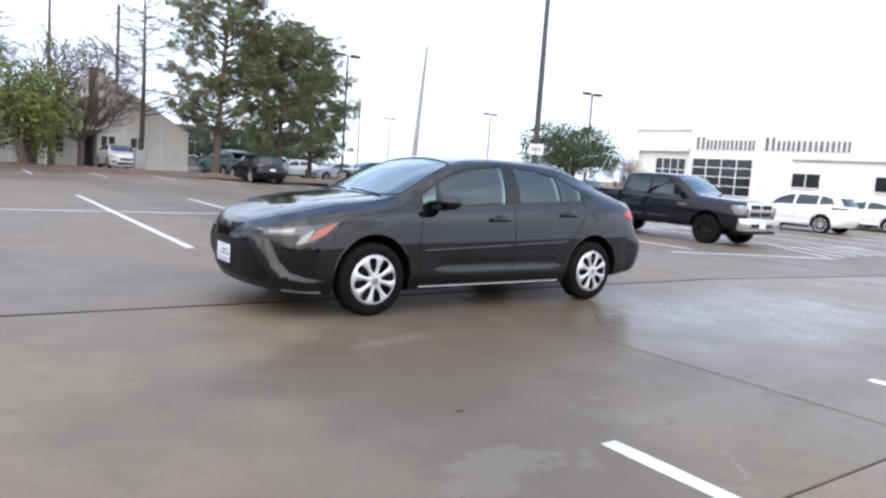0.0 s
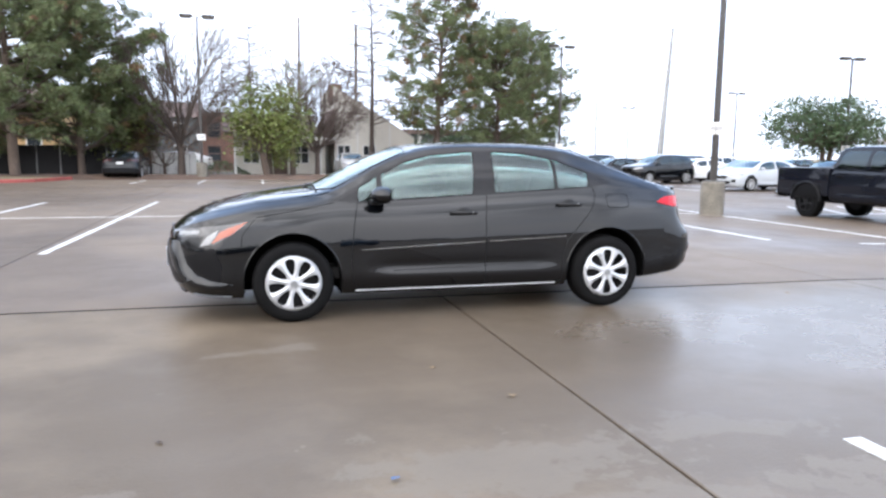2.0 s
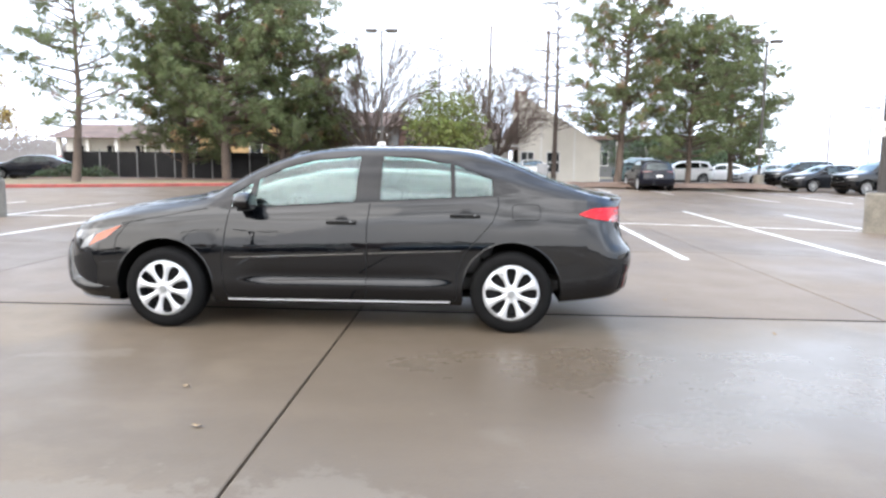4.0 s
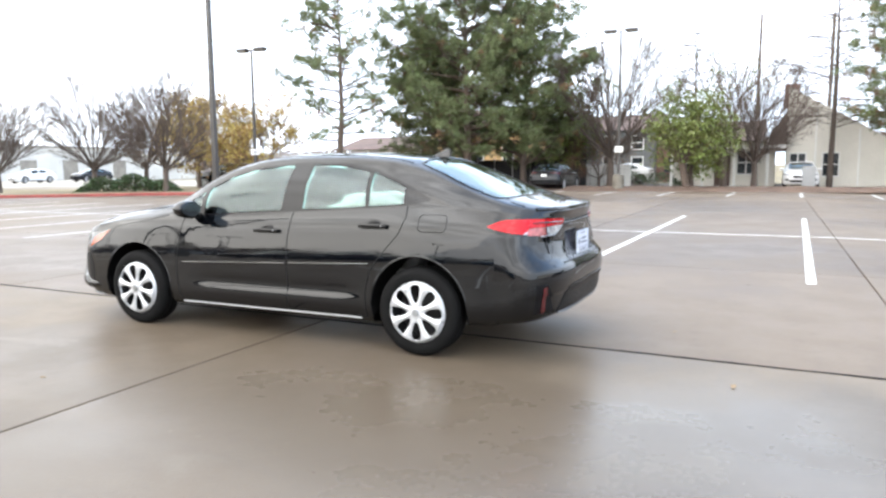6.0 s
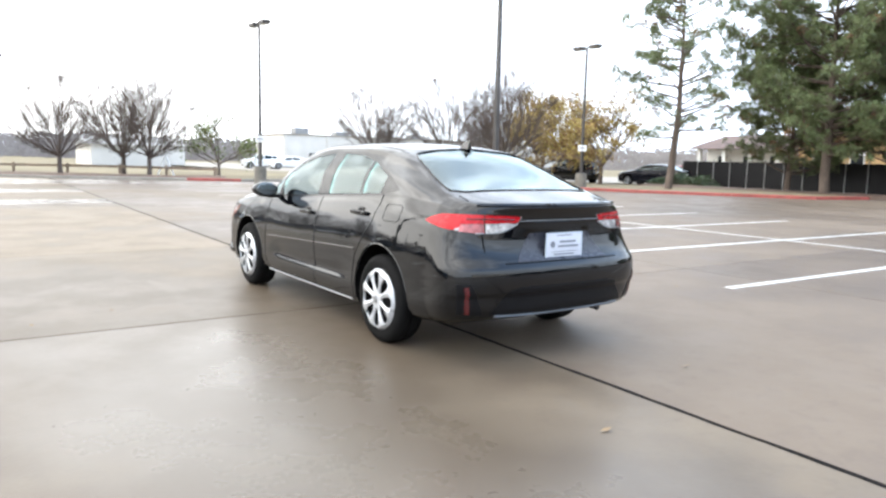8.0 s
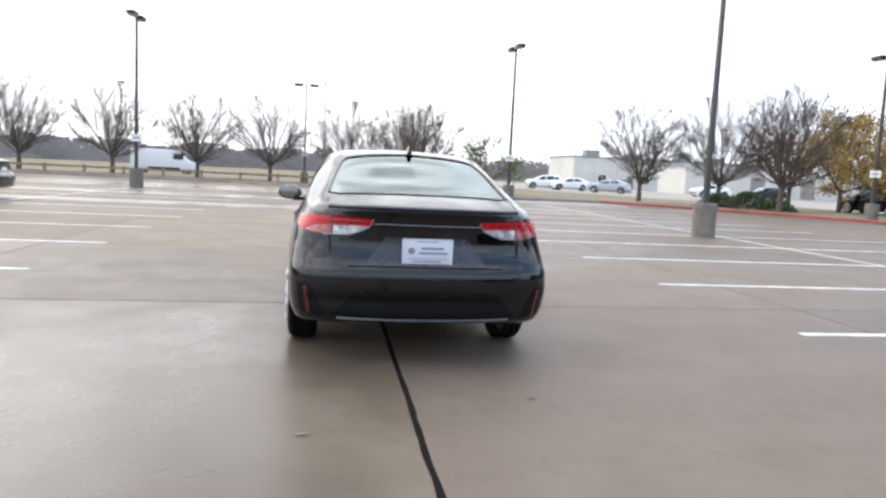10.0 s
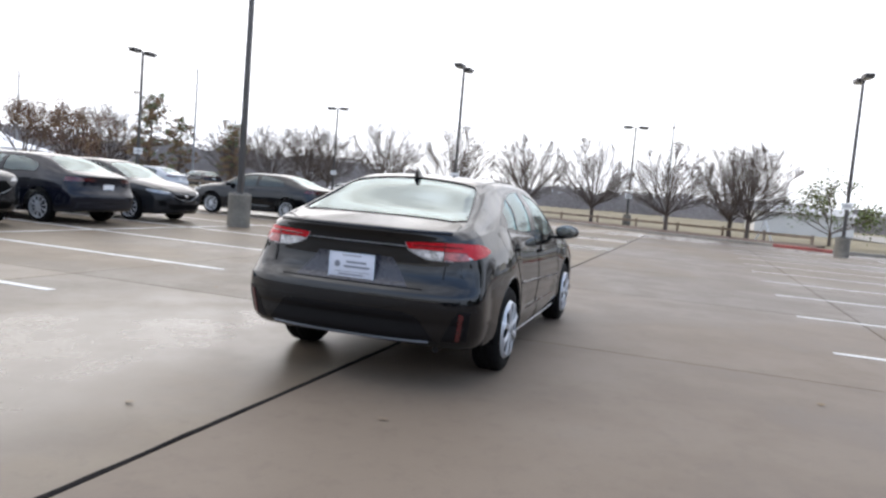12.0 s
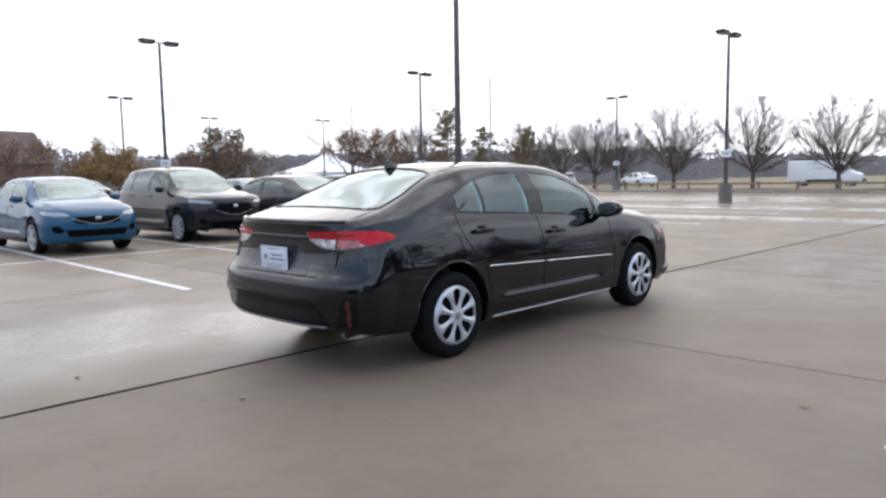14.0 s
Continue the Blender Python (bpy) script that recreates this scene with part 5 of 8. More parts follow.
def soil_strip():
    rnd = random.Random(4)
    nx, ny = 60, 8
    vs, fs = [], []
    for j in range(ny):
        for i in range(nx):
            x, y = -24 + 41 * i / (nx - 1), 31.2 + 8 * j / (ny - 1)
            h = 0.16 * math.sin(math.pi * min(1, j / 4)) + rnd.uniform(0, 0.05)
            vs.append((x, y + (rnd.uniform(-.25, .15) if j == 0 else 0), 0.004 if j == 0 else h + 0.02))
    for j in range(ny - 1):
        for i in range(nx - 1):
            a = j * nx + i
            fs.append((a, a + 1, a + nx + 1, a + nx))
    tagged(mesh_part("planting_strip", vs, fs, SOIL, smooth=True), label="bare planting strip with dark leaf litter", category="soil", kind="structure")
    sheet("side_street", [(-26, 39.2, -0.02), (17.2, 39.2, -0.02), (17.2, 48, -0.02), (-26, 48, -0.02)], ASPHALT, label="grey asphalt lane behind the trees", category="road", kind="structure")
    sheet("far_street", [(-260, -170, -0.1), (-95, -170, -0.1), (-95, -160, -0.1), (-260, -160, -0.1)], ASPHALT, label="distant asphalt road", category="road", kind="structure")
    sheet("neighbour_lot", [(-140, 22, -0.06), (-34, 22, -0.06), (-30, 60, -0.06), (-140, 60, -0.06)], CURB_GREY, label="pale paved yard by the low white building", category="yard", kind="structure")


mesh_part("pavement_bed", [lot(17.5, 31.5, -0.02), lot(75, 31.5, -0.02), lot(75, 62, -0.02), lot(17.5, 62, -0.02)], [(0, 1, 2, 3)], JOINT, PAVE)
lines()
verge()
mulch_bed()
soil_strip()


# ---- lamp posts ----
def lamp_post(h=7.35):
    post = empty("lamp_post", label="tall dark bronze parking lot lamp post on a concrete base", category="lamp post", group="parking lot lamp posts")
    part("concrete_base", turned([(0.001, 0), (0.285, 0), (0.285, 0.80), (0.26, 0.83), (0.001, 0.83)], 28, "Z"), BASE_CONC, post, "stained round concrete base")
    part("base_plate", boxed(-.17, .17, -.17, .17, .83, .86, .006), BRONZE, post)
    pole = bmesh.new()
    vs = box(pole, -.065, .065, -.065, .065, .86, h, 0.012)
    for v in vs:
        if v.co.z > 2:
            v.co.x *= 0.72
            v.co.y *= 0.72
    part("pole", pole, BRONZE, post, "square dark bronze pole")
    for s in (-1, 1):
        head = bmesh.new()
        vs = box(head, s * .22 if s > 0 else -.86, .86 if s > 0 else -.22, -.19, .19, h - .10, h + .08, 0.03)
        for v in vs:
            if v.co.z < h:
                v.co.x = s * .54 + (v.co.x - s * .54) * 0.86
                v.co.y *= 0.86
        hd = part("lamp_head", head, BRONZE, post, "shoebox lamp head")
        part("lens", boxed(s * .54 - .25, s * .54 + .25, -.13, .13, h - .112, h - .101), LENS, hd)
        arm = bmesh.new()
        rod(arm, (s * .03, 0, h - .02), (s * .24, 0, h - .01), 0.028, 0.028, 8)
        part("arm", arm, BRONZE, post)
    return post


def post_sign(post, z=2.1, yaw=0):
    sg = part("post_sign", boxed(-.21, .21, -.076, -.068, z - .15, z + .15, 0.002), SIGN_WHITE, post, "small white notice plate")
    ink = bmesh.new()
    box(ink, -.15, .15, -.0785, -.0765, z - .05, z + .06)
    part("notice_print", ink, NOTICE_INK, sg, smooth=False)
    sg.rotation_euler.z = radians(yaw)


POSTS = [(9.45, 8.75, 0, 7.6), (-9.62, 9.0, 0, 7.6), (-9.0, -8.6, 0, 7.6), (-26.6, 8.6, 4, 7.35), (-25.7, -8.2, -4, 7.2), (-23.6, -24.9, 0, 7.2), (-9.0, -26.0, 0, 7.3), (-15.8, -47.2, 0, 7.3), (-28.7, -58.8, 0, 7.3),
         (-39.2, -55.1, 0, 7.3), (-42.5, -23.3, 88, 7.0), (-44.5, -1.35, 88, 6.9), (-20.3, 23.3, 0, 7.15), (-3.92, 32.1, 0, 8.1), (17.2, 34.8, 2, 8.2), (33.2, 28.7, 0, 7.4), (41.3, 49.5, 0, 7.3), (42.4, 70.4, 0, 7.3)]


BLANK_POSTS = ((-9.62, 9.0), (-9.0, -8.6))  # no notice on these


def posts():
    first = {}
    for x, y, yaw, h in POSTS:
        at = pose(x, y, fall(x), 0, 0, yaw)
        if h not in first:
            p = first[h] = lamp_post(h)
            post_sign(p, 2.13)
            p.matrix_basis = at
        else:
            p = copy_thing(first[h], at)
        for c in list(p.children):
            if c.name.startswith("post_sign") and (x, y) in BLANK_POSTS:
                for o in (*c.children, c):
                    bpy.data.objects.remove(o)
            elif c.name.startswith("post_sign"):  # notices face the middle of the lot
                c.rotation_euler.z = math.atan2(-3 - y, 3 - x) + radians(90 - yaw)


posts()

# ---- trees ----
class Limbs:
    """Gathers tapered limbs and loose leaves into plain vertex lists."""

    def __init__(self, seed):
        self.v, self.f, self.lv, self.lf, self.rnd, self.stem = [], [], [], [], random.Random(seed), 0

    def limb(self, a, b, r0, r1, n=5):
        q = (b - a).to_track_quat("Z", "Y")
        k = len(self.v)
        for p, r in ((a, r0), (b, r1)):
            for i in range(n):
                t = 2 * math.pi * i / n
                self.v.append(p + q @ Vector((r * math.cos(t), r * math.sin(t), 0)))
        for i in range(n):
            self.f.append((k + i, k + (i + 1) % n, k + n + (i + 1) % n, k + n + i))

    def leaf(self, p, size, thin=0.6, droop=0.0):
        r = self.rnd
        d = Vector((r.gauss(0, 1), r.gauss(0, 1), r.gauss(0, 0.8) - droop)).normalized()
        s = d.cross(Vector((r.gauss(0, 1), r.gauss(0, 1), r.gauss(0, 1)))).normalized() * size * thin * 0.5
        k = len(self.lv)
        tip = p + d * size
        mid = p + d * size * 0.5
        self.lv += [p, mid - s, tip, mid + s]
        self.lf.append((k, k + 1, k + 2, k + 3))

    def tuft(self, c, size, n):
        """A rounded spray of needles that radiate from a twig's end."""
        r = self.rnd
        for _ in range(n):
            d = Vector((r.gauss(0, 1), r.gauss(0, 1), r.gauss(.35, .75))).normalized()
            s = d.cross(Vector((r.gauss(0, 1), r.gauss(0, 1), r.gauss(0, 1)))).normalized() * size * .058
            a, b = c + d * size * r.uniform(0, .3), c + d * size * r.uniform(.75, 1.1)
            k = len(self.lv)
            self.lv += [a, a.lerp(b, .55) - s, b, a.lerp(b, .55) + s]
            self.lf.append((k, k + 1, k + 2, k + 3))

    def grow(self, p, d, length, r, depth, spread, up, leaves=None):
        rnd = self.rnd
        n = 3 if depth > 2 else 2
        for i in range(n):
            d = (d + Vector((rnd.gauss(0, .10), rnd.gauss(0, .10), rnd.gauss(0, .06) + up * 0.10))).normalized()
            q = p + d * length / n
            self.limb(p, q, r * (1 - .22 * i / n), r * (1 - .22 * (i + 1) / n), 5 if depth > 3 else (4 if depth > 1 else 3))
            p = q
            if depth > 0 and i < n - 1 and rnd.random() < 0.42:
                self.grow(p, self.bend(d, spread * 1.15, up), length * rnd.uniform(.55, .75), r * .5, depth - 1, spread, up, leaves)
        if leaves and depth <= 1:
            for _ in range(leaves[0]):
                self.leaf(p + Vector((rnd.gauss(0, .18), rnd.gauss(0, .18), rnd.gauss(0, .18))), leaves[1] * rnd.uniform(.7, 1.3))
        if depth > 0:
            for _ in range(2 if rnd.random() < .6 else 3):
                self.grow(p, self.bend(d, spread, up), length * rnd.uniform(.62, .84), r * .62, depth - 1, spread, up, leaves)

    def bend(self, d, spread, up):
        r = self.rnd
        a = d.cross(Vector((r.gauss(0, 1), r.gauss(0, 1), r.gauss(0, 1)))).normalized()
        return (d + a * spread * r.uniform(.5, 1.1) + Vector((0, 0, up * .12))).normalized()

    def build(self, thing, wood, leaf_mat=None, crown_label=""):
        n = self.stem
        mesh_part("trunk", self.v[:n], [f for f in self.f if max(f) < n], wood, thing, smooth=True)
        mesh_part("branchwork", self.v[n:], [tuple(i - n for i in f) for f in self.f if min(f) >= n], wood, thing, smooth=True)
        if self.lf:
            mesh_part("crown", self.lv, self.lf, leaf_mat, thing, crown_label)


def bare_tree(seed, h=6.0, label="leafless winter tree with a vase-shaped crown of fine twigs", lean=1.0):
    """A short trunk that breaks into many straight rising limbs; every limb ends on a rounded crown."""
    L = Limbs(seed)
    r = L.rnd
    t = empty("bare_tree", label=label, category="tree", group="bare trees round the lot")
    k = h / 6
    top = h * .23
    L.limb(Vector((0, 0, -.2)), Vector((0.02, 0, top * .5)), .17 * k, .13 * k, 8)
    L.limb(Vector((0.02, 0, top * .5)), Vector((0, .03, top)), .13 * k, .12 * k, 8)
    L.stem = len(L.v)
    ctr, rx, rz = Vector((0, 0, h * .60)), h * .47 * lean, h * .40

    def reach(p, d):
        """How far the crown's rounded surface lies from p along d."""
        q, e = Vector(((p.x - ctr.x) / rx, (p.y - ctr.y) / rx, (p.z - ctr.z) / rz)), Vector((d.x / rx, d.y / rx, d.z / rz))
        a, b, c = e.dot(e), q.dot(e), q.dot(q) - 1
        return max(.05, (-b + math.sqrt(max(0.0, b * b - a * c))) / a)

    def shoot(p, d, ln, r0, r1, segs, n, curl):
        pts = [p]
        for i in range(segs):
            d = (d + Vector((r.gauss(0, curl), r.gauss(0, curl), r.gauss(.02, curl)))).normalized()
            q = p + d * ln / segs
            L.limb(p, q, r0 + (r1 - r0) * i / segs, r0 + (r1 - r0) * (i + 1) / segs, n)
            p = q
            pts.append(p)
        return pts, d

    for i in range(19):
        a = 2 * math.pi * i * .382 + r.uniform(-.3, .3)
        el = radians(84 - 64 * ((i + .5) / 19) ** .8 + r.uniform(-6, 6))
        d = Vector((math.cos(a) * math.cos(el), math.sin(a) * math.cos(el), math.sin(el)))
        p = Vector((0, 0, top * r.uniform(.72, 1.0)))
        ln = reach(p, d) * r.uniform(.86, 1.10)
        pts, d = shoot(p, d, ln, .048 * k, .007 * k, 5, 5, .05)
        for _ in range(11):
            f = r.uniform(.15, .92)
            b = pts[min(4, int(f * 5))].lerp(pts[min(5, int(f * 5) + 1)], f * 5 % 1)
            e = turned_off(r, d, .66)
            m = min(reach(b, e) * r.uniform(.75, 1.12), h * .34)
            sub, e = shoot(b, e, m, .016 * k, .006 * k, 3, 4, .07)
            for _ in range(12):
                g = r.uniform(.2, 1)
                c = sub[min(2, int(g * 3))].lerp(sub[min(3, int(g * 3) + 1)], g * 3 % 1)
                u = turned_off(r, e, .78)
                shoot(c, u, min(reach(c, u) + h * .02, h * r.uniform(.06, .14)), .0075 * k, .0040 * k, 2, 3, .10)
    L.build(t, TWIG)
    return t


def turned_off(r, d, spread):
    """A direction a little off d, tending upwards."""
    a = d.cross(Vector((r.gauss(0, 1), r.gauss(0, 1), r.gauss(0, 1)))).normalized()
    return (d + a * spread * r.uniform(.6, 1.2) + Vector((0, 0, .10))).normalized()


def leafy_tree(seed, h, leaf_mat, label, crown=1.0, leaves=(9, .16), trunk=.25, depth=3, wood=None, spread=.6, group="leafy trees"):
    L = Limbs(seed)
    r = L.rnd
    t = empty("leafy_tree", label=label, category="tree", group=group)
    top = h * trunk
    L.limb(Vector((0, 0, -.2)), Vector((0, 0, top)), .15 * h / 6, .12 * h / 6, 8)
    L.stem = len(L.v)
    n = 8
    for i in range(n):
        a = 2 * math.pi * i / n + r.uniform(-.3, .3)
        el = r.uniform(.35, 1.2) if i else 1.5
        d = Vector((math.cos(a) * math.cos(el) * crown, math.sin(a) * math.cos(el) * crown, math.sin(el))).normalized()
        L.grow(Vector((0, 0, top * r.uniform(.8, 1.0))), d, h * .26 * r.uniform(.8, 1.1), .05 * h / 6, depth, spread, .5, leaves)
    L.build(t, wood or BARK, leaf_mat)
    return t


def dense_tree(seed, w, h, base, leaf_mat, label, clumps=170, leaves=52, size=.17, stems=1):
    """A full crown of leaf clumps on limbs that fan out from one or more stems."""
    L = Limbs(seed)
    r = L.rnd
    t = empty("leafy_tree", label=label, category="tree", group="leafy trees")
    forks = []
    for i in range(stems):
        foot = Vector((r.uniform(-.25, .25) * (stems > 1), r.uniform(-.25, .25) * (stems > 1), -.2))
        fork = Vector((foot.x * 2.2, foot.y * 2.2, base + .18 * (h - base)))
        L.limb(foot, fork, .055 * h / stems ** .5, .038 * h / stems ** .5, 8)
        forks.append(fork)
    L.stem = len(L.v)
    lobes = [(r.uniform(0, 6.28), r.uniform(.75, 1.12)) for _ in range(9)]
    for i in range(clumps):
        a, u = r.uniform(0, 2 * math.pi), r.uniform(-1, 1)
        k = r.random() ** .38
        bulge = max(q * (0.72 + .28 * math.cos(a - b)) for b, q in lobes) * r.uniform(.88, 1.06)
        z = base + (h - base) * (.5 + .5 * u * k * min(1.0, bulge))
        ring = math.sqrt(max(0.0, 1 - u * u)) * k * bulge
        c = Vector((w / 2 * ring * math.cos(a), w / 2 * ring * math.sin(a), z))
        f = min(forks, key=lambda p: (p - c).length)
        mid = f.lerp(c, .55) + Vector((r.gauss(0, .12), r.gauss(0, .12), .12))
        L.limb(f, mid, .030, .018, 4)
        L.limb(mid, c, .018, .006, 3)
        s = r.uniform(.20, .42)
        for _ in range(int(leaves * r.uniform(.5, 1.3))):
            L.leaf(c + Vector((r.gauss(0, s), r.gauss(0, s), r.gauss(0, s * .7))), size * r.uniform(.6, 1.3))
    L.build(t, BARK, leaf_mat)
    return t


def pine_tree(seed, h, reach, low=.22, clumps=1.0, brown=0.0, label="tall dark green pine with uneven clumped limbs"):
    """A trunk with whorls of rising limbs; each limb bears tufts of long needles."""
    L, B = Limbs(seed), Limbs(seed + 50)
    r = L.rnd
    t = empty("pine_tree", label=label, category="tree", group="pines along the planting strip")
    p, lean = Vector((0, 0, -.2)), Vector((r.uniform(-.03, .03), r.uniform(-.03, .03), 1))
    spine = [p.copy()]
    for i in range(10):
        p = p + (lean + Vector((r.gauss(0, .03), r.gauss(0, .03), 0))).normalized() * (h / 10)
        spine.append(p.copy())
    for i in range(10):
        L.limb(spine[i], spine[i + 1], .20 * h / 10 * (1 - i / 10.5), .20 * h / 10 * (1 - (i + 1) / 10.5), 8)
    L.stem = len(L.v)
    n = int(112 * clumps)
    for i in range(n):
        f = low + (1 - low) * (i + r.uniform(0, 1)) / n
        k = min(9, int(f * 10))
        base = spine[k].lerp(spine[k + 1], f * 10 - k)
        a = r.uniform(0, 2 * math.pi)
        env = math.sin(math.pi * min(1, (1.02 - f) / (1.02 - low) * .70 + .05)) ** .7
        ln = reach * env * r.uniform(.55, 1.15)
        d = Vector((math.cos(a), math.sin(a), r.uniform(.05, .5) + .3 * (f - .5)))
        q = base.copy()
        segs = max(3, int(ln / .45))
        for s in range(segs):
            d = (d.normalized() + Vector((r.gauss(0, .12), r.gauss(0, .12), r.gauss(.04, .08))))
            nq = q + d.normalized() * ln / segs
            L.limb(q, nq, .05 * (1 - s / segs) + .012, .05 * (1 - (s + 1) / segs) + .010, 4)
            q = nq
            if s >= segs * .3:
                for _ in range(r.choice((3, 3, 4) if reach > 4.7 else (2, 3, 3)) if clumps > .6 else r.choice((2, 2, 3))):
                    c = q + Vector((r.gauss(0, .34), r.gauss(0, .34), r.gauss(.12, .20)))
                    L.limb(q, c, .012, .006, 3)
                    (B if r.random() < brown else L).tuft(c, r.uniform(.24, .42), 52)
    L.build(t, BARK, NEEDLE)
    if B.lf:
        mesh_part("dead_needles", B.lv, B.lf, NEEDLE_BROWN, t, "browning needles")
    return t


def bald_conifer(seed, h):
    """A slim leafless conifer with short drooping side twigs."""
    L = Limbs(seed)
    r = L.rnd
    t = empty("bare_conifer", label="slim leafless conifer with short side twigs", category="tree")
    L.limb(Vector((0, 0, -.2)), Vector((.1, 0, h * .5)), .17, .10, 8)
    L.limb(Vector((.1, 0, h * .5)), Vector((0, 0, h)), .10, .015, 6)
    L.stem = len(L.v)
    for i in range(150):
        f = r.uniform(.24, .98)
        a = r.uniform(0, 6.3)
        d = Vector((math.cos(a), math.sin(a), r.uniform(-.1, .5))).normalized()
        L.grow(Vector((.05, 0, h * f)), d, (1.05 - f) * h * .19 + .35, .024, 2, .5, -.1)
    L.build(t, TWIG)
    return t


def shrub(seed, w, h, leaf_mat, label, n=2600, size=.12):
    L = Limbs(seed)
    r = L.rnd
    t = empty("shrub", label=label, category="shrub")
    for i in range(30):
        a, k = r.uniform(0, 6.3), r.uniform(.2, .9)
        L.limb(Vector((r.uniform(-w * .3, w * .3), r.uniform(-.2, .2), 0)), Vector((w * .5 * k * math.cos(a), .5 * k * math.sin(a), h * r.uniform(.5, .9))), .025, .008, 4)
    for i in range(n):
        x, y = r.uniform(-1, 1), r.uniform(-1, 1)
        z = r.random() ** .6
        edge = (1 - abs(x) ** 3) * (.82 + .18 * math.sin(x * 9 + seed))
        L.leaf(Vector((x * w / 2, y * .55, z * h * edge)), size * r.uniform(.6, 1.3))
    L.build(t, BARK, leaf_mat)
    return t


def plant(maker, spots):
    """Builds one and copies it to the other spots: (x, y, turn, size)."""
    x, y, a, s = spots[0]
    maker.matrix_basis = pose(x, y, 0.05, 0, 0, a)
    maker.scale = (s, s, s)
    for x, y, a, s in spots[1:]:
        c = copy_thing(maker, pose(x, y, 0.05, 0, 0, a))
        c.scale = (s, s, s)


def trees():
    plant(bare_tree(1, 6.0), [(-39.2, 5.0, 0, .95), (-43.2, -8.4, 80, 1.0), (-45.5, -20.2, 200, 1.08), (-34.4, 19.2, 130, 1.05), (-37.0, 31.5, 300, 1.2), (-62, -34, 70, 1.15)])
    plant(bare_tree(2, 5.8), [(-42.6, -3.6, 30, 1.0), (-45.0, -14.2, 150, 1.1), (-36.5, 1.4, 260, .92), (-31.2, 22.6, 10, 1.1), (-56, -42, 10, 1.2), (-30.8, -62, 200, 1.1)])
    plant(bare_tree(3, 5.9), [(-35.9, 5.7, 60, .92), (-26.4, 23.2, 20, 1.12), (-47, -28, 100, 1.05), (-52.5, -35, 310, 1.1), (-48, -50, 44, 1.2)])
    # large bare tree with a pale trunk in the planting strip
    plant(bare_tree(9, 9.0, "large leafless tree spreading over the planting strip"), [(-5.3, 36.6, 0, 1.0)])
    plant(bare_tree(12, 6.6), [(2.4, 37.0, 20, 1.05)])
    plant(pine_tree(21, 13.0, 5.4, .14, 1.05, .03), [(-12.6, 32.6, 0, 1.0)])
    plant(pine_tree(26, 11.0, 4.8, .12, .95, .05, "bushy olive-green pine beside a taller one"), [(-10.2, 35.4, 120, .95), (-16.2, 35.5, 40, .8)])
    plant(pine_tree(22, 13.0, 3.7, .20, 1.05, .16, "tall pine with some browning limbs"), [(9.6, 36.6, 40, .95)])
    plant(pine_tree(23, 11.6, 4.6, .16, 1.15, .03), [(14.0, 37.4, 0, .82)])
    plant(pine_tree(27, 9.5, 3.4, .16, .9, .03, "smaller pine at the end of the row"), [(17.6, 40.4, 80, 1.0)])
    plant(pine_tree(24, 11.4, 3.4, .26, .42, .12, "thin old pine with sparse bent limbs"), [(-18.7, 28.2, 0, 1.0)])
    plant(dense_tree(31, 4.5, 5.2, .5, LEAF_GREEN, "dense small tree with yellow-green leaves down to the ground", 150, 60, .17, 3), [(-0.4, 33.4, 0, 1.0), (-8.4, 38.6, 90, 1.1)])
    plant(leafy_tree(32, 6.2, LEAF_GOLD, "golden autumn tree with thinning leaves", 1.1, (7, .17), .2, spread=.65, depth=4), [(-27.2, 32.2, 0, 1.0), (-31.8, 31.2, 120, 1.05), (-35.0, 36.0, 60, 1.15)])
    plant(dense_tree(33, 8.0, 5.2, 1.25, LEAF_OAK, "broad dark evergreen oak with a domed crown", 240, 60, .18, 2), [(33.4, 30.6, 0, 1.0)])
    plant(leafy_tree(34, 5.6, LEAF_RUST, "rust-brown oak keeping dead leaves", 1.2, (24, .105), .12), [(-9.4, -47.8, 0, 1.0), (-31.0, -56, 40, 1.05), (-26.5, -59, 100, .95), (-37, 38, 10, .8), (38.5, 30.2, 0, .7), (-6.4, 38.6, 200, .72), (-4.0, -52.5, 20, 1.15), (-41, -47, 30, 1.4), (-40.5, -52.0, 80, 1.45)])
    plant(leafy_tree(35, 4.6, LEAF_OCHRE, "bushy ochre autumn tree", 1.3, (40, .12), .08), [(-13.6, -46.6, 0, 1.1), (-16.5, -47.6, 140, .95)])
    plant(leafy_tree(36, 4.0, LEAF_GREEN, "small half-bare tree with olive leaves", 1.2, (7, .15), .2), [(-38.0, 10.2, 0, 1.05)])
    plant(pine_tree(25, 8.0, 2.0, .1, .5, .72, "slender russet conifer far across the lot"), [(-39.5, -38, 0, .85), (-33.5, -63, 50, .8), (-28.2, -57.5, 90, .75), (-49, -37, 30, .7), (-64, -55, 100, .9)])
    plant(leafy_tree(37, 7.6, LEAF_GREEN, "slender half-bare tree with a few olive leaves", .55, (2, .13), .3), [(.9, 36.2, 0, 1.0)])
    plant(dense_tree(38, 5.6, 3.4, .2, LEAF_OAK, "dark evergreen thicket behind the pines", 110, 46, .18, 3), [(13.2, 47.5, 0, 1.0), (17.8, 49.5, 70, 1.1), (22.6, 52.5, 140, 1.05)])
    plant(bald_conifer(41, 12.6), [(6.2, 40.0, 0, 1.0), (-1.4, 43, 50, .78)])
    shrub(51, 5.4, 1.0, LEAF_OAK, "clipped dark green-brown hedge by the kerb", 6500).matrix_basis = pose(-28.3, 22.4, .1, 0, 0, 35)
    shrub(52, 8, 1.1, LEAF_OAK, "clipped dark green hedge").matrix_basis = pose(-5.5, 41.5, 0, 0, 0, 0)
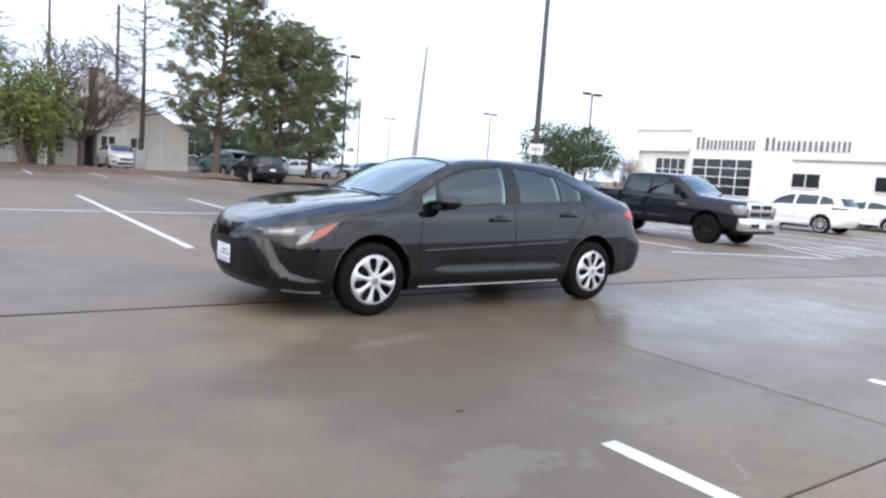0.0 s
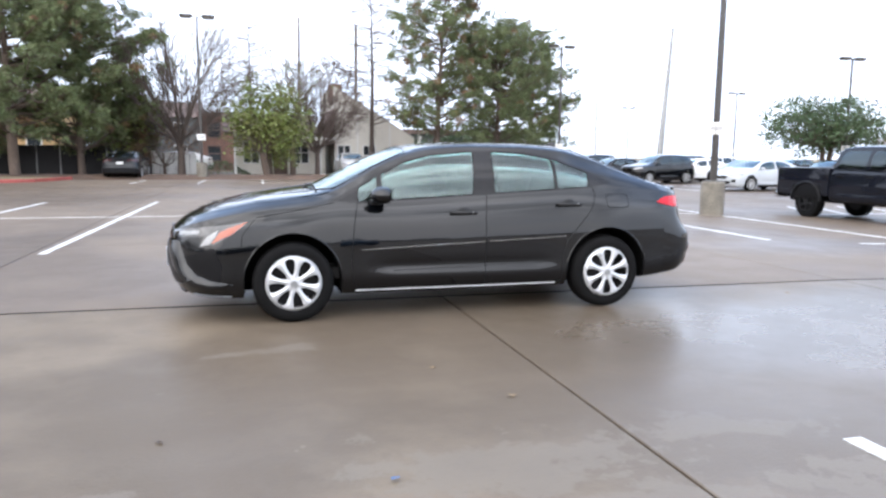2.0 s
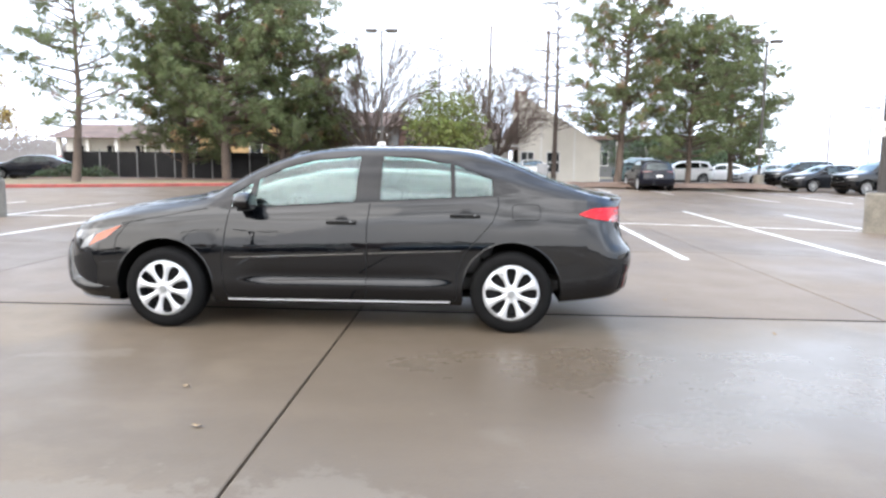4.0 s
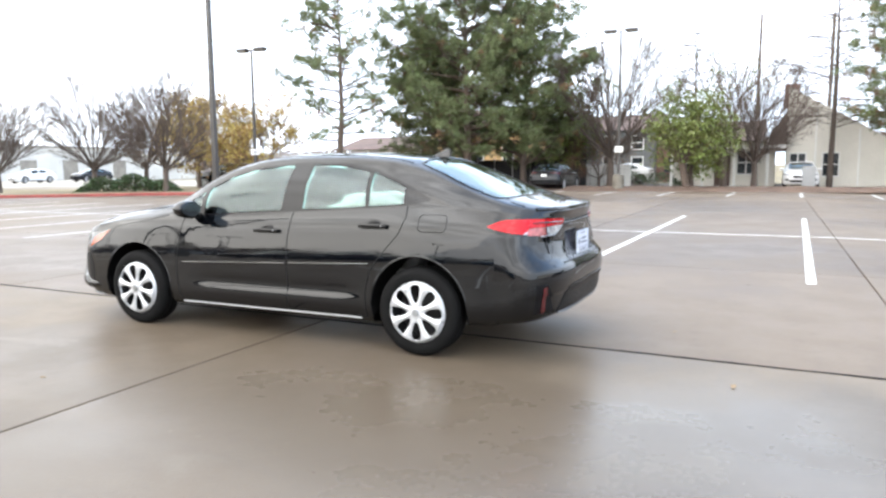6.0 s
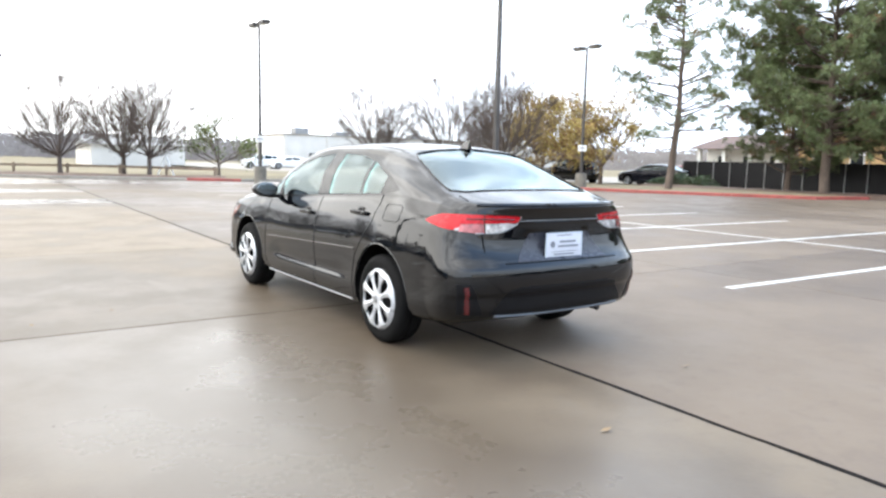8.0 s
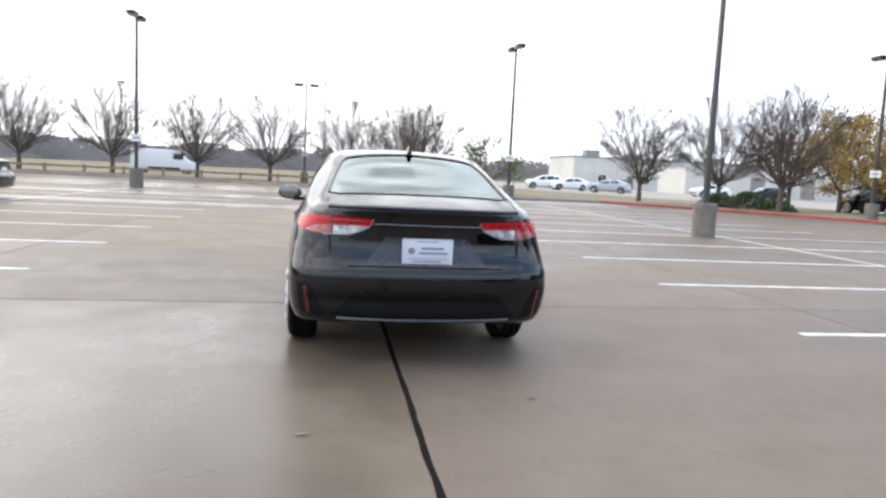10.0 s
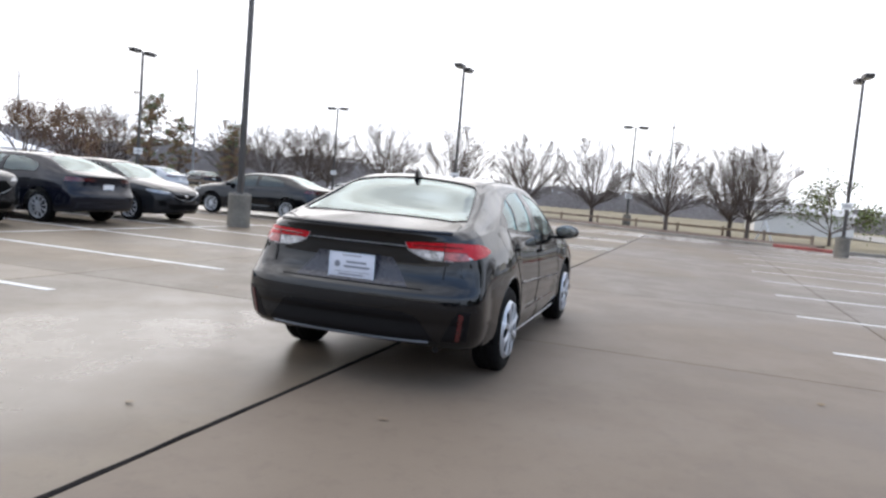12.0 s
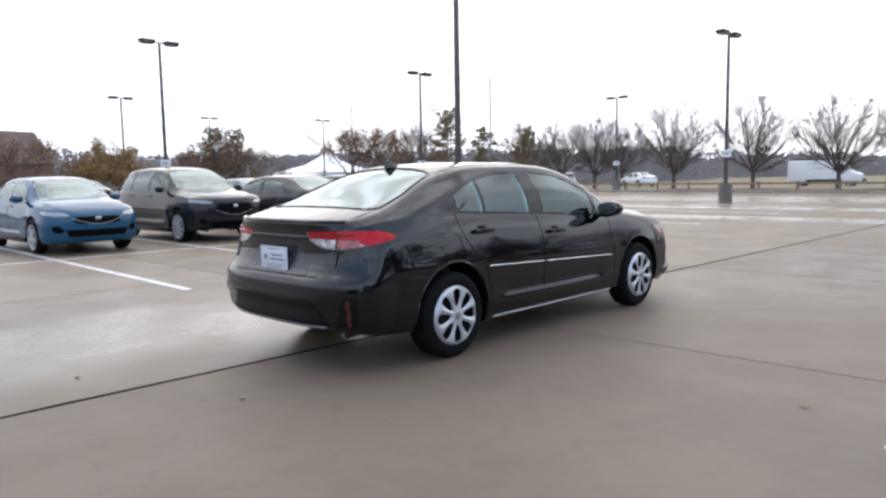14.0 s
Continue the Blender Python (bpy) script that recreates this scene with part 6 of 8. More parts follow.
    shrub(53, 5, 1.0, LEAF_OAK, "low dark shrub by the street").matrix_basis = pose(-22, 34, 0, 0, 0, 10)


def far_woods():
    """Hazy woods along the field's far side."""
    rnd = random.Random(8)
    vs, fs = [], []

    def tuft(c, w, h, n, s):
        for _ in range(n):
            a = rnd.uniform(0, 6.28)
            rr = math.sqrt(rnd.random()) * w
            z = rnd.random() ** 1.25
            p = Vector((c[0] + rr * math.cos(a) * (1.1 - .6 * z), c[1] + rr * math.sin(a) * (1.1 - .6 * z), c[2] + z * h))
            out = Vector((c[0], c[1], 0)).normalized()
            side = Vector((-out.y, out.x, 0))
            turn = rnd.uniform(0, 3.14)
            d1 = (side * math.cos(turn) + Vector((0, 0, 1)) * math.sin(turn) + out * rnd.uniform(-.3, .3)) * s * rnd.uniform(.6, 1.4)
            d2 = (side * -math.sin(turn) + Vector((0, 0, 1)) * math.cos(turn)) * s * .5
            k = len(vs)
            vs.extend([p - d1, p - d2, p + d1, p + d2])
            fs.append((k, k + 3, k + 2, k + 1))

    for i in range(420):
        deg = 112 + 172 * i / 419
        near = 205 < deg < 262
        dist = rnd.uniform(150, 200) if near else rnd.uniform(250, 330)
        tuft((dist * math.cos(radians(deg)), dist * math.sin(radians(deg)), -.4), rnd.uniform(6, 10), rnd.uniform(6.0, 9.0), 420 if near else 240, .40 if near else .62)
    # the deep mass of the wood behind its ragged front
    for lo, hi, dist in ((112, 206, 335), (204, 263, 204), (261, 284, 335)):
        count = int((hi - lo) * 3)
        first = len(vs)
        for k in range(count + 1):
            a = radians(lo + (hi - lo) * k / count)
            top = 4.6 + 1.3 * math.sin(k * .31) + .8 * math.sin(k * 1.27 + 2) + rnd.uniform(-.5, .5)
            for d2, z in ((0, -.5), (0, top * .8), (4, top)):
                vs.append(Vector(((dist + d2) * math.cos(a), (dist + d2) * math.sin(a), z)))
        for k in range(count):
            q = first + 3 * k
            fs.extend([(q, q + 1, q + 4, q + 3), (q + 1, q + 2, q + 5, q + 4)])
    woods = tagged(mesh_part("far_woods", vs, fs, FAR_WOOD, smooth=True), label="hazy leafless woods beyond the field", category="woods", kind="stuff")
    # normals bent upwards, so the woods shade evenly as if through haze
    ups = [Vector((-v[0] * .002 + rnd.uniform(-.25, .25), -v[1] * .002 + rnd.uniform(-.25, .25), .8)).normalized() for v in vs]
    woods.data.normals_split_custom_set_from_vertices(ups)


trees()
far_woods()


# ---- rail fence along the field ----
def rail_fence():
    f = empty("rail_fence", label="low weathered wooden rail fence along the grass", category="fence")
    pts = [Vector((-44.4, -62, .1)), Vector((-42.6, -20, .1)), Vector((-41.2, -3, .1)), Vector((-38.2, 4.6, .1)), Vector((-33.5, 8.6, .1))]
    post = boxed(-.07, .07, -.07, .07, -.1, .62, .015)
    me = None
    for a, b in zip(pts, pts[1:]):
        n = max(1, round((b - a).length / 2.6))
        for i in range(n + (1 if b is pts[-1] else 0)):
            p = a.lerp(b, i / n)
            if me is None:
                o = part("fence_post", post, WOOD, f, smooth=False)
                me = o.data
            else:
                o = new("fence_post", me)
                o.parent = f
            o.location = p
        bm = bmesh.new()
        q = (b - a).to_track_quat("X", "Z").to_matrix().to_4x4()
        box(bm, 0, (b - a).length, -.045, .045, .40, .54, .012)
        bmesh.ops.transform(bm, matrix=Matrix.Translation(a) @ q, verts=bm.verts)
        part("rail", bm, WOOD, f, smooth=False)


rail_fence()


# ---- buildings ----
def window_unit(house, x, y, z, w, h, axis="x", side=-1, cols=2, rows=2, frame_mat=None):
    """A glazed opening standing a little proud; axis: the wall runs along x or y; side: which way it faces."""
    fm = frame_mat or SIGN_WHITE
    rot = pose(x, y, z, 0, 0, 0 if (axis == "x" and side < 0) else 180 if axis == "x" else (-90 if side < 0 else 90))
    a, b, c, d = w / 2 + .035, h / 2 + .035, w / 2 - .035, h / 2 - .035
    vs = [(sx * u, y, sz * v) for y in (-.07, .02) for u, v in ((a, b), (c, d)) for sx, sz in ((-1, -1), (1, -1), (1, 1), (-1, 1))]
    fs = []
    for k in range(4):
        n = (k + 1) % 4
        fs += [(k, n, 4 + n, 4 + k), (8 + n, 8 + k, 12 + k, 12 + n), (n, k, 8 + k, 8 + n), (4 + k, 4 + n, 12 + n, 12 + k)]
    fr = mesh_part("window", vs, fs, fm, house)
    fr.matrix_basis = rot
    for i in range(1, cols):
        u = -w / 2 + w * i / cols
        part("mullion", boxed(u - .035, u + .035, -.066, .018, -d, d), fm, fr, smooth=False)
    for j in range(1, rows):
        v = -h / 2 + h * j / rows
        part("mullion", boxed(-c, c, -.062, .016, v - .033, v + .033), fm, fr, smooth=False)
    for i in range(cols):
        for j in range(rows):
            p = part("pane", boxed(-w / 2 + w * i / cols + .03, -w / 2 + w * (i + 1) / cols - .03, -.03, -.015, -h / 2 + h * j / rows + .03, -h / 2 + h * (j + 1) / rows - .03), PANE, fr, smooth=False)


def gable(bm, x0, x1, y0, y1, z, ridge, over=.4, along="x"):
    if along == "x":
        ym = (y0 + y1) / 2
        pts = [(x0 - over, y0 - over, z), (x1 + over, y0 - over, z), (x1 + over, ym, ridge), (x0 - over, ym, ridge), (x0 - over, y1 + over, z), (x1 + over, y1 + over, z)]
        fs = [(0, 1, 2, 3), (3, 2, 5, 4), (0, 3, 4), (1, 5, 2), (0, 4, 5, 1)]
    else:
        xm = (x0 + x1) / 2
        pts = [(x0 - over, y0 - over, z), (x0 - over, y1 + over, z), (xm, y1 + over, ridge), (xm, y0 - over, ridge), (x1 + over, y0 - over, z), (x1 + over, y1 + over, z)]
        fs = [(0, 3, 2, 1), (3, 4, 5, 2), (0, 4, 3), (1, 2, 5), (0, 1, 5, 4)]
    vs = [bm.verts.new(p) for p in pts]
    for f in fs:
        bm.faces.new([vs[i] for i in f])


def prism(outline, y0, y1):
    """A solid of the outline (x, z) between two depths."""
    bm = bmesh.new()
    ends = [[bm.verts.new((x, y, z)) for x, z in outline] for y in (y0, y1)]
    n = len(outline)
    for i in range(n):
        j = (i + 1) % n
        bm.faces.new((ends[0][i], ends[0][j], ends[1][j], ends[1][i]))
    bm.faces.new(ends[0][::-1])
    bm.faces.new(ends[1])
    bmesh.ops.recalc_face_normals(bm, faces=bm.faces)
    return bm


def showroom():
    b = empty("car_showroom", label="long white stucco car showroom with dark raised sign bars", category="building")
    X = 50.0
    wall = bmesh.new()
    box(wall, X, X + 24, -22, 38.2, -.1, 6.25)
    part("wall", wall, STUCCO, b, smooth=False)
    # pilasters and a raised bay stand proud of the front
    part("front_bay", boxed(X - .5, X - .003, 6, 31.8, -.1, 6.55), STUCCO, b, smooth=False)
    part("parapet", boxed(X - .15, X + .35, -22.1, 38.3, 6.253, 6.5), STUCCO, b, smooth=False)
    part("canopy_beam", boxed(X - .46, X - .004, 31.9, 38.0, 4.35, 4.75), STUCCO, b, smooth=False)
    part("end_pier", boxed(X - .46, X - .004, 37.3, 38.2, -.1, 4.347), STUCCO, b, smooth=False)
    for y, z, w, h, c, r in ((34.0, 2.75, 3.2, 2.0, 4, 2),):
        window_unit(b, X - .02, y, z, w, h, "y", -1, c, r)
    window_unit(b, X - .52, 28.6, 2.3, 5.6, 3.0, "y", -1, 4, 4)
    # proud grey bar painted as the shadow along a recess top; no recess is cut
    part("bay_recess", boxed(X - .56, X - .503, 13.2, 22.6, 3.78, 3.93), CURB_GREY, b, smooth=False)
    for y in (13.2, 22.45):
        part("bay_pier", boxed(X - .58, X - .503, y, y + .15, -.1, 3.777), STUCCO, b, smooth=False)
    for y in (21.4, 15.4, 9.5):
        window_unit(b, X - .52, y, 2.35, 2.2, 1.1, "y", -1, 2, 1)
    # blocks in place of the lettering, capitals taller
    widths = [1.0, .72, .8, .72, .8, .8, .66, 0, 1.0, .8, .75, .9, .85, .85, .8, .7]
    y = 31.2
    for i, w in enumerate(widths):
        if w == 0:
            y -= .75
            continue
        h = 1.15 if i in (0, 8) else .86
        bm = bmesh.new()
        box(bm, X - .58, X - .505, y - w * .26, y - w * .08, 4.55, 4.55 + h * .9)
        box(bm, X - .58, X - .505, y - w * .74, y - w * .60, 4.55, 4.55 + h * .9)
        part("sign_block", bm, SIGN_DARK, b, "dark raised sign bars", smooth=False)
        y -= w
    for y in (8, 24):
        part("roof_unit", boxed(X + 6, X + 8.5, y, y + 3, 6.25, 7.0, .05), GREY_METAL, b, smooth=False)
    b.matrix_basis = pose(.795, 1.077, -.23) @ Matrix.Scale(1.18, 4)


def north_side():
    # tall beige stucco block with a lean-to
    b = empty("stucco_house", label="pale beige stucco building under a single sloping roof", category="building")
    outline = [(4.0, -.1), (9.4, -.1), (9.4, 2.45), (4.0, 5.7)]
    part("wall", prism(outline, 41.4, 50), BEIGE, b, smooth=False)
    part("roof", prism([(3.95, 5.704), (9.45, 2.40), (9.46, 2.48), (3.97, 5.79)], 41.36, 50.1), CREAM, b, smooth=False)
    part("chimney", boxed(3.75, 4.6, 42.2, 43.0, 4.6, 6.0, .02), BRICK_RED, b, smooth=False)
    for x in (4.6, 6.3):
        window_unit(b, x, 41.39, 1.25, .85, 1.35, "x", -1, 2, 2)
    for x in (5.5, 7.7):
        part("downpipe", boxed(x - .04, x + .04, 41.33, 41.39, 0, 3.3 if x > 7 else 4.6), SIGN_WHITE, b, smooth=False)
    h = empty("bungalow", label="low white bungalow with a brown shingled roof and porch", category="building")
    part("wall", boxed(-2.5, 3.4, 42, 49, -.1, 2.65), BEIGE, h, smooth=False)
    r = bmesh.new()
    gable(r, -2.8, 2.4, 40.6, 49, 2.7, 4.0)
    part("roof", r, ROOF, h, smooth=False)
    part("porch_roof", prism([(2.45, 2.1), (3.97, 2.1), (3.97, 4.35)], 40.9, 47), ROOF, h, "steep maroon shingled porch roof", smooth=False)
    part("porch_beam", boxed(-.9, 3.95, 40.45, 40.62, 2.2, 2.42), SIGN_WHITE, h, smooth=False)
    for x in (-2.4, -.6, 1.2, 3.0):
        part("porch_post", boxed(x - .07, x + .07, 40.7, 40.84, -.1, 2.7), SIGN_WHITE, h, smooth=False)
    for x in (-1.4, 1.8):
        window_unit(h, x, 41.98, 1.4, 1.0, 1.4, "x", -1, 2, 2)
    part("door", boxed(.0, .9, 41.94, 41.998, 0, 2.05), ROOF, h, smooth=False)
    k = empty("brick_building", label="low red brick building behind the trees", category="building")
    part("wall", boxed(-5.3, .5, 54, 64, -.1, 4.3), BRICK_RED, k, smooth=False)
    part("roof", boxed(-5.5, .7, 53.8, 64.2, 4.303, 4.6), ROOF, k, smooth=False)
    for x in (-4.2, -1.6):
        for z in (1.3, 3.2):
            window_unit(k, x, 53.97, z, 1.0, 1.2, "x", -1, 1, 2, ROOF)
    k2 = empty("grey_house", label="dark grey sided house with white framed windows", category="building")
    part("wall", boxed(-13, -5.34, 53.4, 63, -.1, 4.1), SLATE_SIDING, k2, smooth=False)
    for i in range(10):
        part("siding_board", boxed(-13, -5.34, 53.37, 53.398, .1 + .4 * i, .47 + .4 * i), SLATE_SIDING, k2, smooth=False)
    rk = bmesh.new()
    gable(rk, -13, -5.6, 53.4, 63, 4.1, 5.6)
    part("roof", rk, ROOF, k2, smooth=False)
    for x in (-11.4, -9.0, -6.7):
        for z in (1.4, 3.1):
            window_unit(k2, x, 53.34, z, .9, 1.1, "x", -1, 1, 2)
    o = empty("tan_house", label="orange-tan sided house with a dark roof behind pines", category="building")
    part("wall", boxed(-22, -13.8, 47, 55, -.1, 3.9), TAN, o, smooth=False)
    rr = bmesh.new()
    gable(rr, -22, -13.8, 47, 55, 3.9, 6.0)
    part("roof", rr, ROOF, o, smooth=False)
    for x in (-20.4, -17.9, -15.4):
        window_unit(o, x, 46.97, 2.4, .9, 1.3, "x", -1, 1, 2)
    w = empty("white_porch_house", label="white columned house beyond the street", category="building")
    part("wall", boxed(-33, -25, 52, 60, -.1, 2.9), STUCCO, w, smooth=False)
    rw = bmesh.new()
    gable(rw, -33, -25, 50, 60, 2.9, 4.2)
    part("roof", rw, ROOF, w, smooth=False)
    for x in (-32.6, -30.2, -27.8, -25.4):
        part("column", boxed(x - .15, x + .15, 50.2, 50.5, -.1, 2.9), SIGN_WHITE, w, smooth=False)
    for x in (-31.4, -29, -26.6):
        window_unit(w, x, 51.97, 1.6, 1.0, 1.5, "x", -1, 2, 2)
    # dark slatted fence and white boards between the trunks
    f = empty("dark_fence", label="dark mesh fence between the pines", category="fence")
    for i in range(15):
        x = -25 + 1.2 * i
        part("fence_panel", boxed(x, x + 1.17, 37.9, 37.94, 0, 1.7), STEEL_DARK, f, smooth=False)
        part("fence_post", boxed(x - .03, x + .03, 37.84, 37.895, 0, 1.85), GREY_METAL, f, smooth=False)
    g = empty("board_fence", label="white board fence panel", category="fence")
    for i in range(8):
        part("board", boxed(-8.0 + .42 * i, -7.61 + .42 * i, 39.6, 39.64, 0, 1.35), SIGN_WHITE, g, smooth=False)
    for i, (x, h) in enumerate(((5.0, 1.2),)):
        u = empty("utility_box", label="grey-green metal utility cabinet", category="cabinet")
        part("cabinet", boxed(x - .3, x + .3, 34.8, 35.2, .1, h, .03), GREY_METAL, u, smooth=False)
        part("cabinet_door", boxed(x - .24, x + .24, 34.785, 34.797, .2, h - .1), GREY_METAL, u, smooth=False)
    for x, y, h, r in ((2.1, 47.6, 11.2, .12), (6.4, 48.4, 11.0, .14)):
        p = empty("utility_pole", label="dark weathered wooden utility pole", category="pole")
        bm = bmesh.new()
        rod(bm, (0, 0, -.2), (.1, 0, h), r, r * .7, 10)
        part("pole", bm, BARK, p)
        p.matrix_basis = pose(x, y, 0)
    p = empty("steel_pole", label="tall tapering grey steel transmission pole", category="pole")
    bm = bmesh.new()
    rod(bm, (0, 0, -.2), (.9, 0, 15.0), .34, .13, 12)
    part("pole", bm, GREY_METAL, p)
    bm = bmesh.new()
    rod(bm, (.3, -.7, 13.2), (1.3, .7, 13.3), .05, .05, 6)
    part("crossarm", bm, GREY_METAL, p)
    p.matrix_basis = pose(58.5, 89.0, 0)
    p.scale = (1.5, 1.5, 1.36)
    for x, y, h in ((39, 72, 9.5), (-52.5, -44, 11.5), (-55, -70, 11), (-83.5, .5, 12)):
        p = empty("utility_pole", label="far thin utility pole", category="pole")
        bm = bmesh.new()
        rod(bm, (0, 0, -.2), (0, 0, h), .11, .07, 8)
        part("pole", bm, GREY_METAL if x < 0 else BARK, p)
        bm = bmesh.new()
        rod(bm, (-.6, 0, h - .6), (.6, 0, h - .6), .04, .04, 6)
        part("crossarm", bm, WOOD, p)
        p.matrix_basis = pose(x, y, 0, 0, 0, 40)


def back_lots():
    g = empty("grey_office", label="low grey office with white columns beyond the pines", category="building")
    part("wall", boxed(11, 25, 60, 70, -.1, 3.3), SLATE_SIDING, g, smooth=False)
    part("roof", boxed(10.6, 25.4, 59.2, 70.4, 3.303, 3.7), ROOF, g, smooth=False)
    for i in range(6):
        part("column", boxed(11.4 + 2.6 * i, 11.65 + 2.6 * i, 59.4, 59.65, -.1, 3.3), SIGN_WHITE, g, smooth=False)
        if i < 5:
            window_unit(g, 12.8 + 2.6 * i, 59.97, 1.6, 1.2, 1.3, "x", -1, 2, 1)


def west_side():
    b = empty("white_warehouse", label="low white flat-roofed warehouse across the grass", category="building")
    part("wall", boxed(-116, -103.6, 41, 84, -.3, 4.9), CREAM, b, smooth=False)
    part("low_wing", boxed(-92, -84, 50, 84, -.3, 3.6), CREAM, b, smooth=False)
    part("roof_edge", boxed(-116.1, -103.5, 40.9, 84.1, 4.903, 5.2), CURB_GREY, b, smooth=False)
    for y in (54, 60, 68):
        part("loading_door", boxed(-83.997, -83.93, y, y + 2.2, 0, 2.6), CURB_GREY, b, smooth=False)
    for y in (41.2, 48.6, 56, 63.4):
        part("pilaster", boxed(-103.597, -103.35, y, y + .5, -.3, 4.9), CREAM, b, smooth=False)
    for x, y, q in ((-108, 44, 1.1), (-109, 52, .8), (-107, 60, 1.2), (-110, 68, .9)):
        part("roof_unit", boxed(x, x + 2, y, y + 2.4, 5.2, 5.2 + q, .05), GREY_METAL, b, smooth=False)
    part("side_door", boxed(-103.58, -103.5, 50.4, 51.5, 0, 2.2), SLATE_SIDING, b, smooth=False)
    window_unit(b, -103.56, 53.6, 1.6, 1.4, 1.2, "y", 1, 2, 1)
    window_unit(b, -103.56, 46, 1.6, 1.4, 1.2, "y", 1, 2, 1)
    part("brick_screen", boxed(-78, -72, 36, 36.4, 0, 1.5), BRICK_RED, b, smooth=False)
    g = empty("grey_shed", label="low grey shed far across the field", category="building")
    part("wall", boxed(-112, -98, 12, 24, -.3, 2.5), CREAM, g, smooth=False)
    r = bmesh.new()
    gable(r, -112, -98, 12, 24, 2.5, 3.6, .5, "y")
    part("roof", r, GREY_METAL, g, smooth=False)
    t = empty("marquee_tent", label="white peaked marquee tent beyond the parked cars", category="tent")
    bm = bmesh.new()
    c = bm.verts.new((0, 0, 4.3))
    ring = [bm.verts.new((6.0 * math.cos(radians(a)), 6.0 * math.sin(radians(a)), 2.1)) for a in range(0, 360, 30)]
    mid = [bm.verts.new((2.6 * math.cos(radians(a)), 2.6 * math.sin(radians(a)), 2.9)) for a in range(0, 360, 30)]
    low = [bm.verts.new((6.0 * math.cos(radians(a)), 6.0 * math.sin(radians(a)), 1.7)) for a in range(0, 360, 30)]
    for i in range(12):
        j = (i + 1) % 12
        bm.faces.new((c, mid[i], mid[j]))
        bm.faces.new((mid[i], ring[i], ring[j], mid[j]))
        bm.faces.new((ring[i], low[i], low[j], ring[j]))
    part("canopy", bm, TENT, t, "white peaked canopy")
    for a in range(0, 360, 60):
        bm = bmesh.new()
        rod(bm, (5.9 * math.cos(radians(a)), 5.9 * math.sin(radians(a)), 0), (5.9 * math.cos(radians(a)), 5.9 * math.sin(radians(a)), 2.1), .05, .05, 6)
        part("tent_pole", bm, GREY_METAL, t)
    t.matrix_basis = pose(-44, -61, 0)
    h = empty("brown_house", label="brown house with a pitched roof beyond the trees", category="building")
    part("wall", boxed(-8, 8, -4, 4, 0, 3.6), BRICK_RED, h, smooth=False)
    r = bmesh.new()
    gable(r, -8, 8, -4, 4, 3.6, 7.4)
    part("roof", r, ROOF, h, smooth=False)
    h.matrix_basis = pose(-14, -86, 0, 0, 0, 15)
    s = empty("frame_stand", label="white A-frame stand on the kerb", category="sign stand")
    bm = bmesh.new()
    for dx in (-.45, .45):
        rod(bm, (dx, 0, 0), (0, 0, 1.15), .05, .05, 8)
    rod(bm, (-.25, 0, .5), (.25, 0, .5), .04, .04, 8)
    part("frame", bm, SIGN_WHITE, s)
    s.matrix_basis = pose(-36.0, 6.6, .12, 0, 0, 60)


showroom()
north_side()
back_lots()
west_side()

# ---- the other parked cars ----
SUV = dict(
    top=[(-2.25, .72), (-2.2, .86), (-2.1, .96), (-1.8, 1.04), (-1.3, 1.12), (-1.08, 1.16), (-.8, 1.33), (-.45, 1.53), (-.2, 1.61), (.2, 1.66), (.8, 1.67), (1.5, 1.64), (1.85, 1.58), (2.0, 1.45), (2.12, 1.2), (2.2, 1.0), (2.26, .75), (2.28, .6)],
    belt=[(-2.25, .68), (-2.1, .88), (-1.6, .99), (-1, 1.04), (.2, 1.08), (1.2, 1.13), (1.8, 1.17), (2.05, 1.12), (2.15, .98), (2.26, .70), (2.28, .55)],
    wbelt=[(-2.25, .5), (-2.1, .74), (-1.7, .83), (-1, .85), (1, .84), (1.8, .80), (2.1, .74), (2.28, .6)],
    wide=[(-2.25, .58), (-2.1, .80), (-1.8, .89), (-1.35, .92), (0, .90), (1.35, .92), (1.9, .89), (2.15, .82), (2.28, .68)],
    wrail=[(-2.25, .4), (-2.0, .62), (-1.2, .74), (-.8, .70), (-.3, .63), (.8, .61), (1.6, .60), (1.95, .60), (2.15, .66), (2.28, .5)],
    rail=[(-2.25, .70), (-2.1, .93), (-1.8, 1.0), (-1.2, 1.08), (-1.0, 1.12), (-.8, 1.26), (-.45, 1.46), (-.1, 1.56), (.4, 1.61), (1.2, 1.60), (1.7, 1.55), (1.95, 1.40), (2.08, 1.2), (2.18, 1.0), (2.26, .73), (2.28, .57)],
    low=[(-2.25, .34), (-2, .25), (2, .25), (2.28, .40)],
)
SUV_NOSE = dict(far=-2.24, reach=[(.33, 2.12), (.42, 2.22), (.55, 2.26), (.72, 2.27), (.84, 2.24), (.92, 2.18), (.97, 2.08)], top=[(-2.27, .95), (-2.15, .985), (-1.95, 1.03), (-1.7, 1.06)], low=[(-2.27, .34), (-2.0, .27), (-1.7, .25)], swell=[(.3, 1.0), (1.2, 1.0)])
SUV_TAIL = dict(far=2.0, reach=[(.33, 2.14), (.42, 2.22), (.60, 2.26), (.72, 2.25), (.80, 2.215), (1.0, 2.19), (1.15, 2.15), (1.30, 2.06), (1.45, 1.96), (1.58, 1.88), (1.64, 1.80)], top=[(1.5, 1.64), (1.75, 1.61), (2.3, 1.59)], low=[(1.5, .25), (1.9, .28), (2.3, .36)], swell=[(.3, 1.0), (2.0, 1.0)])
